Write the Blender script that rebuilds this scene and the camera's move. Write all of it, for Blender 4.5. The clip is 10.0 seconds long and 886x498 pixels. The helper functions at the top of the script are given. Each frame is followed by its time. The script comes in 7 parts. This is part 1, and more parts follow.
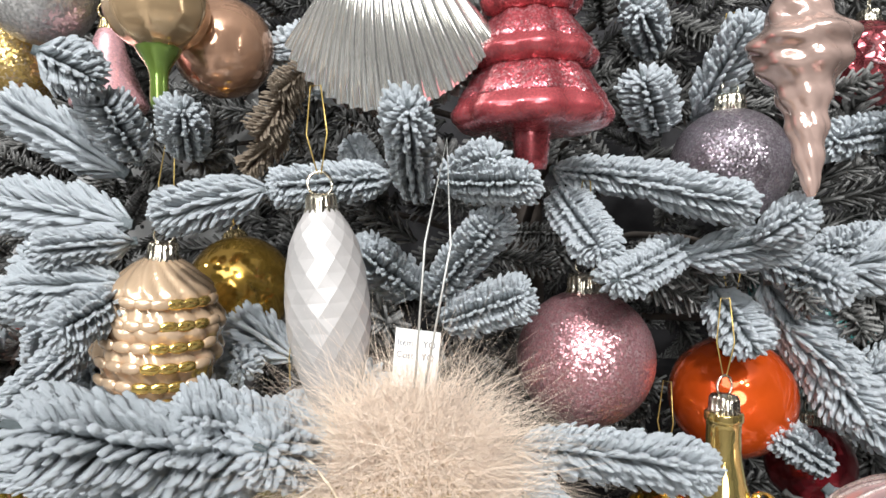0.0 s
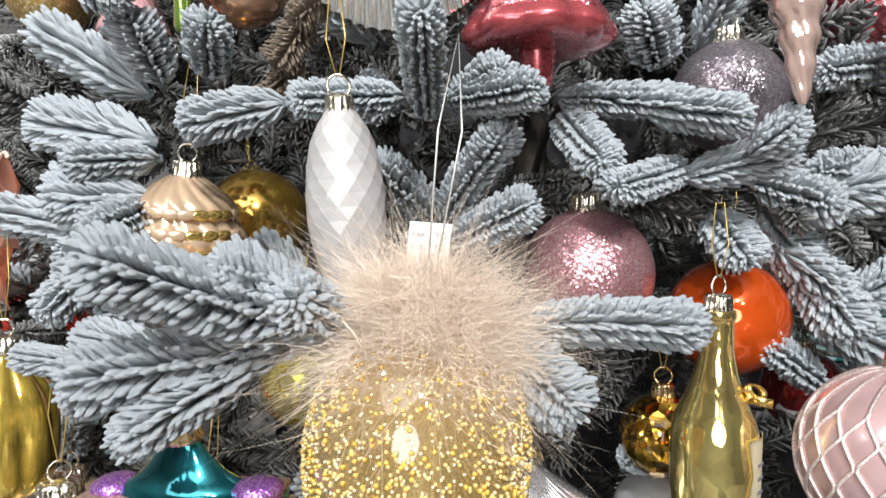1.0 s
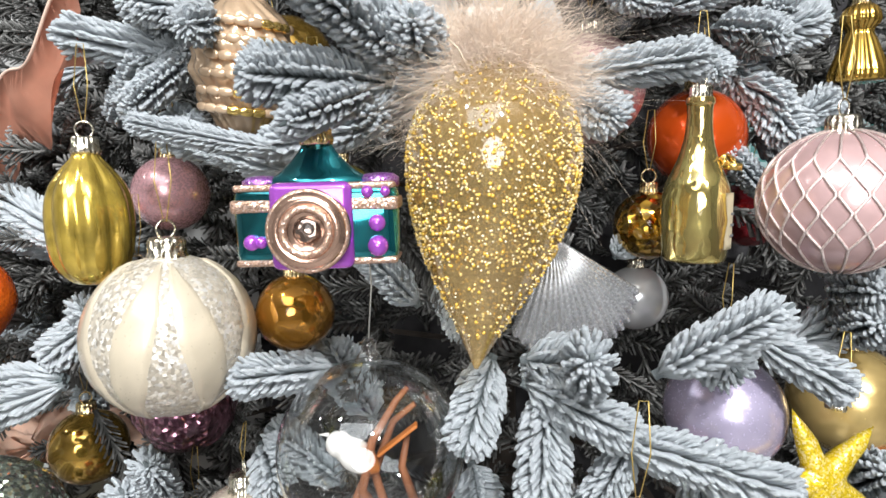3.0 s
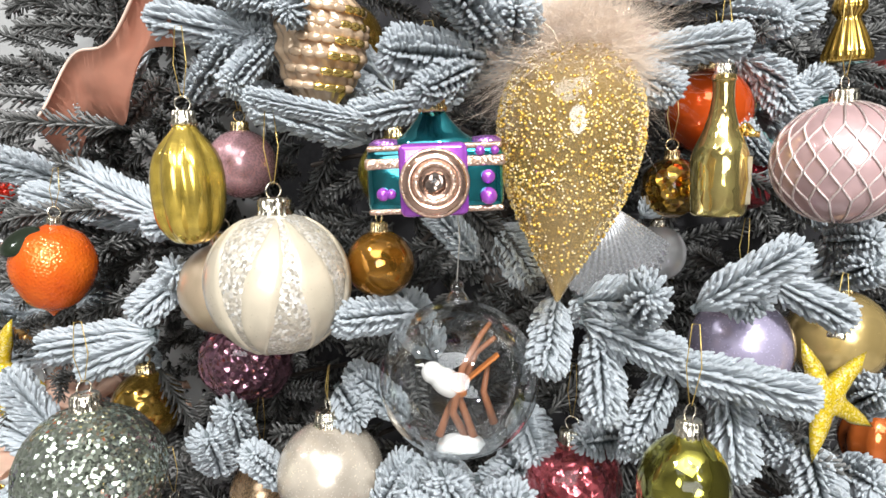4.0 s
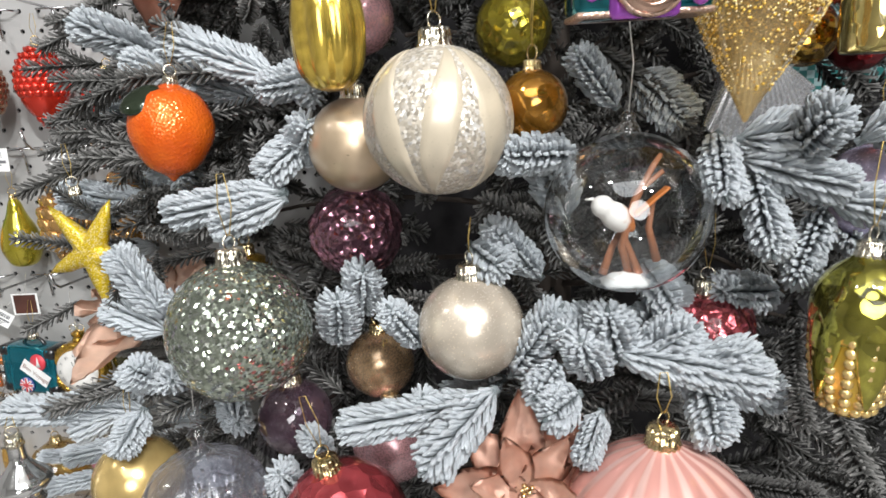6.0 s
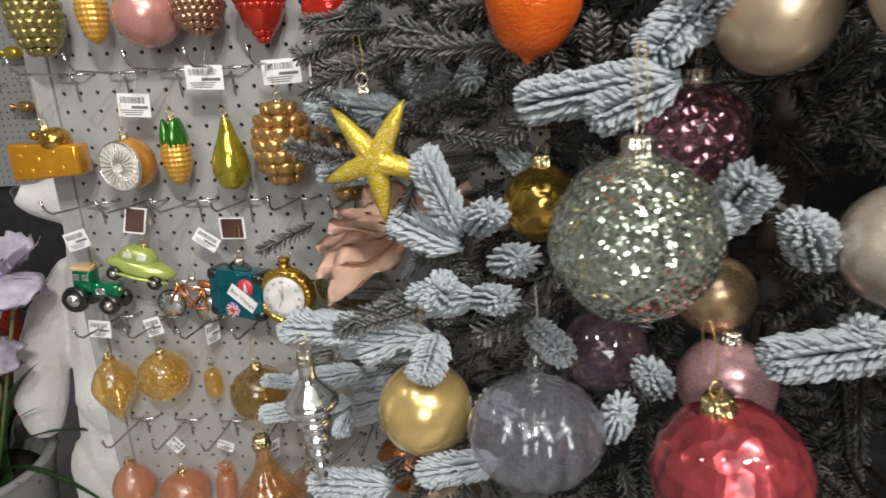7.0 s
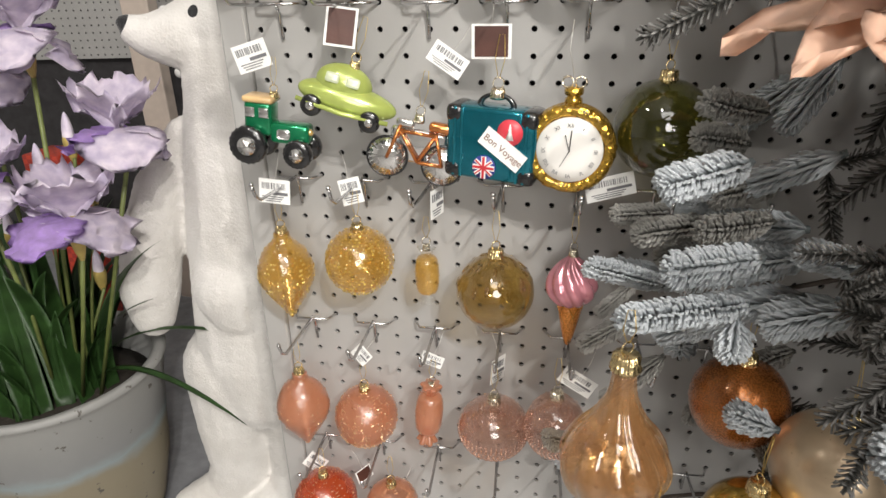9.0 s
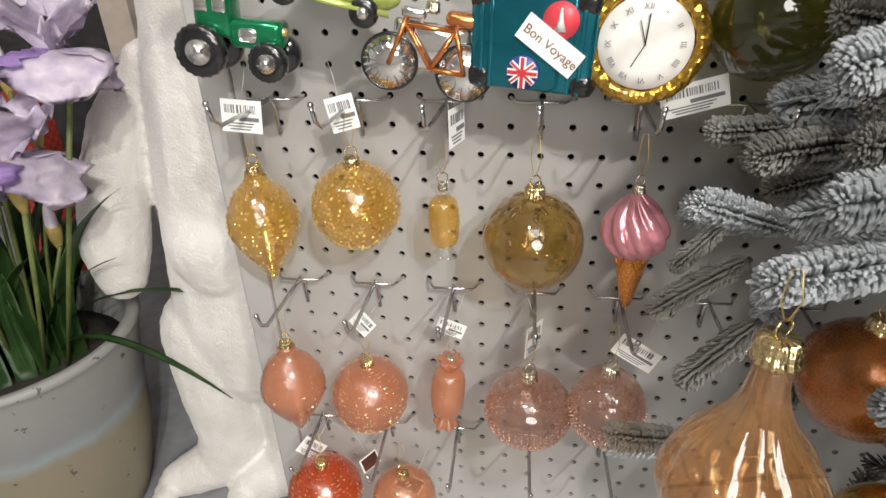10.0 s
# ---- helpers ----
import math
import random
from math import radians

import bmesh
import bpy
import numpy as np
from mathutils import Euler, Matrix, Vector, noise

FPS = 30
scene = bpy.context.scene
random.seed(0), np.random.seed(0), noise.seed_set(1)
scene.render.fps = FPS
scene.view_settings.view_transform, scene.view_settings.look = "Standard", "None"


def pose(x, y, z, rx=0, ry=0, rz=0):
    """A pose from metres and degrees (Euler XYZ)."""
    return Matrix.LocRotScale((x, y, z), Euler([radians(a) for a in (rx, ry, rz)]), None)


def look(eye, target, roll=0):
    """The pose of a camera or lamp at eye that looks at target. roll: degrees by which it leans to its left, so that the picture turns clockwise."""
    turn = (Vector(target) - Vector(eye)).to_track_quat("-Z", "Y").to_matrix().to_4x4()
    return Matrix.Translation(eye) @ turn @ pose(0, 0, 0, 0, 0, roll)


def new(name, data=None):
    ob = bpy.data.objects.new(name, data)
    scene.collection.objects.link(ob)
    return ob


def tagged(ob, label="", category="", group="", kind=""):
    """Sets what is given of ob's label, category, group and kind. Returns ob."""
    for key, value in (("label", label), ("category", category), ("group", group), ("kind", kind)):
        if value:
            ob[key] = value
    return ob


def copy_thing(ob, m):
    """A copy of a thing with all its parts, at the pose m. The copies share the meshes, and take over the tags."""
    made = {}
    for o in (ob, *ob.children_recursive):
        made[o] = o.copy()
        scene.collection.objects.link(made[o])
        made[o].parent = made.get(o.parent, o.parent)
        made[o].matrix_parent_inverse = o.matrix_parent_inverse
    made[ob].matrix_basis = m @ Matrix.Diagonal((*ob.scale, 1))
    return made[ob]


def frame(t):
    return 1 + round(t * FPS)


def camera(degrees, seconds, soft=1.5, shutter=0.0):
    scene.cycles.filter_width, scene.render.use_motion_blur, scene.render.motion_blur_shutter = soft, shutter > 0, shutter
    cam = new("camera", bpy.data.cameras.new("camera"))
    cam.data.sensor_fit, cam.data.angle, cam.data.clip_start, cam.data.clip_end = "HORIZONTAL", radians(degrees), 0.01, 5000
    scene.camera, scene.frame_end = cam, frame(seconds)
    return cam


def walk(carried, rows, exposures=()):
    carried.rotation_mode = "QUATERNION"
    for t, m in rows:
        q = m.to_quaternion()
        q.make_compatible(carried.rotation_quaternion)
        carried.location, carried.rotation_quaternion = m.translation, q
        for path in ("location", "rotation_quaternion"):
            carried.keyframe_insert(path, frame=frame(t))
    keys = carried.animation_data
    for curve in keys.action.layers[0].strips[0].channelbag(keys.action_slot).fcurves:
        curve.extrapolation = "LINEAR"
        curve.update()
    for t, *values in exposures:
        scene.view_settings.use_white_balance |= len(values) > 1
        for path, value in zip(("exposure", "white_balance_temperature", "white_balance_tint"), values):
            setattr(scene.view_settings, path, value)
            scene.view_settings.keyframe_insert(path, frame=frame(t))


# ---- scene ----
cam = camera(70.8, 10.0, shutter=0.14)
PATH = [
    (0, (0.979, -0.738, 1.525), (0.648, 1.233, 1.466), -0.5),
    (0.5, (0.977, -0.747, 1.506), (0.636, 1.222, 1.429), -0.3),
    (1, (0.979, -0.755, 1.49), (0.634, 1.213, 1.396), -0.4),
    (1.5, (0.969, -0.76, 1.464), (0.641, 1.209, 1.342), -0.5),
    (2, (0.961, -0.772, 1.437), (0.686, 1.203, 1.283), -0.6),
    (2.5, (0.948, -0.797, 1.42), (0.754, 1.184, 1.229), -0.6),
    (3, (0.931, -0.826, 1.407), (0.8, 1.157, 1.189), -0.8),
    (3.2, (0.92, -0.838, 1.405), (0.807, 1.144, 1.168), -0.9),
    (4.3, (0.856, -0.89, 1.394), (0.87, 1.09, 1.113), -1.4),
    (4.5, (0.847, -0.896, 1.392), (0.874, 1.081, 1.093), -1.5),
    (5, (0.821, -0.907, 1.38), (0.872, 1.065, 1.047), -2.1),
    (5.2, (0.812, -0.906, 1.374), (0.87, 1.063, 1.033), -2.2),
    (6.3, (0.74, -0.867, 1.331), (0.685, 1.066, 0.82), -2.7),
    (6.5, (0.707, -0.859, 1.324), (0.6, 1.065, 0.787), -2.7),
    (7, (0.584, -0.831, 1.302), (0.334, 1.066, 0.721), -2.7),
    (7.5, (0.453, -0.802, 1.284), (0.141, 1.072, 0.659), -2.1),
    (8, (0.356, -0.774, 1.239), (0.023, 1.082, 0.57), -1.2),
    (8.5, (0.292, -0.717, 1.195), (-0.046, 1.115, 0.469), -0.9),
    (9, (0.255, -0.634, 1.152), (-0.083, 1.163, 0.342), -1.1),
    (9.5, (0.228, -0.556, 1.117), (-0.105, 1.201, 0.221), -1.6),
    (10, (0.21, -0.507, 1.085), (-0.109, 1.221, 0.128), -2.2),
]
EXPOSURES = [(0, -0.22, 6050, 8), (2.5, -0.15, 6050, 8), (5.0, -0.06, 6050, 8), (6.3, -0.45, 6200, 9), (7.0, -0.65, 6350, 9), (7.5, -0.30, 6400, 10), (8.0, -0.16, 6550, 10), (9.0, -0.14, 6600, 10), (10.0, -0.12, 6600, 10)]
walk(cam, [(t, look(eye, target, roll)) for t, eye, target, roll in PATH], EXPOSURES)

# ---- light and exposure ----
world = bpy.data.worlds.new("shop_ambient")
scene.world = world
world.use_nodes = True
world.node_tree.nodes["Background"].inputs[0].default_value = (0.80, 0.88, 1.0, 1)
world.node_tree.nodes["Background"].inputs[1].default_value = 0.25


def lamp(x, y, z, target, power, size, color=(1, 0.95, 0.88)):
    data = bpy.data.lights.new("spot_lamp", "AREA")
    data.shape, data.size, data.energy, data.color = "DISK", size, power, color
    ob = new("spot_lamp", data)
    ob.matrix_world = look((x, y, z), target)
    return ob


KEY = (1.0, 0.965, 0.92)
lamp(1.75, -2.7, 3.0, (0.25, -0.1, 0.95), 58, 0.10, KEY)      # track spot that throws the hook shadows
lamp(1.30, -2.4, 3.05, (1.0, -0.4, 1.2), 56, 0.12, KEY)
lamp(-0.2, -1.5, 3.05, (0.7, -0.4, 1.1), 13, 0.12, KEY)
lamp(-1.4, -1.0, 3.05, (-0.45, 0.3, 0.8), 4, 0.12, KEY)
lamp(0.45, -2.0, 3.1, (0.6, -0.3, 1.0), 29, 1.6, (1.0, 0.99, 0.97))   # added wide overhead fill in place of ambient light, no such panel known
lamp(0.9, -3.6, 2.0, (0.7, -0.3, 1.0), 56, 1.5, (1.0, 0.97, 0.93))   # added frontal fill to brighten tree and board, not a real source

# ---- materials ----


def nodes_of(name):
    m = bpy.data.materials.new(name)
    m.use_nodes = True
    nt = m.node_tree
    return m, nt, nt.nodes["Principled BSDF"]


def node(nt, kind, **values):
    n = nt.nodes.new(kind)
    for key, value in values.items():
        n.inputs[key].default_value = value
    return n


def ramp(nt, fac, *stops):
    n = nt.nodes.new("ShaderNodeValToRGB")
    while len(n.color_ramp.elements) < len(stops):
        n.color_ramp.elements.new(0.5)
    for e, (pos, col) in zip(n.color_ramp.elements, stops):
        e.position, e.color = pos, (*col, 1)
    nt.links.new(fac, n.inputs[0])
    return n.outputs[0]


def shade(c, k):
    return tuple(min(1.0, v * k) for v in c)


def object_coords(nt):
    return nt.nodes.new("ShaderNodeTexCoord").outputs["Object"]


def surface(name, col, rough=0.5, metal=0.0, scale=30.0, vary=0.18, bump=0.15, fine=400.0, coat=0.0, sss=0.0, dist=0.002):
    """Plain paint, plastic, cloth or metal: colour in two scales of noise, relief, wear in the roughness."""
    m, nt, p = nodes_of(name)
    co = object_coords(nt)
    big = node(nt, "ShaderNodeTexNoise", Scale=scale, Detail=4.0)
    small = node(nt, "ShaderNodeTexNoise", Scale=fine, Detail=3.0)
    for n in (big, small):
        nt.links.new(co, n.inputs["Vector"])
    c = ramp(nt, big.outputs[0], (0.3, shade(col, 1 - vary)), (0.7, shade(col, 1 + vary)))
    nt.links.new(c, p.inputs["Base Color"])
    r = node(nt, "ShaderNodeMapRange")
    r.inputs[3].default_value, r.inputs[4].default_value = max(0.02, rough * 0.8), min(1, rough * 1.25)
    nt.links.new(small.outputs[0], r.inputs[0])
    nt.links.new(r.outputs[0], p.inputs["Roughness"])
    p.inputs["Metallic"].default_value = metal
    p.inputs["Coat Weight"].default_value = coat
    p.inputs["Coat Roughness"].default_value = 0.05
    if sss:
        p.inputs["Subsurface Weight"].default_value = sss
        p.inputs["Subsurface Radius"].default_value = (0.01, 0.008, 0.006)
    if bump:
        b = node(nt, "ShaderNodeBump", Strength=bump, Distance=dist)
        nt.links.new(small.outputs[0], b.inputs["Height"])
        nt.links.new(b.outputs[0], p.inputs["Normal"])
    return m


def glitter(name, col, flake=900.0, spread=0.55, rough=0.28, metal=0.75, pale=0.35):
    """Glued glitter: every flake is a small facet with its own slope and tone."""
    m, nt, p = nodes_of(name)
    co = object_coords(nt)
    v = node(nt, "ShaderNodeTexVoronoi", Scale=flake)
    nt.links.new(co, v.inputs["Vector"])
    sub = nt.nodes.new("ShaderNodeVectorMath")
    sub.operation = "SUBTRACT"
    sub.inputs[1].default_value = (0.5, 0.5, 0.5)
    nt.links.new(v.outputs["Color"], sub.inputs[0])
    sc = nt.nodes.new("ShaderNodeVectorMath")
    sc.operation = "SCALE"
    sc.inputs["Scale"].default_value = spread
    nt.links.new(sub.outputs[0], sc.inputs[0])
    geo = nt.nodes.new("ShaderNodeNewGeometry")
    add = nt.nodes.new("ShaderNodeVectorMath")
    nt.links.new(geo.outputs["Normal"], add.inputs[0])
    nt.links.new(sc.outputs[0], add.inputs[1])
    nor = nt.nodes.new("ShaderNodeVectorMath")
    nor.operation = "NORMALIZE"
    nt.links.new(add.outputs[0], nor.inputs[0])
    nt.links.new(nor.outputs[0], p.inputs["Normal"])
    sep = nt.nodes.new("ShaderNodeSeparateColor")
    nt.links.new(v.outputs["Color"], sep.inputs[0])
    mixw = tuple(c + (1 - c) * pale for c in col)
    c = ramp(nt, sep.outputs[1], (0.0, shade(col, 0.6)), (0.6, col), (1.0, mixw))
    nt.links.new(c, p.inputs["Base Color"])
    p.inputs["Metallic"].default_value, p.inputs["Roughness"].default_value = metal, rough
    return m


def lacquer(name, col, rough=0.08, metal=0.9, crumple=0.0, scale=25.0, vary=0.15, col2=None):
    """Mirrored glass with coloured lacquer, smooth or hammered."""
    m, nt, p = nodes_of(name)
    co = object_coords(nt)
    n = node(nt, "ShaderNodeTexNoise", Scale=scale, Detail=3.0, Distortion=0.6)
    nt.links.new(co, n.inputs["Vector"])
    c = ramp(nt, n.outputs[0], (0.35, shade(col, 1 - vary)), (0.65, col2 or shade(col, 1 + vary)))
    nt.links.new(c, p.inputs["Base Color"])
    f = node(nt, "ShaderNodeTexNoise", Scale=600.0, Detail=2.0)
    nt.links.new(co, f.inputs["Vector"])
    r = node(nt, "ShaderNodeMapRange")
    r.inputs[3].default_value, r.inputs[4].default_value = rough * 0.6, rough * 1.6
    nt.links.new(f.outputs[0], r.inputs[0])
    nt.links.new(r.outputs[0], p.inputs["Roughness"])
    p.inputs["Metallic"].default_value = metal
    p.inputs["Coat Weight"].default_value, p.inputs["Coat Roughness"].default_value = 0.6, 0.03
    if crumple:
        v = node(nt, "ShaderNodeTexVoronoi", Scale=scale * 3)
        nt.links.new(co, v.inputs["Vector"])
        b = node(nt, "ShaderNodeBump", Strength=crumple, Distance=0.004)
        nt.links.new(v.outputs["Distance"], b.inputs["Height"])
        nt.links.new(b.outputs[0], p.inputs["Normal"])
    return m


def clear_glass(name, tint=(0.97, 0.98, 0.98), gloss=1.0, rough=0.02, ripple=0.0, body=0.0, col=(1, 1, 1)):
    """Thin blown glass: see-through wall with a Fresnel gloss; body adds a milky or lacquered wall."""
    m, nt, p = nodes_of(name)
    nt.nodes.remove(p)
    tr = node(nt, "ShaderNodeBsdfTransparent", Color=(*tint, 1))
    gl = node(nt, "ShaderNodeBsdfGlossy", Roughness=rough, Color=(gloss, gloss, gloss, 1))
    lw = node(nt, "ShaderNodeLayerWeight", Blend=0.5)
    pw = nt.nodes.new("ShaderNodeMath")
    pw.operation = "POWER"
    pw.inputs[1].default_value = 2.8
    nt.links.new(lw.outputs["Facing"], pw.inputs[0])
    fr = nt.nodes.new("ShaderNodeMath")
    fr.operation = "MULTIPLY_ADD"
    fr.inputs[1].default_value, fr.inputs[2].default_value = 0.8, 0.085
    nt.links.new(pw.outputs[0], fr.inputs[0])
    mix = nt.nodes.new("ShaderNodeMixShader")
    base = tr.outputs[0]
    if body:
        dd = node(nt, "ShaderNodeBsdfDiffuse", Color=(*col, 1))
        tl = node(nt, "ShaderNodeBsdfTranslucent", Color=(*col, 1))
        df = nt.nodes.new("ShaderNodeMixShader")
        nt.links.new(dd.outputs[0], df.inputs[1])
        nt.links.new(tl.outputs[0], df.inputs[2])
        mb = nt.nodes.new("ShaderNodeMixShader")
        noise_n = node(nt, "ShaderNodeTexNoise", Scale=40.0, Detail=4.0)
        nt.links.new(object_coords(nt), noise_n.inputs["Vector"])
        r = node(nt, "ShaderNodeMapRange")
        r.inputs[3].default_value, r.inputs[4].default_value = body * 0.7, min(1, body * 1.3)
        nt.links.new(noise_n.outputs[0], r.inputs[0])
        nt.links.new(r.outputs[0], mb.inputs[0])
        nt.links.new(tr.outputs[0], mb.inputs[1])
        nt.links.new(df.outputs[0], mb.inputs[2])
        base = mb.outputs[0]
    if ripple:
        n = node(nt, "ShaderNodeTexNoise", Scale=60.0, Detail=2.0)
        nt.links.new(object_coords(nt), n.inputs["Vector"])
        b = node(nt, "ShaderNodeBump", Strength=ripple, Distance=0.003)
        nt.links.new(n.outputs[0], b.inputs["Height"])
        nt.links.new(b.outputs[0], gl.inputs["Normal"])
    nt.links.new(fr.outputs[0], mix.inputs[0])
    nt.links.new(base, mix.inputs[1])
    nt.links.new(gl.outputs[0], mix.inputs[2])
    nt.links.new(mix.outputs[0], nt.nodes["Material Output"].inputs[0])
    return m


def flocked(name, green, white, lo, hi):
    """Needles under sprayed flock: the flock gathers towards the needle tips, in clumps."""
    m, nt, p = nodes_of(name)
    at = nt.nodes.new("ShaderNodeAttribute")
    at.attribute_name = "flock"
    co = object_coords(nt)
    n = node(nt, "ShaderNodeTexNoise", Scale=160.0, Detail=3.0)
    fine = node(nt, "ShaderNodeTexNoise", Scale=900.0, Detail=3.0)
    info = nt.nodes.new("ShaderNodeObjectInfo")
    nt.links.new(co, n.inputs["Vector"])
    nt.links.new(co, fine.inputs["Vector"])
    a = nt.nodes.new("ShaderNodeMath")
    a.operation = "MULTIPLY_ADD"
    a.inputs[1].default_value = 0.55
    nt.links.new(n.outputs[0], a.inputs[0])
    nt.links.new(at.outputs["Fac"], a.inputs[2])
    b = nt.nodes.new("ShaderNodeMath")
    b.operation = "MULTIPLY_ADD"
    b.inputs[1].default_value = 0.18
    nt.links.new(info.outputs["Random"], b.inputs[0])
    nt.links.new(a.outputs[0], b.inputs[2])
    c = ramp(nt, b.outputs[0], (lo, green), ((lo + hi) / 2, tuple((g * 2 + w) / 3 for g, w in zip(green, white))), (hi, white))
    nt.links.new(c, p.inputs["Base Color"])
    p.inputs["Roughness"].default_value = 0.9
    p.inputs["Specular IOR Level"].default_value = 0.15
    bp = node(nt, "ShaderNodeBump", Strength=0.9, Distance=0.0012)
    nt.links.new(fine.outputs[0], bp.inputs["Height"])
    nt.links.new(bp.outputs[0], p.inputs["Normal"])
    return m


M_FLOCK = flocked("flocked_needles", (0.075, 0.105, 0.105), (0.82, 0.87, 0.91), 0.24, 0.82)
# less flock, and darkened further to paint in the shade inside the tree
M_SPARSE_SHADED = flocked("thin_flock_shaded_needles", (0.04, 0.04, 0.036), (0.24, 0.235, 0.225), 0.28, 1.0)
# darker copy of the flocked needles, shade painted in for the flank twigs
M_FLOCK_SHADED = flocked("shaded_flocked_needles", (0.06, 0.06, 0.052), (0.52, 0.51, 0.48), 0.26, 0.95)
M_TAN = flocked("dry_tan_needles", (0.16, 0.11, 0.07), (0.46, 0.37, 0.28), 0.2, 0.9)
M_BARK = surface("brown_bark_wire", (0.07, 0.055, 0.045), 0.9, fine=500)
M_CAP = lacquer("gold_metal_cap", (0.78, 0.62, 0.32), 0.22, 1.0, 0.5, 60)
M_CAPS = lacquer("silver_metal_cap", (0.74, 0.68, 0.55), 0.22, 1.0, 0.5, 60)
M_THREAD = surface("gold_thread", (0.62, 0.45, 0.14), 0.35, 0.7, fine=2000)
M_THREADS = surface("silver_thread", (0.65, 0.64, 0.60), 0.4, 0.6, fine=2000)
M_WIRE = surface("chromed_wire", (0.62, 0.62, 0.63), 0.18, 1.0, vary=0.08, bump=0.02)
M_BOARD = surface("grey_painted_board", (0.365, 0.36, 0.35), 0.55, scale=6, vary=0.05, bump=0.08, fine=900, dist=0.0005)
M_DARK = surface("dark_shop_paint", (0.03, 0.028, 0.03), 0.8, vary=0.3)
M_WALL = surface("pale_shop_wall", (0.66, 0.65, 0.63), 0.7, scale=3, vary=0.06)
M_FLOOR = surface("grey_stone_floor", (0.30, 0.29, 0.28), 0.5, scale=4, vary=0.2)
M_PAPER = surface("white_paper", (0.82, 0.82, 0.80), 0.7, vary=0.03, bump=0.03)
M_INK = surface("grey_print", (0.16, 0.16, 0.17), 0.7, vary=0.1, bump=0)
M_BROWNTAG = surface("dark_brown_card", (0.075, 0.028, 0.02), 0.5, vary=0.25, bump=0.05)

# ---- mesh helpers ----


def part(name, bm, material, parent=None, label="", m=None, smooth=True):
    me = bpy.data.meshes.new(name)
    bm.normal_update()
    bm.to_mesh(me)
    bm.free()
    if smooth:
        me.shade_smooth()
    for mm in (material if isinstance(material, (list, tuple)) else [material]):
        me.materials.append(mm)
    ob = new(name, me)
    if parent:
        ob.parent = parent
    if m is not None:
        ob.matrix_basis = m
    if label:
        ob["label"] = label
    return ob


def thing(name, m, label, category, group="", kind=""):
    ob = new(name)
    ob.empty_display_size = 0.02
    ob.matrix_basis = m
    return tagged(ob, label, category, group, kind)


def revolve(profile, seg=40, ribs=0, depth=0.0, twist=0.0, power=1.0, bm=None, m=None):
    """Turn a profile of (radius, height) round z; ribs waves of the given depth, twisting with height."""
    bm = bm or bmesh.new()
    rings = []
    n = len(profile)
    for i, (r, z) in enumerate(profile):
        ring = []
        for k in range(seg):
            a = math.tau * k / seg
            w = 1.0
            if ribs:
                w = 1 - depth * (1 - abs(math.cos(ribs * (a + twist * i / n) / 2)) ** power)
            v = Vector((r * w * math.cos(a), r * w * math.sin(a), z))
            ring.append(bm.verts.new(m @ v if m is not None else v))
        rings.append(ring)
    for a, b in zip(rings, rings[1:]):
        for k in range(seg):
            bm.faces.new((a[k], a[(k + 1) % seg], b[(k + 1) % seg], b[k]))
    for ring, flip in ((rings[0], True), (rings[-1], False)):
        bm.faces.new(ring[::-1] if flip else ring)
    return bm


def ball_profile(r, squash=1.0, n=24, drop=0.0):
    out = []
    for i in range(n + 1):
        a = math.pi * (i / n)
        s = max(math.sin(a), 0.02)
        out.append((r * s, -r * squash * math.cos(a) - drop * r * max(0, math.cos(a)) ** 3))
    return out


def smooth_profile(points, n=30):
    """A profile through (radius, height) knots, eased."""
    out = []
    k = len(points) - 1
    for i in range(n + 1):
        u = i / n * k
        j = min(int(u), k - 1)
        f = u - j
        p0, p1, p2, p3 = (points[max(0, min(k, q))] for q in (j - 1, j, j + 1, j + 2))
        v = []
        for a, b, c, d in zip(p0, p1, p2, p3):
            v.append(0.5 * (2 * b + (c - a) * f + (2 * a - 5 * b + 4 * c - d) * f * f + (3 * b - a - 3 * c + d) * f ** 3))
        out.append((max(v[0], 0.0002), v[1]))
    return out


def tube(points, r, seg=6, bm=None, taper=1.0):
    bm = bm or bmesh.new()
    pts = [Vector(p) for p in points]
    rings = []
    side = None
    for i, p in enumerate(pts):
        d = (pts[min(i + 1, len(pts) - 1)] - pts[max(i - 1, 0)]).normalized()
        if side is None:
            side = d.orthogonal().normalized()
        side = (side - d * side.dot(d)).normalized()
        up = d.cross(side)
        rr = r * (1 + (taper - 1) * i / max(1, len(pts) - 1))
        rings.append([bm.verts.new(p + rr * (math.cos(math.tau * k / seg) * side + math.sin(math.tau * k / seg) * up)) for k in range(seg)])
    for a, b in zip(rings, rings[1:]):
        for k in range(seg):
            bm.faces.new((a[k], a[(k + 1) % seg], b[(k + 1) % seg], b[k]))
    bm.faces.new(rings[0][::-1])
    bm.faces.new(rings[-1])
    return bm


def ring_tube(R, r, seg=24, sides=6, m=None, bm=None):
    bm = bm or bmesh.new()
    rings = []
    for i in range(seg):
        a = math.tau * i / seg
        ring = []
        for k in range(sides):
            b = math.tau * k / sides
            v = Vector(((R + r * math.cos(b)) * math.cos(a), (R + r * math.cos(b)) * math.sin(a), r * math.sin(b)))
            ring.append(bm.verts.new(m @ v if m is not None else v))
        rings.append(ring)
    for i in range(seg):
        a, b = rings[i], rings[(i + 1) % seg]
        for k in range(sides):
            bm.faces.new((a[k], b[k], b[(k + 1) % sides], a[(k + 1) % sides]))
    return bm


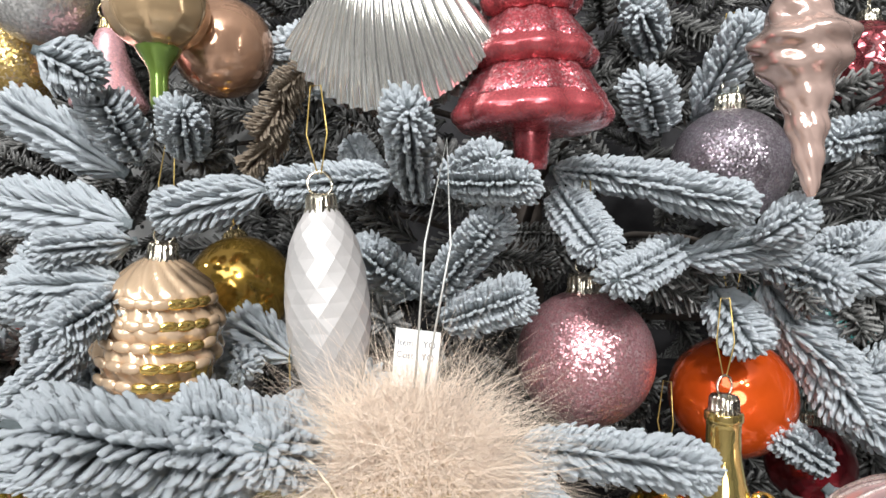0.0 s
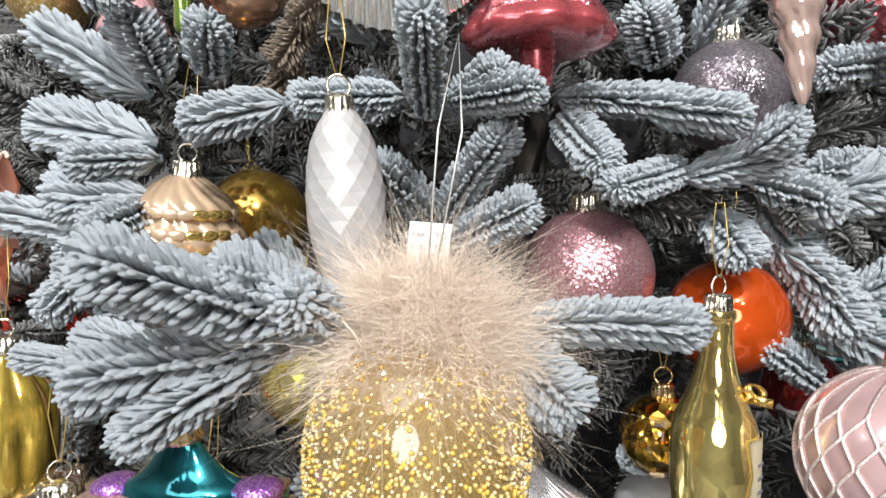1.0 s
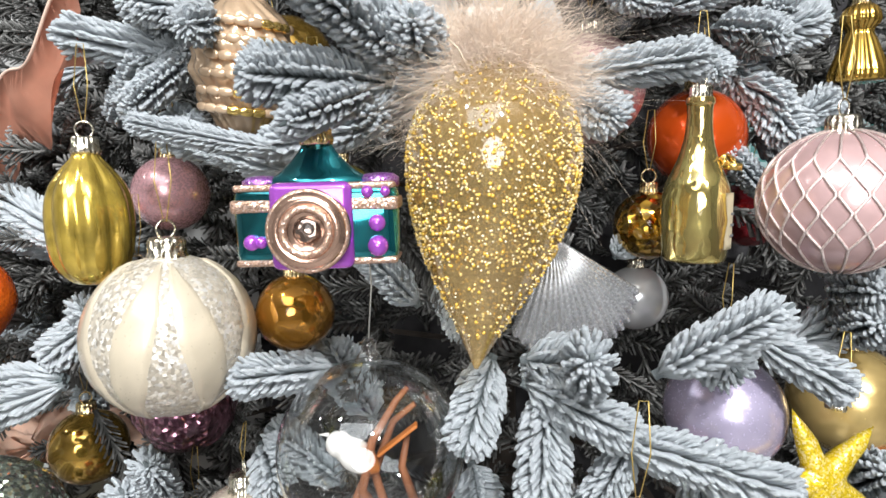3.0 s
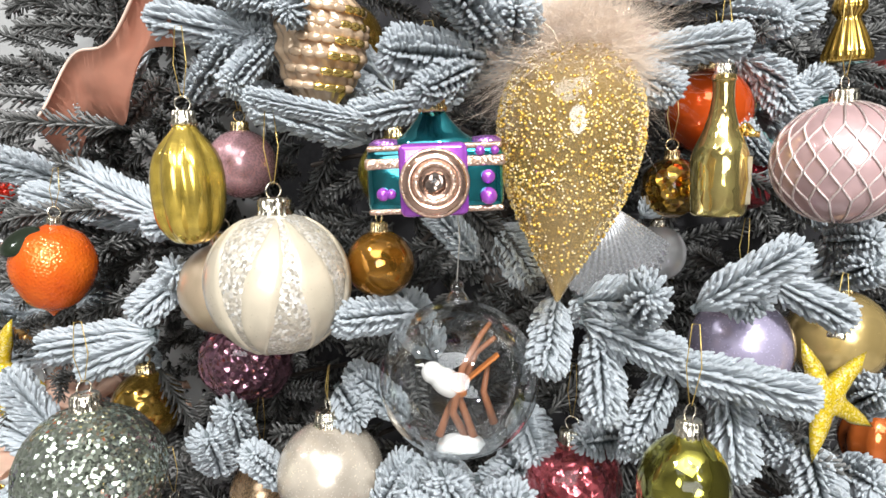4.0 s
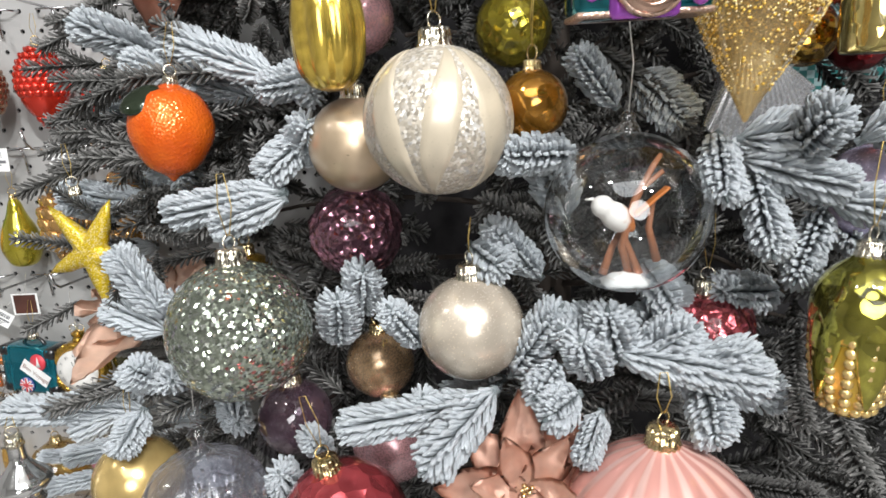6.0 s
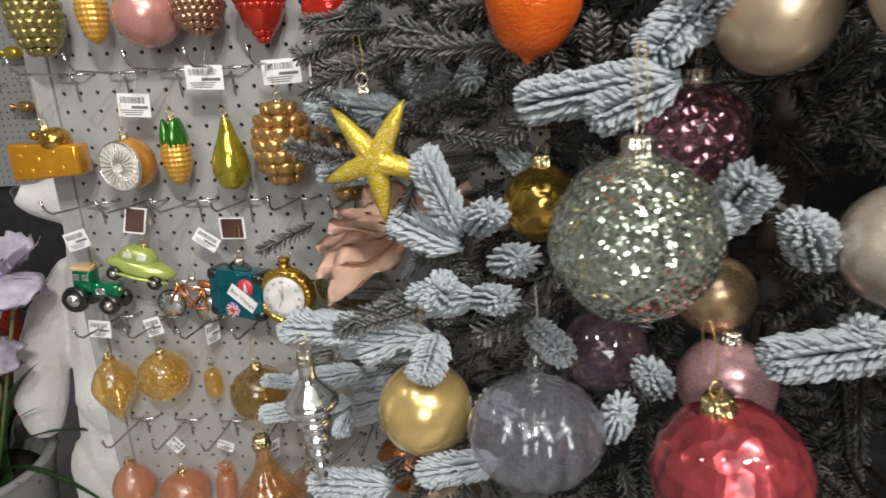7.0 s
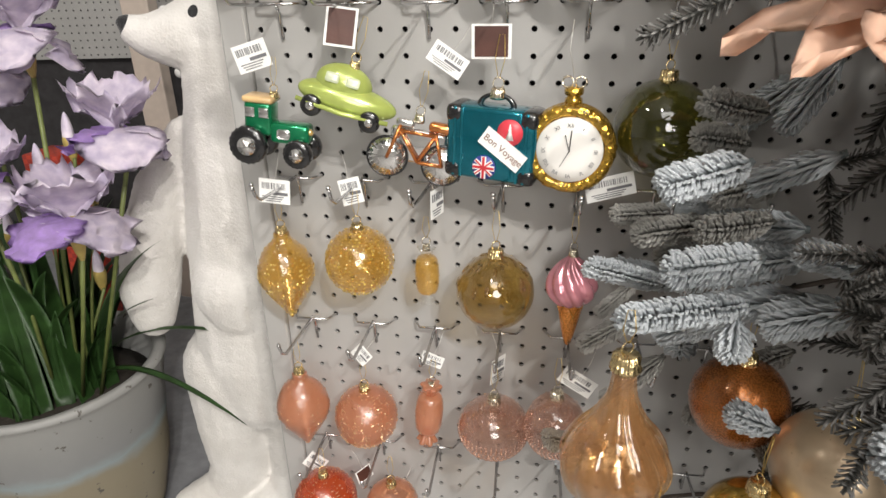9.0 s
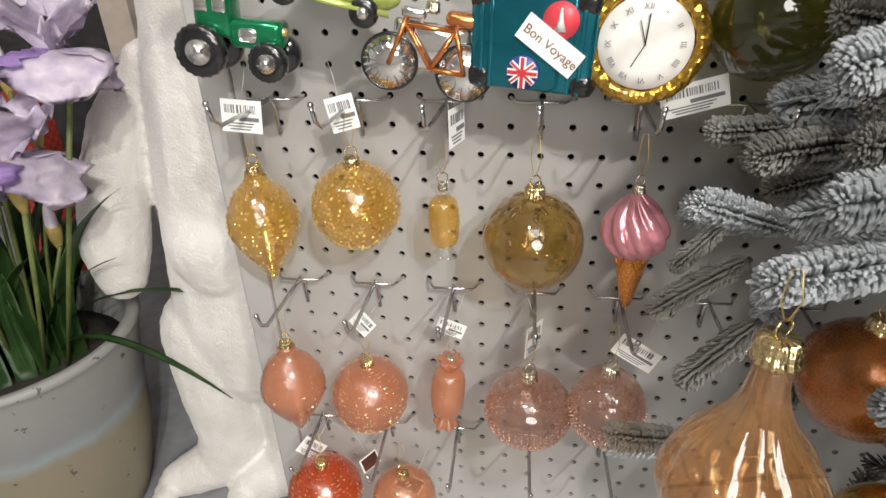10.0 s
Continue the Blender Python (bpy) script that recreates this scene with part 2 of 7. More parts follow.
def block(sx, sy, sz, bevel=0.0, m=None, bm=None, seg=2):
    own = bmesh.new()
    bmesh.ops.create_cube(own, size=1.0, matrix=Matrix.Diagonal((sx, sy, sz, 1)))
    if bevel:
        bmesh.ops.bevel(own, geom=own.edges[:], offset=bevel, segments=seg, affect="EDGES", profile=0.5)
    if m is not None:
        bmesh.ops.transform(own, matrix=m, verts=own.verts[:])
    if bm is None:
        return own
    return merge(bm, own)


def merge(bm, other):
    me = bpy.data.meshes.new("tmp")
    other.to_mesh(me)
    other.free()
    bm.from_mesh(me)
    bpy.data.meshes.remove(me)
    return bm


def shift(x, y, z):
    return Matrix.Translation((x, y, z))


def bumpy(bm, amount, scale, seed=0.0):
    """Uneven surface of real relief along the normals."""
    bm.normal_update()
    for v in bm.verts:
        v.co += v.normal * amount * noise.noise(v.co * scale + Vector((seed, seed * 2, 0)))
    return bm

# ---- structure: shop, pegboards ----
PITCH = 0.0254


def structure(name, bm, material, label, category, smooth=False):
    return tagged(part(name, bm, material, smooth=smooth), label, category, kind="structure")


structure("floor", block(7, 7, 0.1, m=shift(0, -0.5, -0.05)), M_FLOOR, "grey stone floor of the shop aisle", "floor")
structure("ceiling", block(7, 7, 0.1, m=shift(0, -0.5, 3.25)), M_WALL, "plain grey shop ceiling", "ceiling")
structure("wall_south", block(7, 0.1, 3.2, m=shift(0, -4.05, 1.6)), M_WALL, "plain grey wall across the aisle", "wall")
structure("wall_west", block(0.1, 7, 3.2, m=shift(-3.55, -0.5, 1.6)), M_WALL, "plain grey shop wall", "wall")
structure("wall_east", block(0.1, 7, 3.2, m=shift(3.55, -0.5, 1.6)), M_DARK, "dark shop wall", "wall")
structure("wall_north", block(7, 0.1, 3.2, m=shift(0, 2.95, 1.6)), M_DARK, "dark shop back wall", "wall")
structure("partition", block(2.6, 0.06, 2.6, m=shift(1.95, 0.62, 1.3)), M_DARK, "dark partition behind the tree", "wall")
structure("platform", block(1.9, 1.7, 0.118, 0.006, m=shift(-1.0, 0.9, 0.059)), surface("grey_display_cloth", (0.26, 0.265, 0.28), 0.8, vary=0.15), "low pale grey display platform on the floor", "platform")


def pegboard(name, x0, nx, z0, nz, thick, hole, m, label):
    """A sheet with square-pitched through holes, each with its own inner wall."""
    bm = bmesh.new()
    h = PITCH / 2
    ring = [(math.cos(math.tau * k / 8), math.sin(math.tau * k / 8)) for k in range(8)]
    cache = {}

    def vert(x, y, z):
        key = (round(x * 1e5), round(y * 1e5), round(z * 1e5))
        if key not in cache:
            cache[key] = bm.verts.new((x, y, z))
        return cache[key]
    for i in range(nx):
        for j in range(nz):
            cx, cz = x0 + i * PITCH, z0 + j * PITCH
            outer, inner, deep = [], [], []
            for c, s in ring:
                k = max(abs(c), abs(s))
                outer.append(vert(cx + h * c / k, 0, cz + h * s / k))
                inner.append(vert(cx + hole * c, 0, cz + hole * s))
                deep.append(vert(cx + hole * c, thick, cz + hole * s))
            for k in range(8):
                q = (k + 1) % 8
                bm.faces.new((outer[k], outer[q], inner[q], inner[k]))
                bm.faces.new((inner[k], inner[q], deep[q], deep[k]))
    ob = tagged(part(name, bm, M_BOARD, smooth=False, m=m), label, "pegboard", kind="structure")
    return ob


BX0, BNX, BZ0, BNZ = -2 * PITCH, 27, 1 - 40 * PITCH, 70
pegboard("pegboard", BX0, BNX, BZ0, BNZ, 0.004, 0.0031, Matrix(), "light grey perforated steel pegboard hung with ornaments")
left, right = BX0 - PITCH / 2, BX0 + (BNX - 0.5) * PITCH
bot, top = BZ0 - PITCH / 2, BZ0 + (BNZ - 0.5) * PITCH
# near-black sheet behind the board, so the holes come out dark
structure("board_backing", block(right - left, 0.02, top - bot, m=shift((left + right) / 2, 0.045, (top + bot) / 2)), M_DARK, "near-black sheet set behind the pegboard holes", "panel")
structure("board_post", block(0.03, 0.055, top - bot, 0.003, m=shift(left - 0.0155, 0.022, (top + bot) / 2)), M_BOARD, "grey steel edge of the pegboard panel", "post")
far = pose(-1.05, 1.55, 0, 0, 0, 12)
pegboard("pegboard_far", -0.9, 72, 0.9, 60, 0.004, 0.0032, far, "grey perforated pegboard further down the aisle")
structure("far_backing", block(1.9, 0.02, 2.4, m=far @ shift(0, 0.05, 1.3)), M_DARK, "near-black sheet set behind the far pegboard holes", "panel")

# ---- the flocked tree ----
AXIS = Vector((0.95, 0.08, 0))


def girth(z):
    """Radius of the tree's outer face at height z."""
    return 0.64 - 0.2 * (z - 1.35)


def twig_mesh(name, seed, aspect, density, material, sides=5, flat=0.8, fine=1.0):
    """One flocked tip, 1 wide and `aspect` long: a stem set with short thick needles, brushed forwards."""
    rng = random.Random(seed)
    bm = bmesh.new()
    lay = bm.verts.layers.float.new("flock")
    bow = Vector((rng.uniform(-1, 1), rng.uniform(-1, 1), 0)) * 0.05 * aspect

    def spine(u):
        return Vector((bow.x * u * u, bow.y * u * u, u * aspect))

    def add_tube(pts, radii, flock):
        rings = []
        d = (pts[-1] - pts[0]).normalized()
        side = d.orthogonal().normalized()
        up = d.cross(side)
        for p, r, f in zip(pts, radii, flock):
            ring = []
            for k in range(sides):
                a = math.tau * k / sides
                v = bm.verts.new(p + r * (math.cos(a) * side + math.sin(a) * up))
                v[lay] = f
                ring.append(v)
            rings.append(ring)
        for a, b in zip(rings, rings[1:]):
            for k in range(sides):
                bm.faces.new((a[k], a[(k + 1) % sides], b[(k + 1) % sides], b[k]))
        bm.faces.new(rings[-1])
    add_tube([spine(u / 5) for u in range(6)], [0.10, 0.10, 0.09, 0.08, 0.07, 0.03], [0.1] * 6)
    ranks = 12 if density > 100 else 10 if sides > 3 else 7
    rows = max(6, int(density * aspect / ranks))
    for w in range(rows):
        for q in range(ranks):
            u = min(1.0, (w + 0.5 * (q % 2) + 0.3 + rng.uniform(-0.2, 0.2)) / rows)
            a = math.tau * (q + rng.uniform(-0.13, 0.13)) / ranks
            end = max(0.0, 1 - (1 - u) * aspect / 0.5)
            reach = 0.46 * rng.uniform(0.86, 1.05) * min(1.0, 0.70 + 2.0 * u) * math.sqrt(max(0.02, 1.0 - 0.95 * end * end))
            out = Vector((math.cos(a), math.sin(a) * flat, 0))
            lean = rng.uniform(0.32, 0.44) * (1 - 0.45 * end)
            p0 = spine(u * (1 - 0.24 / aspect))
            sway = Vector((rng.uniform(-.025, .025), rng.uniform(-.025, .025), rng.uniform(-.02, .02)))
            p3 = p0 + out * reach + Vector((0, 0, lean)) + sway
            p2 = p0.lerp(p3, 0.86) + out * reach * 0.06
            r = 0.030 * rng.uniform(0.7, 1.3) * fine
            white = rng.uniform(0.55, 0.98)
            if sides < 4:
                add_tube([p0, p3], [r * 1.1, r * 0.9], [0.0, white])
            else:
                add_tube([p0, p2, p3], [r * 0.75, r * 1.2, r * 0.62], [0.05, white, white])
    me = bpy.data.meshes.new(name)
    bm.normal_update()
    bm.to_mesh(me)
    bm.free()
    me.shade_smooth()
    me.materials.append(material)
    return me


ASPECTS = (1.1, 1.8, 2.6, 3.6, 5.0)
TIPS = {a: [twig_mesh("flocked_twig", int(a * 10) + 100 * s, a, 190, M_FLOCK, 4, flat=0.72) for s in range(2 if a < 4 else 1)] for a in ASPECTS}
SHADED_TIPS = {a: [twig_mesh("shaded_twig", int(a * 10) + 300, a, 170, M_FLOCK_SHADED, 4, flat=0.75)] for a in (1.8, 2.6, 3.6, 5.0)}
THIN = {a: [twig_mesh("inner_twig", int(a * 10) + 500 + 100 * s, a, 90, M_SPARSE_SHADED, 4) for s in range(2)] for a in (2.6, 3.6)}
COARSE = {a: [twig_mesh("inner_twig", int(a * 10) + 900 + 100 * s, a, 24, M_SPARSE_SHADED, 3, fine=1.5) for s in range(3)] for a in (2.6, 3.6)}

TAN = {a: [twig_mesh("dry_twig", 77, a, 70, M_TAN)] for a in (2.6,)}
tree = thing("christmas_tree", shift(AXIS.x, AXIS.y, 0), "artificial fir tree sprayed with white flock, hung with glass ornaments", "christmas tree")
part("trunk", revolve([(0.03, 0.0), (0.03, 0.6), (0.025, 1.4), (0.012, 2.25)], 12), M_BARK, tree, "brown central pole")
part("stand", revolve([(0.22, 0.0), (0.22, 0.012), (0.05, 0.03), (0.035, 0.12)], 24), M_DARK, tree, "dark metal foot")
twig_rng = random.Random(7)


def twig_pose(base, tip, width, aspect, rng):
    base, tip = Vector(base), Vector(tip)
    d = tip - base
    q = d.to_track_quat("Z", "Y").to_matrix().to_4x4()
    return shift(*base) @ q @ pose(0, 0, 0, 0, 0, rng.uniform(0, 360)) @ Matrix.Diagonal((width, width, d.length / aspect, 1))


def twig(base, tip, width, kinds=None):
    """A flocked tip from base to tip, of the stock length that suits it best."""
    base, tip = Vector(base), Vector(tip)
    if (tip - base).length < width * 0.9:
        tip = base + (tip - Vector((AXIS.x, AXIS.y, tip.z))).normalized() * width
    if kinds is None:
        kinds = TIPS
        width *= 1.12
    want = (tip - base).length / width
    aspect = min(kinds, key=lambda a: abs(math.log(a / want)))
    ob = new("twig", twig_rng.choice(kinds[aspect]))
    ob.parent = tree
    ob.matrix_basis = shift(-tree.location.x, -tree.location.y, 0) @ twig_pose(base, tip, width, aspect, twig_rng)
    return ob

twig((0.910, -0.458, 1.550), (0.864, -0.495, 1.543), 0.024)
twig((0.861, -0.484, 1.544), (0.819, -0.509, 1.531), 0.023)
twig((0.918, -0.450, 1.543), (0.930, -0.536, 1.565), 0.024)
twig((0.930, -0.450, 1.548), (0.975, -0.501, 1.541), 0.020)
twig((0.931, -0.440, 1.546), (0.960, -0.488, 1.557), 0.022)
twig((0.981, -0.398, 1.557), (1.044, -0.442, 1.546), 0.026)
twig((1.020, -0.425, 1.548), (1.066, -0.461, 1.532), 0.026)
twig((1.068, -0.443, 1.518), (1.086, -0.466, 1.534), 0.025)
twig((0.984, -0.410, 1.546), (1.003, -0.464, 1.513), 0.025)
twig((1.047, -0.407, 1.518), (1.005, -0.477, 1.499), 0.023)
twig((1.042, -0.420, 1.510), (1.092, -0.447, 1.521), 0.027)
twig((0.914, -0.420, 1.491), (0.892, -0.473, 1.520), 0.028)
twig((0.920, -0.421, 1.489), (0.958, -0.473, 1.533), 0.027)
twig((0.925, -0.424, 1.478), (0.972, -0.470, 1.497), 0.023)
twig((0.869, -0.373, 1.600), (0.837, -0.420, 1.634), 0.033)
twig((1.063, -0.398, 1.494), (1.076, -0.431, 1.466), 0.027)
twig((1.101, -0.355, 1.497), (1.131, -0.412, 1.428), 0.033)
twig((1.091, -0.366, 1.510), (1.124, -0.411, 1.496), 0.031)
twig((0.778, -0.463, 1.553), (0.721, -0.477, 1.589), 0.033)
twig((0.785, -0.464, 1.559), (0.790, -0.501, 1.585), 0.027)
twig((0.786, -0.471, 1.529), (0.725, -0.489, 1.542), 0.029)
twig((0.788, -0.472, 1.521), (0.759, -0.506, 1.517), 0.023)
twig((0.787, -0.476, 1.502), (0.747, -0.506, 1.500), 0.028)
twig((0.784, -0.476, 1.497), (0.784, -0.521, 1.483), 0.023)
twig((1.065, -0.347, 1.590), (1.087, -0.393, 1.636), 0.033)
twig((1.043, -0.354, 1.580), (1.028, -0.403, 1.605), 0.030)
twig((1.045, -0.332, 1.635), (1.027, -0.394, 1.648), 0.032)
twig((1.185, -0.331, 1.582), (1.121, -0.386, 1.570), 0.028)
twig((1.176, -0.350, 1.519), (1.110, -0.401, 1.514), 0.026)
twig((0.836, -0.396, 1.450), (0.799, -0.412, 1.478), 0.033)
twig((0.858, -0.364, 1.581), (0.893, -0.437, 1.547), 0.023)
twig((0.814, -0.471, 1.560), (0.839, -0.515, 1.574), 0.022)
twig((0.771, -0.510, 1.601), (0.800, -0.508, 1.586), 0.025)
twig((1.016, -0.414, 1.355), (1.031, -0.428, 1.377), 0.019)
twig((0.786, -0.389, 1.466), (0.818, -0.423, 1.448), 0.030)
twig((0.875, -0.477, 1.439), (0.811, -0.498, 1.425), 0.027)
twig((0.874, -0.445, 1.448), (0.906, -0.486, 1.463), 0.026)
twig((0.751, -0.442, 1.505), (0.740, -0.490, 1.512), 0.031)
twig((0.754, -0.448, 1.482), (0.680, -0.468, 1.496), 0.033)
twig((0.762, -0.450, 1.487), (0.743, -0.505, 1.445), 0.026)
twig((1.097, -0.367, 1.496), (1.158, -0.395, 1.509), 0.033)
twig((1.103, -0.380, 1.473), (1.128, -0.408, 1.449), 0.033)
twig((1.131, -0.368, 1.434), (1.170, -0.388, 1.464), 0.033)
twig((1.134, -0.365, 1.393), (1.086, -0.406, 1.427), 0.026)
twig((1.017, -0.514, 1.308), (1.065, -0.549, 1.352), 0.033)
twig((0.980, -0.518, 1.307), (0.977, -0.563, 1.332), 0.033)
twig((0.951, -0.507, 1.313), (0.984, -0.535, 1.317), 0.032)
twig((0.935, -0.516, 1.318), (0.921, -0.562, 1.284), 0.026)
twig((0.854, -0.510, 1.309), (0.804, -0.540, 1.313), 0.030)
twig((0.951, -0.509, 1.302), (1.005, -0.541, 1.283), 0.033)
twig((0.997, -0.522, 1.278), (1.073, -0.555, 1.265), 0.033)
twig((0.964, -0.500, 1.296), (0.957, -0.549, 1.251), 0.032)
twig((1.009, -0.503, 1.269), (0.973, -0.543, 1.232), 0.030)
twig((1.044, -0.501, 1.259), (1.037, -0.542, 1.211), 0.033)
twig((1.077, -0.482, 1.319), (1.123, -0.505, 1.296), 0.033)
twig((1.049, -0.477, 1.319), (1.058, -0.518, 1.308), 0.033)
twig((1.118, -0.433, 1.302), (1.186, -0.432, 1.330), 0.033)
twig((1.111, -0.476, 1.207), (1.101, -0.526, 1.175), 0.033)
twig((1.129, -0.349, 1.435), (1.196, -0.412, 1.394), 0.033)
twig((1.124, -0.381, 1.387), (1.171, -0.413, 1.346), 0.033)
twig((0.671, -0.465, 1.288), (0.580, -0.449, 1.274), 0.033)
twig((0.671, -0.466, 1.284), (0.619, -0.475, 1.268), 0.033)
twig((0.691, -0.432, 1.331), (0.652, -0.464, 1.297), 0.033)
twig((0.660, -0.419, 1.365), (0.567, -0.381, 1.401), 0.033)
twig((0.553, -0.340, 1.387), (0.504, -0.393, 1.414), 0.033)
twig((0.693, -0.404, 1.363), (0.644, -0.422, 1.357), 0.033)
twig((0.430, -0.210, 1.237), (0.407, -0.281, 1.264), 0.033)
twig((0.530, -0.395, 1.127), (0.519, -0.420, 1.150), 0.033)
twig((0.734, -0.436, 1.453), (0.774, -0.487, 1.428), 0.026)
twig((0.823, -0.473, 1.413), (0.750, -0.488, 1.439), 0.029)
twig((0.850, -0.464, 1.435), (0.882, -0.496, 1.448), 0.033)
twig((0.792, -0.458, 1.245), (0.814, -0.497, 1.234), 0.033)
twig((0.707, -0.416, 1.186), (0.719, -0.467, 1.233), 0.033)
twig((0.815, -0.492, 1.161), (0.844, -0.517, 1.218), 0.033)
twig((0.877, -0.511, 1.174), (0.840, -0.528, 1.211), 0.033)
twig((0.880, -0.520, 1.179), (0.864, -0.549, 1.225), 0.031)
twig((0.890, -0.529, 1.188), (0.913, -0.556, 1.216), 0.032)
twig((0.909, -0.541, 1.186), (0.943, -0.569, 1.204), 0.032)
twig((0.686, -0.414, 1.448), (0.740, -0.464, 1.485), 0.033)
twig((0.711, -0.419, 1.483), (0.768, -0.474, 1.482), 0.033)
twig((0.647, -0.381, 1.492), (0.615, -0.401, 1.468), 0.033)
twig((0.609, -0.366, 1.442), (0.544, -0.345, 1.459), 0.033)
twig((0.892, -0.460, 1.333), (0.860, -0.478, 1.371), 0.030)
twig((0.908, -0.457, 1.357), (0.925, -0.495, 1.322), 0.030)
twig((0.802, -0.528, 1.170), (0.755, -0.573, 1.141), 0.033)
twig((0.801, -0.520, 1.158), (0.701, -0.531, 1.149), 0.030)
twig((0.753, -0.502, 1.127), (0.756, -0.526, 1.167), 0.024)
twig((0.865, -0.519, 1.171), (0.849, -0.550, 1.208), 0.029)
twig((0.888, -0.497, 1.194), (0.834, -0.517, 1.207), 0.031)
twig((0.871, -0.536, 1.195), (0.951, -0.572, 1.188), 0.032)
twig((0.922, -0.543, 1.179), (0.915, -0.587, 1.160), 0.029)
twig((0.849, -0.547, 1.174), (0.823, -0.573, 1.171), 0.028)
twig((0.861, -0.551, 1.165), (0.845, -0.573, 1.141), 0.023)
twig((0.840, -0.533, 1.185), (0.820, -0.561, 1.178), 0.029)
twig((0.590, -0.397, 1.111), (0.612, -0.449, 1.108), 0.031)
twig((0.688, -0.413, 1.158), (0.700, -0.462, 1.214), 0.033)
twig((0.756, -0.461, 1.174), (0.734, -0.488, 1.212), 0.031)
twig((0.647, -0.438, 1.047), (0.644, -0.474, 1.085), 0.030)
twig((0.680, -0.439, 1.076), (0.663, -0.457, 1.106), 0.030)
twig((0.842, -0.456, 1.218), (0.804, -0.478, 1.266), 0.033)
twig((0.861, -0.450, 1.259), (0.838, -0.475, 1.316), 0.033)
twig((0.487, -0.251, 1.254), (0.378, -0.235, 1.268), 0.033)
twig((0.675, -0.430, 1.303), (0.691, -0.475, 1.336), 0.029)
twig((0.436, -0.136, 1.344), (0.409, -0.186, 1.351), 0.033)
twig((0.630, -0.345, 1.348), (0.539, -0.398, 1.383), 0.033)
twig((0.654, -0.366, 1.372), (0.686, -0.425, 1.351), 0.028)
twig((0.539, -0.378, 1.174), (0.513, -0.403, 1.243), 0.033)
twig((0.540, -0.381, 1.163), (0.482, -0.374, 1.188), 0.032)
twig((0.547, -0.358, 1.172), (0.564, -0.416, 1.204), 0.030)
twig((0.517, -0.392, 1.096), (0.400, -0.404, 1.115), 0.030)
twig((0.493, -0.397, 1.097), (0.457, -0.406, 1.087), 0.032)
twig((0.521, -0.406, 1.107), (0.514, -0.445, 1.084), 0.028)
twig((0.553, -0.400, 1.133), (0.496, -0.392, 1.125), 0.030)
twig((0.550, -0.410, 1.137), (0.576, -0.462, 1.154), 0.028)
twig((0.452, -0.186, 1.196), (0.373, -0.213, 1.193), 0.033)
twig((0.521, -0.237, 1.282), (0.456, -0.214, 1.275), 0.033)
twig((0.527, -0.259, 1.286), (0.482, -0.264, 1.296), 0.033)
twig((0.538, -0.274, 1.282), (0.550, -0.341, 1.292), 0.030)
twig((0.570, -0.442, 1.022), (0.504, -0.444, 1.009), 0.031)
twig((0.565, -0.354, 1.147), (0.588, -0.419, 1.167), 0.033)
twig((0.573, -0.369, 1.017), (0.557, -0.400, 1.045), 0.033)
twig((0.570, -0.282, 1.226), (0.590, -0.332, 1.215), 0.031)
twig((0.444, -0.070, 0.979), (0.348, -0.080, 0.968), 0.033)
twig((0.470, -0.133, 1.024), (0.403, -0.119, 0.988), 0.033)
twig((0.464, -0.259, 1.086), (0.441, -0.307, 1.053), 0.029)
twig((0.461, -0.328, 1.065), (0.420, -0.342, 1.061), 0.028)
twig((0.401, 0.161, 0.790), (0.301, 0.142, 0.783), 0.033)
twig((0.470, -0.110, 0.928), (0.356, -0.120, 0.906), 0.033)
twig((0.396, 0.080, 0.767), (0.303, 0.053, 0.747), 0.033)
twig((0.470, -0.126, 0.899), (0.363, -0.138, 0.877), 0.033)
twig((0.483, -0.183, 0.918), (0.417, -0.175, 0.896), 0.033)
twig((0.406, -0.005, 0.799), (0.388, -0.066, 0.794), 0.033)
twig((0.467, -0.036, 1.067), (0.414, 0.016, 1.003), 0.033)
twig((0.479, -0.065, 1.084), (0.438, -0.075, 1.023), 0.033)
twig((0.477, -0.404, 0.966), (0.400, -0.384, 0.952), 0.033)
twig((0.464, -0.392, 0.962), (0.443, -0.417, 0.949), 0.030)
twig((0.439, -0.206, 0.820), (0.397, -0.206, 0.834), 0.033)
twig((0.418, 0.052, 0.667), (0.339, 0.051, 0.688), 0.033)
twig((0.407, 0.048, 0.611), (0.365, 0.060, 0.655), 0.033)
twig((0.322, 0.150, 0.863), (0.410, 0.196, 0.812), 0.033)
twig((0.470, -0.099, 0.948), (0.343, -0.098, 0.947), 0.033)
twig((0.497, -0.194, 0.953), (0.431, -0.174, 0.961), 0.033)
twig((0.394, -0.122, 0.991), (0.356, -0.137, 0.990), 0.026)
twig((0.435, 0.017, 0.921), (0.333, 0.025, 0.911), 0.033)
twig((0.435, -0.062, 0.930), (0.364, 0.007, 0.899), 0.033)
twig((0.400, -0.032, 0.858), (0.315, -0.025, 0.866), 0.033)
twig((0.419, -0.137, 0.880), (0.356, -0.106, 0.839), 0.033)
twig((0.467, 0.300, 0.671), (0.345, 0.258, 0.587), 0.033)
twig((0.416, 0.107, 0.678), (0.367, 0.059, 0.633), 0.033)
twig((0.340, -0.092, 0.681), (0.277, -0.047, 0.627), 0.033)
twig((0.419, 0.135, 0.822), (0.396, 0.105, 0.790), 0.033)
twig((0.900, -0.560, 1.455), (0.861, -0.622, 1.481), 0.027)
twig((0.905, -0.545, 1.452), (0.905, -0.590, 1.468), 0.026)
twig((0.892, -0.560, 1.448), (0.846, -0.610, 1.446), 0.024)
twig((0.885, -0.565, 1.444), (0.858, -0.606, 1.428), 0.022)
twig((0.915, -0.545, 1.450), (0.880, -0.590, 1.478), 0.024)
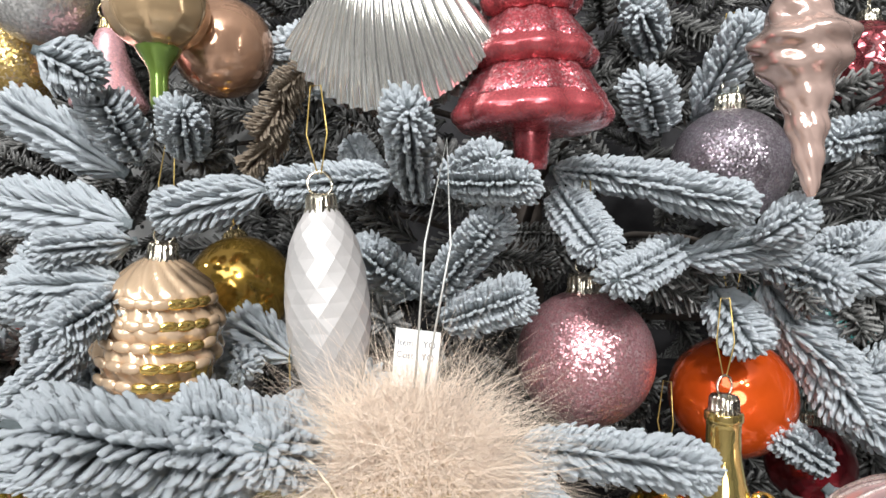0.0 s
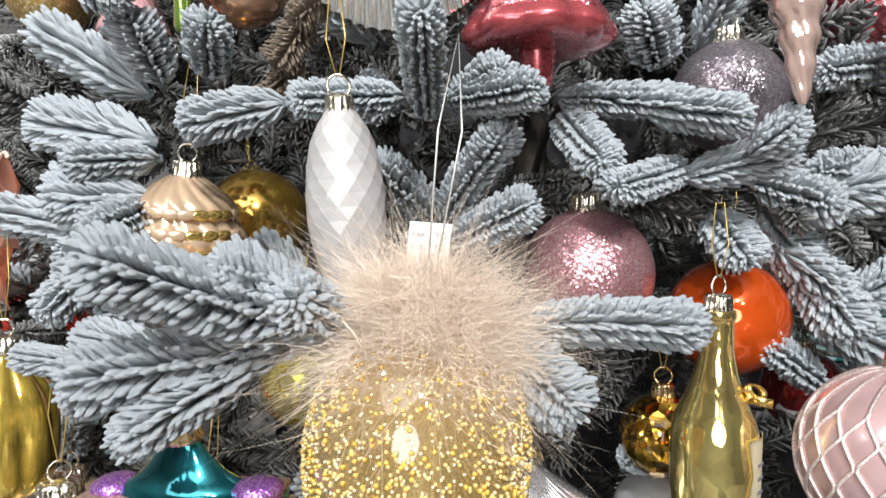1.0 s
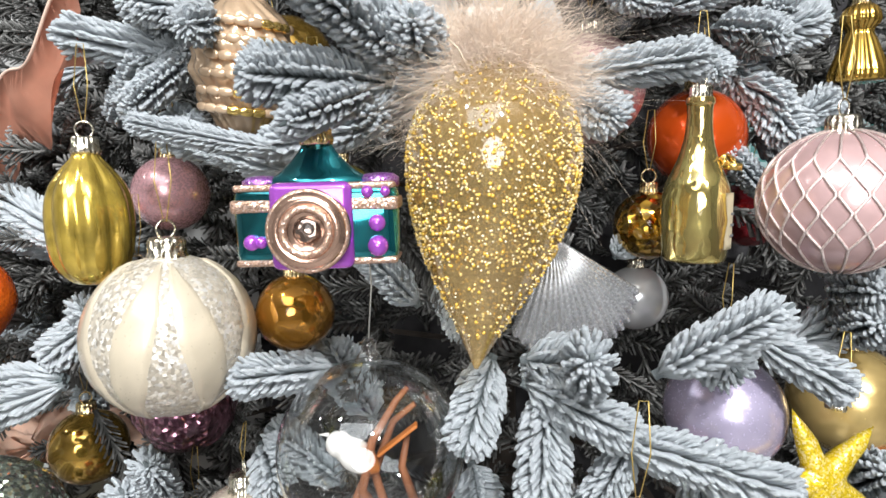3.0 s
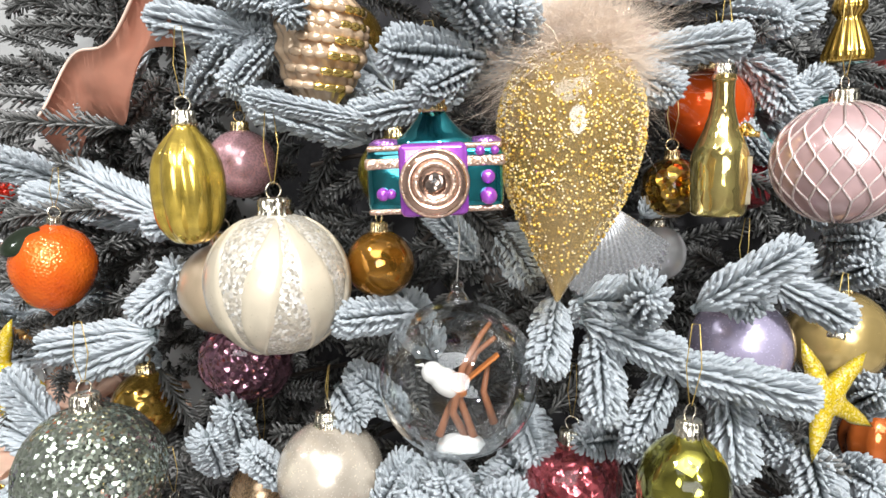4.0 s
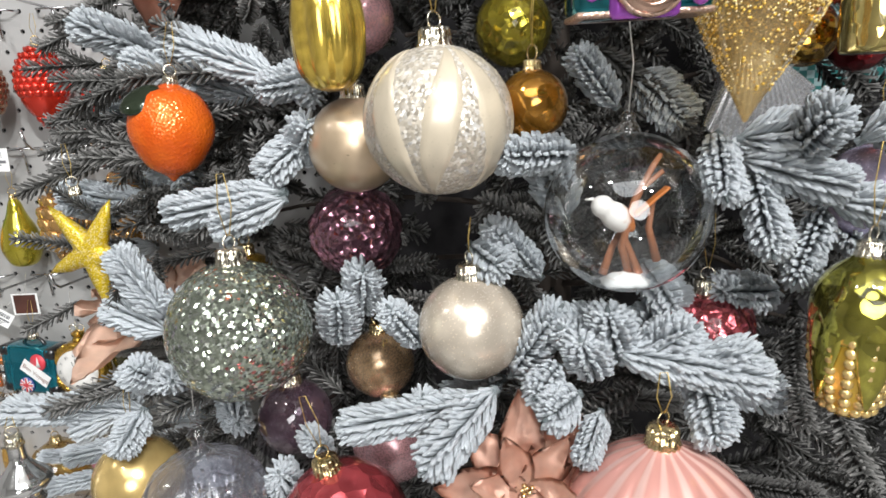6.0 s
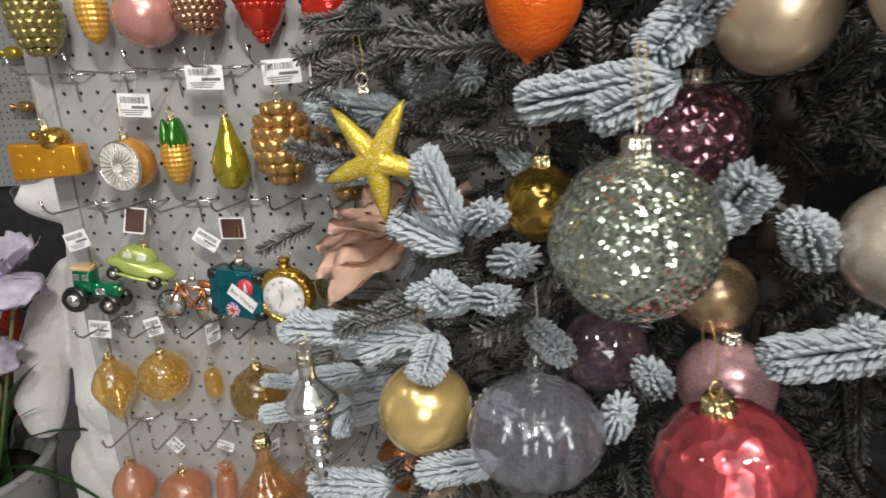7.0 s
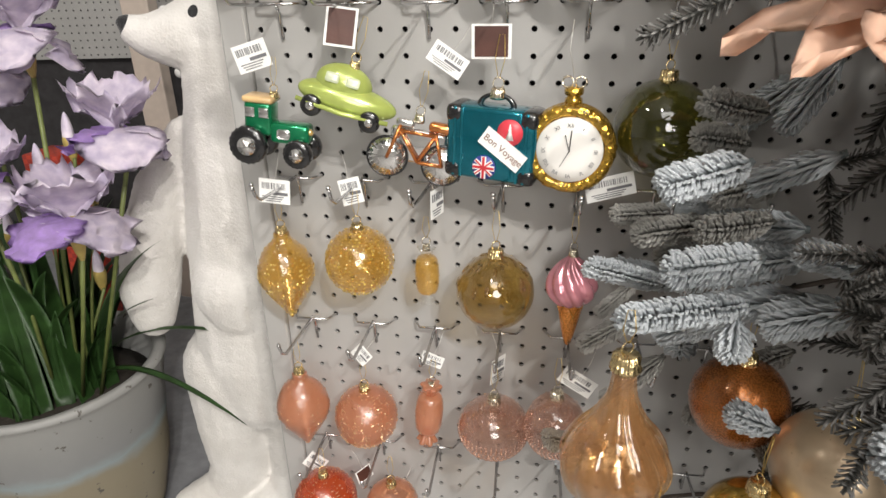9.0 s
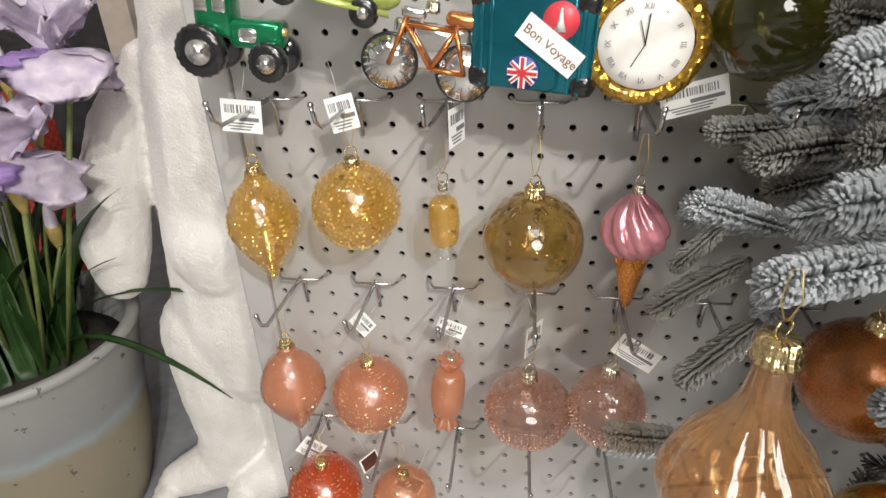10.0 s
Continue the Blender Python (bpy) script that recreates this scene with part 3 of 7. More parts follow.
twig((0.968, -0.528, 1.452), (1.027, -0.556, 1.459), 0.023)
twig((0.962, -0.530, 1.446), (0.987, -0.566, 1.430), 0.023)
twig((0.826, -0.512, 1.424), (0.762, -0.540, 1.434), 0.017)
twig((0.852, -0.430, 1.602), (0.832, -0.440, 1.572), 0.024, TAN)
twig((0.842, -0.420, 1.580), (0.818, -0.425, 1.556), 0.022, TAN)
twig((0.866, -0.43, 1.615), (0.846, -0.445, 1.592), 0.022, TAN)
twig((1.161, -0.430, 1.165), (1.161, -0.485, 1.177), 0.032)
twig((1.162, -0.430, 1.148), (1.107, -0.485, 1.128), 0.032)
twig((1.104, -0.430, 1.203), (1.096, -0.485, 1.192), 0.032)
twig((1.024, -0.430, 1.192), (0.953, -0.485, 1.208), 0.032)
twig((0.940, -0.430, 1.125), (1.011, -0.485, 1.136), 0.032)
twig((1.145, -0.430, 1.336), (1.147, -0.485, 1.346), 0.032)
twig((1.151, -0.430, 1.310), (1.148, -0.485, 1.327), 0.032)
twig((1.167, -0.430, 1.210), (1.155, -0.485, 1.247), 0.032)
twig((1.052, -0.430, 1.252), (1.060, -0.485, 1.230), 0.032)
twig((1.135, -0.430, 1.134), (1.065, -0.485, 1.139), 0.032)
twig((0.949, -0.430, 1.190), (0.887, -0.485, 1.177), 0.032)
twig((0.922, -0.430, 1.220), (0.932, -0.485, 1.197), 0.032)
twig((0.986, -0.430, 1.329), (0.960, -0.485, 1.292), 0.032)
twig((0.816, -0.430, 1.131), (0.766, -0.485, 1.136), 0.032)
twig((0.854, -0.430, 1.149), (0.828, -0.485, 1.128), 0.032)
twig((0.385, -0.200, 1.033), (0.320, -0.240, 1.025), 0.027)
# flank tips out of the spot light take the darkened flock
twig((0.427, -0.140, 0.969), (0.360, -0.180, 0.971), 0.028, SHADED_TIPS)
twig((0.388, -0.120, 0.956), (0.317, -0.160, 0.962), 0.027, SHADED_TIPS)
twig((0.364, -0.090, 0.955), (0.303, -0.120, 0.961), 0.024, SHADED_TIPS)
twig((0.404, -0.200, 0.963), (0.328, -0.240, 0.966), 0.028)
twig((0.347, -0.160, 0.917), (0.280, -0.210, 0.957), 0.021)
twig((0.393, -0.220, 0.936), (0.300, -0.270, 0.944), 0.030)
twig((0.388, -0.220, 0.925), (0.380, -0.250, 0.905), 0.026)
twig((0.360, -0.080, 0.853), (0.284, -0.110, 0.823), 0.024, SHADED_TIPS)
twig((0.369, -0.100, 0.813), (0.312, -0.130, 0.770), 0.026, SHADED_TIPS)
twig((0.320, -0.140, 0.729), (0.259, -0.190, 0.769), 0.024, SHADED_TIPS)
twig((0.413, -0.120, 1.049), (0.355, -0.160, 1.064), 0.028, SHADED_TIPS)
twig((0.436, -0.140, 0.780), (0.463, -0.180, 0.751), 0.026, SHADED_TIPS)
twig((0.389, -0.100, 0.927), (0.344, -0.120, 0.923), 0.024, SHADED_TIPS)
twig((0.439, -0.100, 0.986), (0.375, -0.140, 0.989), 0.027, SHADED_TIPS)
twig((0.427, -0.080, 0.793), (0.398, -0.100, 0.734), 0.026, SHADED_TIPS)
twig((0.341, -0.070, 0.877), (0.303, -0.090, 0.844), 0.022, SHADED_TIPS)
twig((0.481, -0.100, 0.829), (0.419, -0.130, 0.818), 0.026, SHADED_TIPS)
twig((0.416, -0.080, 1.015), (0.362, -0.110, 1.031), 0.028, SHADED_TIPS)


# ---- ornaments on the tree ----


def cap_parts(root, z, r=0.008, gold=False, thread=0.05, tilt=0.0):
    """Crimped metal cap with a wire loop and a looped thread."""
    mt = M_CAP if gold else M_CAPS
    part("cap", revolve([(r * 1.12, z - 0.003), (r * 1.22, z - 0.001), (r * 1.08, z + 0.001), (r * 1.05, z + r * 0.85), (r * 0.92, z + r * 1.05), (0.001, z + r * 1.1)], 64, 16, 0.12), mt, root, "crimped metal cap")
    top_z = z + r * 1.1
    part("loop", ring_tube(0.0045, 0.0006, 16, 5, m=shift(0, 0, top_z + 0.0035) @ pose(0, 0, 0, 90, 0, 30)), mt, root, "wire loop")
    if thread:
        w = 0.004
        pts = [(-0.0006, 0, top_z + 0.007), (-w, 0, top_z + thread * 0.55), (-w * 0.5, 0.002, top_z + thread), (w * 0.5, 0.002, top_z + thread), (w, 0, top_z + thread * 0.55), (0.0006, 0, top_z + 0.007)]
        part("thread", tube(pts, 0.0003, 5), M_THREAD, root, "gold thread")


def ball(name, loc, r, material, label, gold=False, squash=1.0, ribs=0, depth=0.0, cap=True, rough=0.0, tilt=(0, 0), thread=0.045, seg=48, capr=None):
    root = thing(name, pose(*loc, tilt[0], tilt[1], (loc[0] * 9000) % 360), label, "ornament", "ornaments on the tree")
    bm = revolve(ball_profile(r, squash), seg, ribs, depth)
    if rough:
        bumpy(bm, rough, 90 if r < 0.05 else 60, loc[0] * 10)
    part("body", bm, material, root)
    root["keep"] = r
    if cap:
        cap_parts(root, r * squash * 0.985, capr or min(0.0085, r * 0.24), gold, thread)
    return root


G_GREY = glitter("grey_glitter", (0.36, 0.30, 0.34), 1100)
G_PINK = glitter("pink_glitter", (0.62, 0.30, 0.32), 1200)
G_SILVER = glitter("silver_sequins", (0.56, 0.62, 0.50), 520, 1.1, 0.12, 0.92, 0.6)
L_ORANGE = lacquer("orange_lacquer", (0.75, 0.10, 0.01), 0.06, 0.55)
L_GOLD = lacquer("gold_lacquer", (0.62, 0.38, 0.07), 0.12, 0.9, vary=0.3)
L_FOILGOLD = lacquer("crumpled_gold_foil", (0.62, 0.36, 0.05), 0.1, 1.0, 0.9, 40)
L_RED = lacquer("dark_red_lacquer", (0.30, 0.02, 0.03), 0.12, 0.7, 0.7, 30)
L_REDFOIL = lacquer("red_foil", (0.56, 0.12, 0.14), 0.12, 0.85, 0.9, 45)
L_LILAC = lacquer("lilac_pearl", (0.52, 0.46, 0.62), 0.22, 0.45)
L_PEARL = lacquer("cream_pearl", (0.60, 0.52, 0.42), 0.22, 0.45, scale=30, vary=0.22)
L_BEIGE = lacquer("beige_satin", (0.52, 0.40, 0.27), 0.32, 0.6)
L_PURPLE = lacquer("mauve_foil", (0.50, 0.24, 0.32), 0.12, 0.9, 1.0, 45)
L_BROWN = lacquer("bronze_satin", (0.45, 0.30, 0.17), 0.25, 0.7)
L_AMBER = lacquer("amber_lacquer", (0.55, 0.25, 0.03), 0.1, 0.8, 0.3)
L_PINKSAT = lacquer("pink_satin", (0.60, 0.34, 0.36), 0.25, 0.4)
L_YELLOW = lacquer("yellow_gold", (0.55, 0.45, 0.05), 0.12, 0.8, 0.5, 40)
L_PALEGOLD = lacquer("pale_gold", (0.72, 0.52, 0.20), 0.2, 0.65, scale=35, vary=0.2)
M_CREAM = lacquer("cream_lacquer", (0.52, 0.45, 0.34), 0.30, 0.1)

ball("glitter_bauble", (1.078, -0.372, 1.559), 0.0315, G_GREY, "mauve grey glitter bauble on the flocked tree")
ball("glitter_bauble", (0.997, -0.425, 1.462), 0.0335, G_PINK, "pink glitter bauble below the red tree ornament")
ball("shiny_bauble", (1.077, -0.381, 1.434), 0.0328, L_ORANGE, "shiny orange glass bauble behind a gold bottle", True)
ball("red_bauble", (1.140, -0.320, 1.378), 0.026, L_RED, "dark red crinkled glass bauble")
ball("gold_bauble", (0.794, -0.383, 1.491), 0.032, L_GOLD, "shiny gold bauble deep in the branches", True, tilt=(0, -35))
ball("gold_bauble", (1.036, -0.419, 1.377), 0.022, L_FOILGOLD, "small crumpled gold bauble", True)
ball("lilac_bauble", (1.072, -0.459, 1.269), 0.0345, L_LILAC, "pale lilac pearl bauble")
ball("pearl_bauble", (0.790, -0.486, 1.195), 0.0355, L_PEARL, "cream pearl glass bauble", thread=0.03)
ball("beige_bauble", (0.719, -0.460, 1.317), 0.0315, L_BEIGE, "satin beige bauble behind the cream one")
ball("mauve_bauble", (0.703, -0.377, 1.243), 0.038, L_PURPLE, "mauve crumpled foil bauble", rough=0.003)
ball("bronze_bauble", (0.718, -0.402, 1.136), 0.028, L_BROWN, "small bronze satin bauble", True)
ball("red_bauble", (0.954, -0.470, 1.179), 0.034, L_REDFOIL, "red crumpled foil bauble", squash=0.85, rough=0.003)
ball("amber_bauble", (0.830, -0.503, 1.338), 0.0208, L_AMBER, "amber glass bauble behind the cream one", True)
ball("yellow_bauble", (0.832, -0.400, 1.392), 0.028, L_YELLOW, "yellow gold bauble behind the camera", True)
ball("pink_bauble", (0.722, -0.419, 1.401), 0.025, L_PINKSAT, "pink satin bauble behind the gold squash", True)
ball("gold_bauble", (1.168, -0.413, 1.261), 0.036, L_PALEGOLD, "gold glitter bauble near a yellow star", True)
ball("gold_bauble", (0.600, -0.345, 1.190), 0.031, L_GOLD, "gold satin bauble behind the silver one", True)
ball("gold_bauble", (0.509, -0.409, 1.044), 0.0365, L_PALEGOLD, "pale gold glass bauble under a branch", True)
ball("pink_bauble", (0.726, -0.419, 1.075), 0.0335, L_PINKSAT, "dusty pink bauble above a red one")
ball("silver_bauble", (0.643, -0.507, 1.208), 0.0445, G_SILVER, "large bauble covered in silver sequins", rough=0.0012, seg=64)


def hung(name, loc, label, keep, rot=(0, 0, 0), category="ornament", group="ornaments on the tree"):
    root = thing(name, pose(*loc, *rot), label, category, group)
    root["keep"] = keep
    return root


def dots(points, r, seg=5, bm=None):
    """Small beads: squat round drops at the given places."""
    bm = bm or bmesh.new()
    for p in points:
        p = Vector(p)
        revolve([(r * 0.6, -r * 0.75), (r, 0), (r * 0.6, r * 0.75)], seg, bm=bm, m=Matrix.Translation(p))
    return bm


def sphere(r, seg=20, n=12, m=None, squash=1.0):
    return revolve(ball_profile(r, squash, n), seg, m=m)


# toy camera of blown glass
L_TEAL = lacquer("teal_mirror_glass", (0.03, 0.26, 0.30), 0.08, 0.9, vary=0.5, scale=40)
L_VIOLET = lacquer("violet_lacquer", (0.42, 0.10, 0.58), 0.15, 0.55)
L_COPPER = lacquer("copper_glass", (0.62, 0.40, 0.30), 0.12, 0.9)
G_COPPER = glitter("copper_glitter", (0.66, 0.42, 0.30), 1500)
G_VIOLET = glitter("violet_glitter", (0.36, 0.12, 0.50), 1500)
cam_toy = hung("camera_ornament", (0.866, -0.581, 1.391), "glass toy camera in teal and violet with a copper lens", 0.036, (0, -1, 3))
cam_toy.scale = (0.93, 0.86, 0.93)
part("body", block(0.068, 0.026, 0.034, 0.0055, seg=3), L_TEAL, cam_toy)
part("prism", revolve(smooth_profile([(0.0235, 0.0145), (0.0215, 0.0185), (0.0155, 0.0225), (0.0105, 0.0275), (0.0068, 0.0325), (0.0062, 0.036)], 24), 36, m=Matrix.Diagonal((1, 0.52, 1, 1))), L_TEAL, cam_toy, "teal glass shoulders rising to the cap")
part("band", block(0.0692, 0.0272, 0.0055, 0.0012, m=shift(0, 0, 0.008)), G_COPPER, cam_toy, "copper glitter band")
part("top_band", block(0.0665, 0.0262, 0.003, 0.0012, m=shift(0, 0, 0.0155)), G_COPPER, cam_toy, "copper glitter edge")
part("foot_band", block(0.067, 0.0262, 0.003, 0.0012, m=shift(0, 0, -0.0155)), G_COPPER, cam_toy, "copper glitter edge")
part("front_plate", block(0.034, 0.008, 0.036, 0.0035, m=shift(-0.001, -0.0128, -0.0005), seg=3), L_VIOLET, cam_toy, "violet front plate")
turn_front = pose(0, 0, 0, 90, 0, 0)
lens = part("lens", revolve([(0.0165, 0.015), (0.017, 0.019), (0.0155, 0.024), (0.0125, 0.0265), (0.0105, 0.0255), (0.0095, 0.0235), (0.001, 0.0235)], 36, m=shift(-0.001, 0, -0.002) @ turn_front), L_COPPER, cam_toy, "copper mirror lens")
part("lens_ring", ring_tube(0.0092, 0.0016, 32, 8, m=shift(-0.001, -0.0255, -0.002) @ turn_front), G_COPPER, lens, "pink glitter ring")
part("lens_rim", ring_tube(0.0158, 0.0012, 36, 8, m=shift(-0.001, -0.0225, -0.002) @ turn_front), G_COPPER, lens, "copper glitter rim")
part("lens_glass", sphere(0.0058, m=shift(-0.001, -0.0235, -0.002) @ turn_front, squash=0.5), lacquer("smoky_lens", (0.32, 0.24, 0.20), 0.08, 0.9, 0.6, 60), lens)
for bx, bz, br in ((-0.0262, -0.0068, 0.0034), (-0.0222, -0.0068, 0.0026), (0.0222, 0.0128, 0.0026), (0.0295, 0.0128, 0.0022), (0.0258, 0.0, 0.0036), (0.0258, -0.0095, 0.0044)):
    part("button", sphere(br, 14, 8, m=shift(bx, -0.0135, bz)), L_VIOLET, cam_toy, "violet bead button")
for bx in (-0.024, 0.026):
    part("dial", revolve([(0.0085, 0.015), (0.0085, 0.0185), (0.006, 0.0202), (0.001, 0.0207)], 20, m=shift(bx, 0, 0)), G_VIOLET, cam_toy, "violet glitter dial")
cap_parts(cam_toy, 0.036, 0.0062, True, 0.035)

# large gold drop with beads and a feather tuft
GLASS_GOLD = clear_glass("gold_tinted_glass", (0.93, 0.83, 0.58), 1.0, 0.03, 0.1, 0.36, (0.72, 0.52, 0.20))
drop = hung("drop_ornament", (0.934, -0.557, 1.402), "gold glass drop covered in beads under a beige feather tuft", 0.04, (-4, 5, 0))
prof = smooth_profile([(0.0008, -0.077), (0.0065, -0.066), (0.0165, -0.048), (0.029, -0.024), (0.0365, 0.004), (0.0355, 0.026), (0.027, 0.045), (0.014, 0.057), (0.006, 0.062)], 40)
part("body", revolve(prof, 48), GLASS_GOLD, drop)
bead_rng = random.Random(3)


def drop_radius(z):
    for (r0, z0), (r1, z1) in zip(prof, prof[1:]):
        if z0 <= z <= z1:
            return r0 + (r1 - r0) * (z - z0) / (z1 - z0)
    return 0.01


for tone, count, br in (((0.80, 0.60, 0.22), 2100, 0.00072), ((0.74, 0.48, 0.08), 800, 0.00092), ((0.84, 0.74, 0.50), 1500, 0.00055)):
    pts = []
    while len(pts) < count:
        z = bead_rng.uniform(-0.062, 0.056)
        rr = drop_radius(z)
        if bead_rng.random() < rr / 0.037 * (1.0 if z > -0.03 else 0.45):
            a = bead_rng.uniform(0, math.tau)
            pts.append(((rr + br * 0.3) * math.cos(a), (rr + br * 0.3) * math.sin(a), z))
    tagged(part("bead_coating", dots(pts, br), lacquer("gold_bead", tone, 0.22, 0.35), drop, "tiny gold beads"), kind="stuff")
M_FEATHER = surface("beige_feather", (0.86, 0.69, 0.56), 0.9, 0, 60, 0.22, 0, sss=0.0)


def tuft(root, z0, count, reach, seed):
    rng = random.Random(seed)
    bm = bmesh.new()
    for i in range(count):
        a = rng.uniform(0, math.tau)
        up = rng.uniform(-0.55, 1.0)
        d = Vector((math.cos(a) * math.sqrt(1 - up * up * 0.8), math.sin(a) * math.sqrt(1 - up * up * 0.8), up)).normalized()
        length = reach * rng.uniform(0.35, 0.9) * (1.45 if rng.random() < 0.03 else 1)
        p = Vector((rng.gauss(0, .011), rng.gauss(0, .011), z0 + rng.gauss(-0.002, 0.009)))
        d = (d + Vector((rng.gauss(0, .45), rng.gauss(0, .45), rng.gauss(0, .45))) + (p - Vector((0, 0, z0))) * 18).normalized()
        curl = Vector((rng.uniform(-1, 1), rng.uniform(-1, 1), rng.uniform(-1.0, 0.6))) * length * 0.75
        side = d.orthogonal().normalized()
        side = (Matrix.Rotation(rng.uniform(0, 6.28), 3, d) @ side) * 0.00008
        prev = None
        for k in range(5):
            u = k / 4
            c = p + d * length * u + curl * u * u
            w = side * (1.1 - u)
            w2 = d.cross(side).normalized() * 0.00008 * (1.1 - u)
            row = [bm.verts.new(c + w), bm.verts.new(c - w * 0.5 + w2), bm.verts.new(c - w * 0.5 - w2)]
            if prev:
                for q in range(3):
                    bm.faces.new((prev[q], prev[(q + 1) % 3], row[(q + 1) % 3], row[q]))
            prev = row
    return tagged(part("feather_tuft", bm, M_FEATHER, root, "fluffy beige marabou feathers"), kind="stuff")


tuft(drop, 0.051, 22000, 0.034, 5)
part("quill", tube([(-0.012, -0.026, 0.044), (-0.017, -0.028, 0.052), (-0.023, -0.027, 0.057), (-0.029, -0.025, 0.059)], 0.0005, 5, taper=0.5), surface("pale_quill", (0.72, 0.60, 0.45), 0.6), drop, "pale bare quill")
part("thread", tube([(-0.002, 0, 0.075), (-0.004, 0.006, 0.12), (-0.001, 0.012, 0.155), (0.004, 0.008, 0.12), (0.001, 0, 0.075)], 0.0004, 5), M_THREADS, drop, "silver thread")
tag = part("tag", block(0.017, 0.0006, 0.021, m=pose(-0.009, 0.034, 0.0785, 0, 0, -6)), M_PAPER, drop, "white paper price tag", smooth=False)


def words(text, size, m, parent, material, name="lettering"):
    cu = bpy.data.curves.new(name, "FONT")
    cu.body, cu.size, cu.align_x = text, size, "LEFT"
    cu.extrude = 0.00004
    cu.materials.append(material)
    ob = new(name, cu)
    ob.parent, ob.matrix_basis = parent, m
    return ob


for row, word in enumerate(("Item:   YO", "Cost   YO")):
    words(word, 0.0034, pose(-0.0165, 0.0342, 0.0830 - row * 0.0045, 90, 0, -6), tag, M_INK)

# gold squash
sq = hung("squash_ornament", (0.711, -0.490, 1.388), "ribbed yellow gold glass squash on a gold thread", 0.025)
part("body", revolve(smooth_profile([(0.002, -0.037), (0.012, -0.034), (0.0205, -0.022), (0.0228, 0.0), (0.0205, 0.016), (0.014, 0.027), (0.008, 0.034), (0.0062, 0.039)], 30), 64, 8, 0.16, 0.3, 0.6), lacquer("squash_gold", (0.66, 0.47, 0.08), 0.16, 0.75, scale=60, vary=0.35), sq)
cap_parts(sq, 0.039, 0.0066, False, 0.05)

# cream ball with glitter gores
G_FROST = glitter("frosted_glitter", (0.54, 0.48, 0.39), 620, 0.6, 0.35, 0.25, 0.55)
cr = hung("cream_bauble", (0.774, -0.528, 1.332), "large cream bauble with frosted glitter panels", 0.042, (0, 0, 12))
part("body", bumpy(revolve(ball_profile(0.0406), 72), 0.0006, 220), G_FROST, cr)


def gore(r, a0, half, tall, material, parent, label, sway=0.0):
    bm = bmesh.new()
    rows = []
    n = 22
    for i in range(n + 1):
        u = i / n
        phi = math.pi * (0.5 - tall / 2 + tall * u)
        w = half * math.sin(math.pi * u) ** 0.8 + 0.004
        row = []
        for k in range(9):
            a = a0 + sway * (u - 0.5) + w * (k / 4 - 1)
            lift = r + (0.0007 if 0 < k < 8 and 0 < i < n else -0.0004) + 0.0004 * noise.noise(Vector((a * 30, phi * 30, a0)))
            row.append(bm.verts.new((lift * math.sin(phi) * math.cos(a), lift * math.sin(phi) * math.sin(a), -lift * math.cos(phi))))
        rows.append(row)
    for p, q in zip(rows, rows[1:]):
        for k in range(8):
            bm.faces.new((p[k], p[k + 1], q[k + 1], q[k]))
    return part("panel", bm, material, parent, label)


for i in range(8):
    gore(0.0408, math.tau * i / 8 + 3.75, 0.25, 0.78, M_CREAM, cr, "smooth cream petal", 0.55 if i % 2 else -0.55)
cap_parts(cr, 0.0402, 0.0085, False, 0.05)

# shells
PEARLPINK = lacquer("pink_pearl_glass", (0.60, 0.43, 0.28), 0.2, 0.4, scale=30, vary=0.15)
GOLDRIB = lacquer("gold_on_ribs", (0.80, 0.56, 0.16), 0.14, 0.9)


def tiers(knots, turns, amount, z0, z1, n=90):
    """A profile with rounded tiers over a smooth outline."""
    base = smooth_profile(knots, n)
    return [(max(0.0004, r * (1 + amount * math.sin(math.tau * turns * (z - z0) / (z1 - z0)))), z) for r, z in base]


sg = hung("shell_ornament", (0.792, -0.462, 1.474), "pearl glass shell with gold-tipped ridges", 0.032, (6, 8, 0))
part("body", revolve(tiers([(0.002, -0.042), (0.014, -0.034), (0.026, -0.016), (0.030, 0.004), (0.026, 0.022), (0.017, 0.034), (0.0075, 0.040)], 5, 0.05, -0.042, 0.04), 96, 16, 0.10, 2.2, 0.7), PEARLPINK, sg)
for i in range(6):
    for k in range(7):
        u = -0.55 + 0.26 * k
        z = -0.024 + i * 0.0095
        rr = 0.0305 * math.sqrt(max(0.1, 1 - (z / 0.046) ** 2))
        a = -1.57 + u + 0.12 * i
        part("ridge", sphere(0.0034, 10, 6, m=shift(rr * math.cos(a), rr * math.sin(a), z) @ pose(0, 0, 0, 0, 0, math.degrees(a)) @ Matrix.Diagonal((0.5, 1.5, 0.8, 1))), GOLDRIB if 2 < k < 6 else PEARLPINK, sg)
cap_parts(sg, 0.040, 0.0068, False, 0.05)


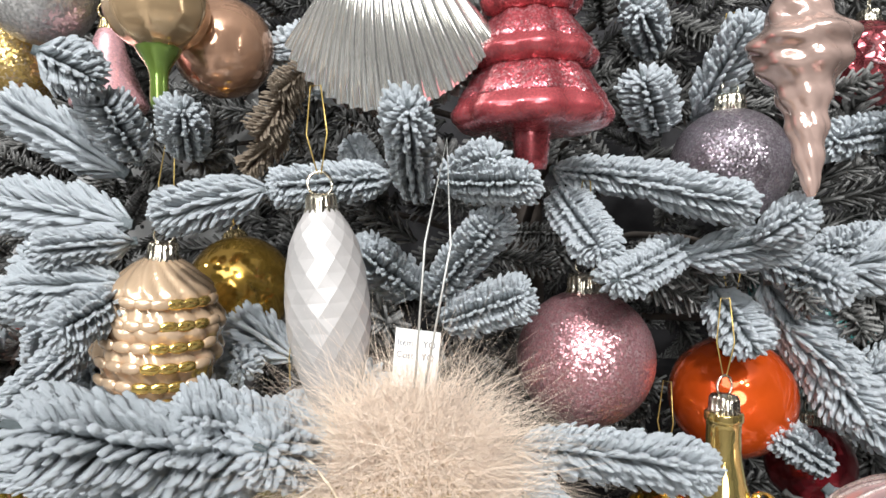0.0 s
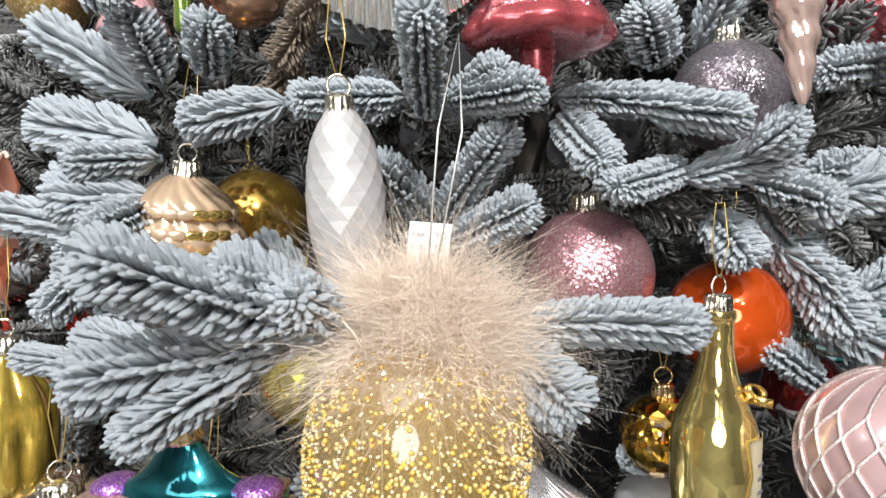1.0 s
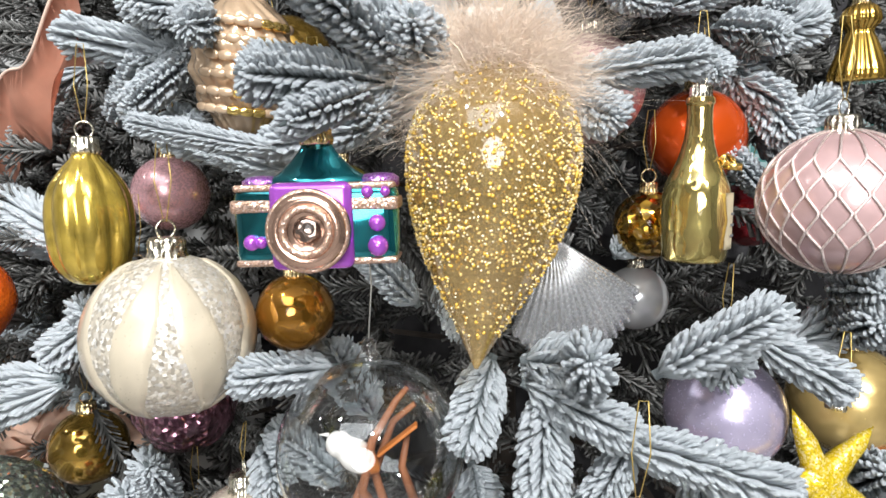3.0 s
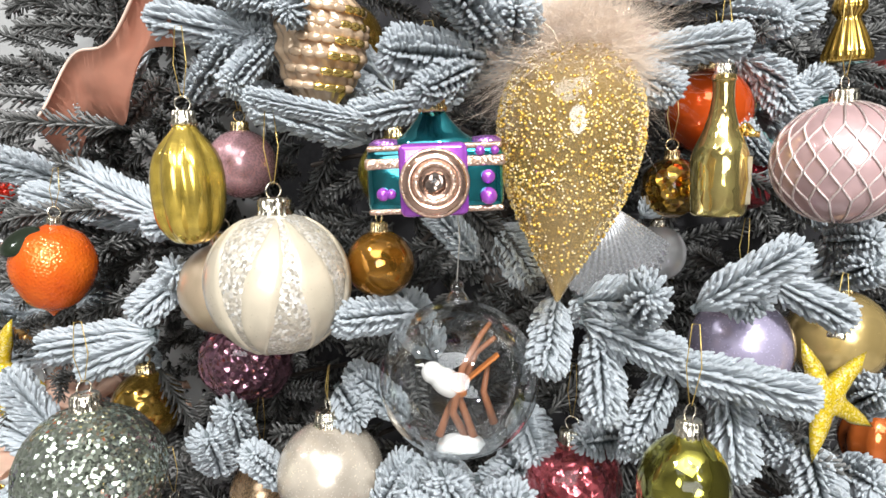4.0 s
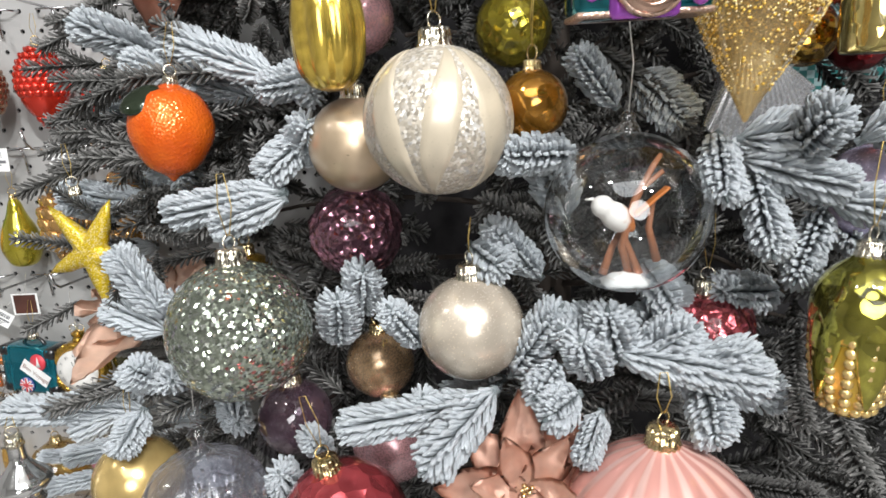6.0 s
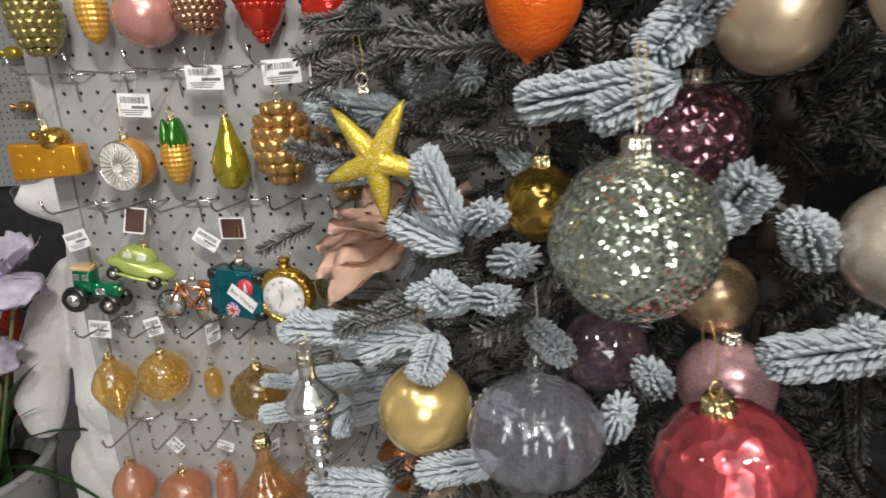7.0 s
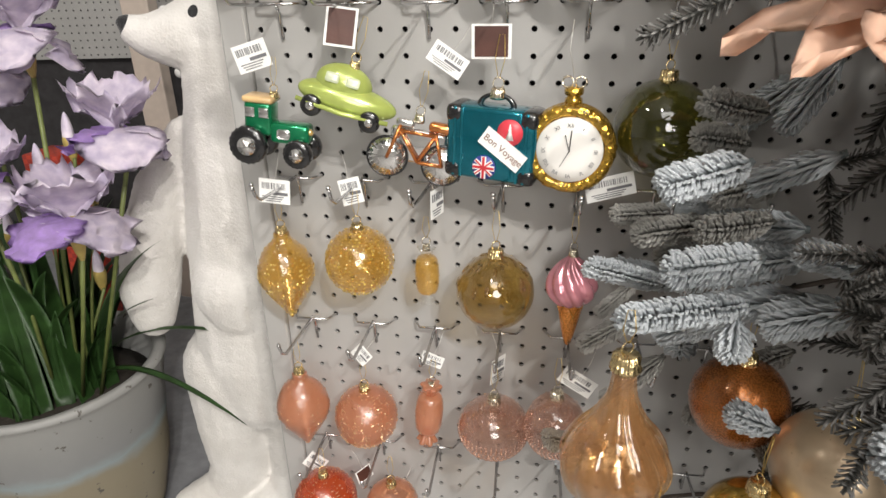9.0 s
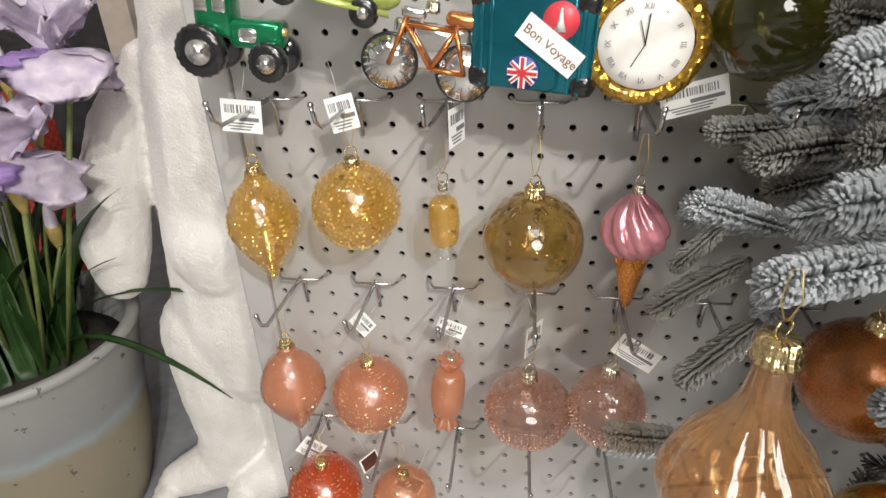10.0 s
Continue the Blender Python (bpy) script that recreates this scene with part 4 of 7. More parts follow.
def scallop(root, size, ribs, material, deep=0.24):
    """A scallop shell hanging from its hinge: two ribbed valves."""
    for side, nm in ((1, "front_valve"), (-1, "back_valve")):
        bm = bmesh.new()
        rows = []
        nr, na = 14, ribs * 6
        for i in range(nr + 1):
            u = i / nr
            row = []
            for k in range(na + 1):
                v = k / na * 2 - 1
                a = v * radians(40)
                rad = size * u * (1 - 0.16 * v * v) * (1 + (0.012 * math.cos(v * ribs * math.pi) if i == nr else 0))
                dome = deep * size * math.sin(math.pi * min(1, u ** 0.75)) ** 0.8 * (1 - v * v) ** 0.5 if u < 1 else 0
                rib = size * 0.05 * abs(math.cos(v * ribs * math.pi / 2)) ** 0.6 * u
                row.append(bm.verts.new((rad * math.sin(a), -side * (dome + rib + 0.0006), size * 0.5 - rad * math.cos(a))))
            rows.append(row)
        for p, q in zip(rows, rows[1:]):
            for k in range(na):
                f = (p[k], p[k + 1], q[k + 1], q[k])
                bm.faces.new(f if side > 0 else f[::-1])
        part(nm, bm, material, root)
    cap_parts(root, size * 0.5, 0.0055, False, 0.04)


PEARLGREY = lacquer("silver_shell_glass", (0.52, 0.52, 0.53), 0.24, 0.7, scale=14, vary=0.2)
WHITESHELL = lacquer("white_shell_glass", (0.70, 0.68, 0.64), 0.14, 0.85, scale=14, vary=0.12)
s1 = hung("shell_ornament", (0.980, -0.462, 1.341), "ribbed silver glass scallop shell", 0.028, (-6, -18, 8))
scallop(s1, 0.073, 17, PEARLGREY)
s2 = hung("shell_ornament", (0.911, -0.465, 1.623), "large ribbed white glass scallop shell", 0.036, (-4, 4, -6))
scallop(s2, 0.092, 19, WHITESHELL)

# faceted pale cone
fc = hung("faceted_ornament", (0.899, -0.519, 1.497), "pale grey pearl faceted glass cone", 0.018, (0, -3, 0))
bm = bmesh.new()
knots = smooth_profile([(0.001, -0.043), (0.008, -0.036), (0.0145, -0.015), (0.0155, 0.005), (0.0125, 0.024), (0.006, 0.036)], 19)
rows = [[bm.verts.new((r * math.cos(math.tau * (k + i % 2 / 2) / 13), r * math.sin(math.tau * (k + i % 2 / 2) / 13), z)) for k in range(13)] for i, (r, z) in enumerate(knots)]
for i, (a, b) in enumerate(zip(rows, rows[1:])):
    for k in range(13):
        n1 = (k + 1) % 13
        if i % 2 == 0:
            bm.faces.new((a[k], a[n1], b[k]))
            bm.faces.new((b[k], a[n1], b[n1]))
        else:
            bm.faces.new((a[k], b[n1], b[k]))
            bm.faces.new((a[k], a[n1], b[n1]))
bmesh.ops.poke(bm, faces=bm.faces[:], offset=0.0008)
part("body", bm, surface("grey_pearl_glass", (0.44, 0.415, 0.40), 0.42, 0.25, 60, 0.12, 0.05), fc, smooth=False)
cap_parts(fc, 0.036, 0.0055, False, 0.04)

# red glass tree with glittered tiers
rt = hung("tree_ornament", (0.972, -0.455, 1.552), "red satin glass fir tree with glittered tiers", 0.04)
RED_SATIN = lacquer("red_satin_glass", (0.42, 0.075, 0.085), 0.25, 0.55)
RED_GLIT = glitter("red_glitter", (0.52, 0.10, 0.12), 1300)
part("trunk", revolve([(0.0065, 0.0), (0.0075, 0.004), (0.0085, 0.014), (0.010, 0.022)], 20), RED_SATIN, rt)
for z, r, h, r2 in ((0.016, 0.0365, 0.030, 0.022), (0.042, 0.030, 0.026, 0.017), (0.066, 0.023, 0.024, 0.012), (0.088, 0.017, 0.024, 0.004)):
    part("tier", revolve(smooth_profile([(r * 0.3, z), (r * 0.82, z + 0.001), (r, z + 0.006), (r * 0.93, z + h * 0.4), (r2 * 1.1, z + h * 0.8), (r2 * 0.9, z + h)], 18), 60, 9, 0.10, 0, 0.8), RED_SATIN, rt)
    tagged(part("glitter", bumpy(revolve(smooth_profile([(r * 0.90, z + h * 0.40), (r * 0.90, z + h * 0.5), (r2 * 1.16, z + h * 0.86), (r2 * 1.0, z + h)], 8), 60, 9, 0.13, 0, 0.8), 0.0012, 300), RED_GLIT, rt, "red glitter snow"))
cap_parts(rt, 0.112, 0.006, True, 0.04)

# long spiral shell
sp = hung("spiral_shell", (1.079, -0.470, 1.580), "long pearl pink glass spiral shell", 0.022, (0, -4, 0))
part("body", revolve(tiers([(0.0015, -0.043), (0.0045, -0.034), (0.0072, -0.018), (0.0105, -0.002), (0.0185, 0.012), (0.0195, 0.018), (0.0115, 0.030), (0.0085, 0.042), (0.004, 0.052)], 8, 0.09, -0.043, 0.052), 64, 7, 0.10, 5.0), lacquer("shell_pink_glass", (0.66, 0.47, 0.40), 0.14, 0.6), sp)
cap_parts(sp, 0.051, 0.005, True, 0.03)

# champagne bottle
bo = hung("bottle_ornament", (1.049, -0.470, 1.405), "gold mirrored glass champagne bottle with a cream label", 0.022, (0, 1, 0))
bo.scale = (0.86, 0.86, 0.98)
part("body", revolve(smooth_profile([(0.012, -0.046), (0.0185, -0.045), (0.0205, -0.038), (0.0215, -0.02), (0.020, -0.004), (0.0125, 0.012), (0.0085, 0.026), (0.0078, 0.040), (0.0088, 0.043), (0.0085, 0.046)], 40), 40), lacquer("bottle_gold", (0.92, 0.68, 0.24), 0.07, 0.92, 0.15, scale=30, vary=0.25), bo)
bm = bmesh.new()
rows = []
for i in range(13):
    v = i / 6 - 1
    row = []
    for k in range(9):
        a = radians(-32 + (k / 4 - 1) * 27 * (1 - 0.30 * (1 - abs(v)) ** 1.5))
        rr = 0.0222 if abs(v) < 1.1 else 0.021
        row.append(bm.verts.new((rr * math.cos(a), rr * math.sin(a), -0.022 + v * 0.0155)))
    rows.append(row)
for p, q in zip(rows, rows[1:]):
    for k in range(8):
        bm.faces.new((p[k], p[k + 1], q[k + 1], q[k]))
bmesh.ops.solidify(bm, geom=bm.faces[:], thickness=-0.0006)
lab = part("label_sticker", bm, surface("cream_label", (0.74, 0.66, 0.48), 0.6, vary=0.06), bo, "cream paper label with grey print")
for zz in (-0.030, -0.024, -0.018):
    part("print", block(0.0005, 0.006, 0.0012, m=pose(0, 0, 0, 0, 0, -34) @ shift(0.0226, 0, zz)), M_INK, lab, smooth=False)
for sgn in (-1, 1):
    part("bow", ring_tube(0.0042, 0.0011, 14, 6, m=pose(0.0135, -0.006, 0.012 + 0.001 * sgn, 70, 20 * sgn, 30) @ Matrix.Diagonal((1.3, 0.6, 2.2, 1)) @ shift(0.004 * sgn, 0, 0)), GOLDRIB, bo, "gold ribbon bow")
part("bow_tail", block(0.011, 0.0007, 0.004, m=pose(0.019, -0.008, 0.008, 0, 6, -20)), GOLDRIB, bo, "gold ribbon end")
cap_parts(bo, 0.046, 0.0066, False, 0.04)

# pink lattice ball
la = hung("lattice_bauble", (1.118, -0.484, 1.393), "pink glass bauble with raised white lattice", 0.041)
part("body", revolve(ball_profile(0.0392, 0.95), 56), lacquer("dusty_pink_glass", (0.60, 0.40, 0.39), 0.2, 0.35), la)
G_LATTICE = glitter("white_glitter_line", (0.80, 0.66, 0.62), 1800, 0.5, 0.4, 0.3)
NL = 18
for s in (-1, 1):
    for k in range(NL):
        pts = []
        for i in range(53):
            u = i / 52
            phi = math.pi * (0.06 + 0.88 * u)
            zig = (u - 0.27) / 0.46 * 2.5
            fold = abs((zig + 0.5) % 1 - 0.5) * 2 if 0 < zig < 2.5 else (0 if zig <= 0 else 1)
            a = math.tau * k / NL + s * math.pi / NL * fold
            r = 0.0396
            pts.append((r * math.sin(phi) * math.cos(a), r * math.sin(phi) * math.sin(a), r * 0.95 * math.cos(phi)))
        part("lattice_line", tube(pts, 0.0007, 5), G_LATTICE, la)
cap_parts(la, 0.0365, 0.008, False, 0.05)

# glass globe with a bird inside
CLEAR = clear_glass("clear_blown_glass", (0.96, 0.97, 0.97), 1.0, 0.015)
gb = hung("globe_ornament", (0.876, -0.539, 1.278), "clear glass globe with a small bird figure and twigs inside", 0.047)
part("globe", revolve(ball_profile(0.0452, 0.98, 32), 64), CLEAR, gb)
part("nub", revolve(smooth_profile([(0.007, 0.0435), (0.0055, 0.047), (0.0035, 0.050), (0.004, 0.053), (0.001, 0.056)], 10), 20), CLEAR, gb, "clear glass nub")
part("thread", tube([(0, 0, 0.055), (0.002, 0, 0.08), (0.0, 0.004, 0.105)], 0.0004, 5), M_THREADS, gb)
bm = revolve(smooth_profile([(0.0005, -0.016), (0.004, -0.013), (0.0085, -0.005), (0.0095, 0.003), (0.0075, 0.010), (0.0078, 0.015), (0.005, 0.020), (0.0006, 0.022)], 20), 18, m=pose(-0.006, -0.004, -0.002, 0, -52, 10) @ Matrix.Diagonal((0.8, 0.8, 0.8, 1)))
revolve([(0.0014, 0), (0.0003, 0.006)], 8, bm=bm, m=pose(-0.0195, -0.0045, 0.009, 0, -88, 8) @ Matrix.Diagonal((0.8, 0.8, 0.8, 1)))
block(0.024, 0.006, 0.0016, 0.0005, m=pose(0.013, -0.002, 0.006, 0, -38, 5), bm=bm)
M_BIRD, nt, p = nodes_of("white_and_rust_paint")
co = object_coords(nt)
sx = nt.nodes.new("ShaderNodeSeparateXYZ")
nt.links.new(co, sx.inputs[0])
nz = node(nt, "ShaderNodeTexNoise", Scale=180.0)
nt.links.new(co, nz.inputs["Vector"])
ad = nt.nodes.new("ShaderNodeMath")
ad.operation = "MULTIPLY_ADD"
ad.inputs[1].default_value = 0.008
nt.links.new(nz.outputs[0], ad.inputs[0])
nt.links.new(sx.outputs[0], ad.inputs[2])
nt.links.new(ramp(nt, ad.outputs[0], (0.0, (0.75, 0.72, 0.68)), (0.004, (0.50, 0.16, 0.03))), p.inputs["Base Color"])
p.inputs["Roughness"].default_value = 0.6
part("bird_figure", bm, M_BIRD, gb, "white and rust painted bird figure")
M_RUST = surface("rust_brown_twig", (0.28, 0.11, 0.05), 0.6)
for i, pts in enumerate((((0.004, 0.004, -0.038), (-0.004, -0.006, -0.018), (0.002, -0.008, 0.008), (0.013, -0.004, 0.026), (0.018, 0.0, 0.031)), ((0.008, 0, -0.036), (0.0, 0.006, -0.014), (0.010, 0.006, 0.012), (0.021, 0.003, 0.022)), ((0.020, 0.006, -0.030), (0.014, 0.004, -0.01), (0.017, 0.006, 0.006)), ((-0.012, 0.003, -0.036), (-0.006, 0.005, -0.02), (0.002, 0.004, -0.006)))):
    part("twig_inside", tube(pts, 0.0026, 7, taper=0.55), M_RUST, gb, "rust brown twig")
tagged(part("snow", bumpy(revolve([(0.001, -0.0435), (0.012, -0.0415), (0.014, -0.040), (0.008, -0.036), (0.001, -0.034)], 24), 0.003, 120), M_PAPER, gb, "white artificial snow"))

# corn cob with green gold husk
co_ = hung("corn_ornament", (0.993, -0.568, 1.216), "green gold glass corn cob with yellow kernels", 0.026, (0, 3, 0))
part("cob", revolve(smooth_profile([(0.002, -0.052), (0.012, -0.046), (0.019, -0.025), (0.0205, 0.0), (0.015, 0.02)], 20), 32), lacquer("corn_yellow", (0.66, 0.42, 0.05), 0.2, 0.5), co_)
for i in range(10):
    for k in range(14):
        z = -0.044 + i * 0.0058
        rr = 0.0203 * math.sqrt(max(0.08, 1 - ((z + 0.004) / 0.050) ** 2))
        a = math.tau * k / 14
        part("kernel", sphere(0.0034, 8, 5, m=shift(rr * math.cos(a), rr * math.sin(a), z)), L_PALEGOLD, co_)
HUSK = lacquer("husk_green_gold", (0.46, 0.42, 0.07), 0.06, 0.95, 0.35, scale=30, vary=0.35)
part("husk", revolve(smooth_profile([(0.0225, -0.006), (0.0245, 0.006), (0.0235, 0.018), (0.017, 0.030), (0.009, 0.037), (0.0062, 0.041)], 20), 48, 5, 0.06), HUSK, co_, "green gold husk")
for a in (190, 262, 345, 60, 125):
    bm = revolve(smooth_profile([(0.0006, -0.040), (0.006, -0.026), (0.0105, -0.008), (0.011, 0.006), (0.006, 0.018)], 16), 14, m=pose(0, 0, 0, 0, 0, a) @ shift(0.0195, 0, 0) @ Matrix.Diagonal((0.35, 1.0, 1.0, 1)))
    part("husk_leaf", bm, HUSK, co_, "pointed husk leaf")
cap_parts(co_, 0.040, 0.0066, False, 0.05)


def starfish(loc, size, rot, label):
    root = hung("star_ornament", loc, label, size * 0.6, rot)
    bm = bmesh.new()
    n = 60
    rings = []
    for lay, h in ((1.0, 0.0), (0.86, 0.62), (0.55, 0.9), (0.2, 1.05)):
        ring = []
        for k in range(n):
            a = math.tau * k / n
            w = abs(((a * 5 / math.tau) % 1) - 0.5) * 2
            r = size * (0.30 + 0.70 * w ** 2.0) * lay
            thick = size * 0.17 * h * (1 - 0.55 * w * lay)
            ring.append((r * math.sin(a + math.pi / 5), thick, r * math.cos(a + math.pi / 5)))
        rings.append(ring)
    for side in (-1, 1):
        vs = [[bm.verts.new((x, side * y, z)) for x, y, z in ring] for ring in rings]
        c = bm.verts.new((0, side * size * 0.18, 0))
        for a, b in zip(vs, vs[1:]):
            for k in range(n):
                f = (a[k], a[(k + 1) % n], b[(k + 1) % n], b[k])
                bm.faces.new(f if side < 0 else f[::-1])
        for k in range(n):
            f = (vs[-1][k], vs[-1][(k + 1) % n], c)
            bm.faces.new(f if side < 0 else f[::-1])
    bmesh.ops.remove_doubles(bm, verts=bm.verts[:], dist=1e-6)
    part("body", bumpy(bm, 0.0012, 160), STAR_MAT, root)
    cap_parts(root, size * 0.97, 0.0045, False, 0.035)
    return root


STAR_MAT = glitter("yellow_star_glitter", (0.78, 0.56, 0.02), 900, 0.3, 0.25, 0.35)
starfish((0.471, -0.352, 1.229), 0.055, (4, -4, -14), "yellow glitter starfish above a peach fabric flower")
starfish((1.112, -0.492, 1.243), 0.043, (-6, 14, 10), "yellow glitter starfish beside the green corn")

# orange fruit
of = hung("orange_ornament", (0.592, -0.444, 1.332), "bright orange dimpled glass fruit with a dark leaf", 0.030, (0, 6, 0))
of.scale = (0.85, 0.85, 0.85)
m_or, nt, p = nodes_of("orange_peel")
co = object_coords(nt)
v = node(nt, "ShaderNodeTexVoronoi", Scale=420.0)
nt.links.new(co, v.inputs["Vector"])
nz = node(nt, "ShaderNodeTexNoise", Scale=40.0)
nt.links.new(co, nz.inputs["Vector"])
nt.links.new(ramp(nt, nz.outputs[0], (0.3, (0.70, 0.10, 0.008)), (0.7, (0.82, 0.16, 0.012))), p.inputs["Base Color"])
bp = node(nt, "ShaderNodeBump", Strength=0.5, Distance=0.001)
nt.links.new(v.outputs["Distance"], bp.inputs["Height"])
nt.links.new(bp.outputs[0], p.inputs["Normal"])
p.inputs["Roughness"].default_value, p.inputs["Metallic"].default_value = 0.2, 0.3
part("body", revolve(smooth_profile([(0.001, -0.042), (0.006, -0.037), (0.020, -0.029), (0.0315, -0.008), (0.0315, 0.010), (0.022, 0.027), (0.008, 0.034), (0.005, 0.037)], 30), 40), m_or, of)
bm = sphere(0.015, 18, 10, m=pose(-0.016, -0.018, 0.022, 38, -34, 20) @ Matrix.Diagonal((1.15, 0.95, 0.25, 1)))
part("leaf", bm, lacquer("black_green_leaf", (0.02, 0.03, 0.015), 0.15, 0.4), of, "dark green leaf")
cap_parts(of, 0.036, 0.0055, False, 0.04)

# iridescent glass pumpkin, silver icicle, red and pink glass
ir = hung("pumpkin_ornament", (0.592, -0.475, 1.069), "clear iridescent ribbed glass pumpkin bauble", 0.046)
part("body", revolve(ball_profile(0.0445, 0.80), 84, 14, 0.10, 0, 0.7), clear_glass("iridescent_glass", (0.86, 0.86, 0.90), 1.0, 0.06, 0.3, 0.12, (0.62, 0.62, 0.70)), ir)
part("neck", revolve(smooth_profile([(0.012, 0.034), (0.006, 0.039), (0.0052, 0.046), (0.0075, 0.050), (0.004, 0.055), (0.0035, 0.064), (0.005, 0.067), (0.001, 0.070)], 20), 20), CLEAR, ir, "clear glass finial")
part("thread", tube([(0, 0, 0.069), (0.001, 0, 0.085), (0, 0.002, 0.10)], 0.0004, 5), M_THREADS, ir)

ic = hung("icicle_ornament", (0.424, -0.424, 1.043), "silver mirrored glass icicle with tiers", 0.024, (0, -2, 0))
SILVER = lacquer("silver_mirror_glass", (0.90, 0.90, 0.89), 0.06, 0.95, vary=0.08)
part("body", revolve(smooth_profile([(0.001, -0.058), (0.0042, -0.054), (0.0030, -0.048), (0.0062, -0.043), (0.0042, -0.037), (0.0082, -0.031), (0.0058, -0.025), (0.0105, -0.018), (0.0075, -0.012), (0.0135, -0.004), (0.012, 0.001), (0.0205, 0.011), (0.0195, 0.017), (0.0125, 0.025), (0.007, 0.033), (0.0062, 0.044), (0.0065, 0.048)], 90), 48, 16, 0.05), SILVER, ic)
cap_parts(ic, 0.048, 0.006, False, 0.015)

rx = ball("red_bauble", (0.700, -0.514, 1.070), 0.043, lacquer("raspberry_glass", (0.46, 0.07, 0.08), 0.18, 0.65, 1.0, 26), "raspberry red bauble with raised leaf relief", True, rough=0.0016, tilt=(0, 12), seg=80)
ball("clear_bauble", (0.644, -0.403, 1.092), 0.031, clear_glass("violet_glass", (0.72, 0.62, 0.70), 1.0, 0.05, 0.5, 0.2, (0.32, 0.20, 0.26)), "clear violet glass bauble")
on = hung("onion_ornament", (0.889, -0.572, 1.105), "large striped pink glass onion bauble", 0.056)
M_STRIPE, nt, p = nodes_of("pink_white_stripes")
co = object_coords(nt)
sx = nt.nodes.new("ShaderNodeSeparateXYZ")
nt.links.new(co, sx.inputs[0])
at2 = nt.nodes.new("ShaderNodeMath")
at2.operation = "ARCTAN2"
nt.links.new(sx.outputs[1], at2.inputs[0])
nt.links.new(sx.outputs[0], at2.inputs[1])
ml = nt.nodes.new("ShaderNodeMath")
ml.operation = "MULTIPLY"
ml.inputs[1].default_value = 16
nt.links.new(at2.outputs[0], ml.inputs[0])
sn = nt.nodes.new("ShaderNodeMath")
sn.operation = "SINE"
nt.links.new(ml.outputs[0], sn.inputs[0])
nt.links.new(ramp(nt, sn.outputs[0], (0.0, (0.68, 0.34, 0.29)), (0.8, (0.80, 0.52, 0.46))), p.inputs["Base Color"])
p.inputs["Roughness"].default_value, p.inputs["Metallic"].default_value = 0.2, 0.4
part("body", revolve(smooth_profile([(0.002, -0.05), (0.03, -0.038), (0.054, -0.008), (0.050, 0.018), (0.030, 0.038), (0.011, 0.048), (0.008, 0.051)], 30), 96, 16, 0.05, 0.3), M_STRIPE, on)
cap_parts(on, 0.051, 0.0085, True, 0.03)

# amber gourd and the baubles low at the side of the tree
go = hung("gourd_ornament", (0.307, -0.283, 0.866), "amber blown glass gourd with a long fluted neck", 0.045)
AMBERGLASS = clear_glass("amber_glass", (0.97, 0.84, 0.66), 1.0, 0.03, 0.4, 0.10, (0.74, 0.40, 0.18))
part("body", revolve(smooth_profile([(0.0017, -0.0627), (0.0172, -0.0589), (0.0344, -0.0427), (0.0387, -0.0228), (0.0310, -0.0038), (0.0181, 0.0133), (0.0103, 0.0304), (0.0077, 0.0475), (0.0073, 0.0532)], 40), 96, 10, 0.12, 0.8, 0.7), AMBERGLASS, go)
part("lining", revolve(smooth_profile([(0.0017, -0.0570), (0.0155, -0.0541), (0.0310, -0.0399), (0.0353, -0.0228), (0.0275, -0.0047), (0.0155, 0.0123), (0.0077, 0.0304), (0.0060, 0.0475)], 30), 60, 10, 0.12, 0.8, 0.7), clear_glass("amber_lustre", (0.98, 0.88, 0.74), 1.0, 0.08, 0.8, 0.08, (0.78, 0.46, 0.24)), go)
cap_parts(go, 0.053, 0.0088, True, 0.03)
ball("bronze_bauble", (0.432, -0.130, 0.790), 0.043, lacquer("burnt_orange_satin", (0.38, 0.13, 0.03), 0.25, 0.6), "burnt orange satin bauble in the shade", True)
ball("beige_bauble", (0.489, -0.200, 0.783), 0.048, L_BEIGE, "large beige brown glass bauble", True)
ball("gold_bauble", (0.429, -0.220, 0.730), 0.040, L_GOLD, "gold bauble low in the tree", True)
ball("glitter_bauble", (0.729, -0.460, 1.646), 0.026, glitter("white_glitter", (0.72, 0.70, 0.68), 900), "white glitter bauble high in the tree")
ball("gold_bauble", (0.699, -0.440, 1.618), 0.022, glitter("gold_glitter", (0.62, 0.42, 0.14), 900), "small gold glitter bauble high in the tree", True)
ball("amber_bauble", (0.811, -0.430, 1.622), 0.026, lacquer("pink_amber_glass", (0.58, 0.34, 0.22), 0.1, 0.7), "pink amber lustre bauble", True)
bn = hung("onion_ornament", (0.800, -0.470, 1.630), "champagne glass onion with a green stem below", 0.024)
part("body", revolve(ball_profile(0.0235, 0.9), 40, 10, 0.05), lacquer("champagne_glass", (0.66, 0.46, 0.26), 0.12, 0.7), bn)
part("stem", revolve(smooth_profile([(0.0022, -0.048), (0.0042, -0.044), (0.0045, -0.03), (0.010, -0.020), (0.011, -0.014)], 20), 20), lacquer("green_stem", (0.20, 0.30, 0.06), 0.15, 0.6), bn, "green stem and collar")
cap_parts(bn, 0.021, 0.006, True, 0.03)
bl = hung("bell_ornament", (0.759, -0.450, 1.608), "pink satin glass bell", 0.02)
part("body", revolve(smooth_profile([(0.017, -0.020), (0.0185, -0.017), (0.014, -0.006), (0.009, 0.008), (0.006, 0.018), (0.003, 0.022)], 24), 32), L_PINKSAT, bl)
cap_parts(bl, 0.022, 0.004, True, 0.03)
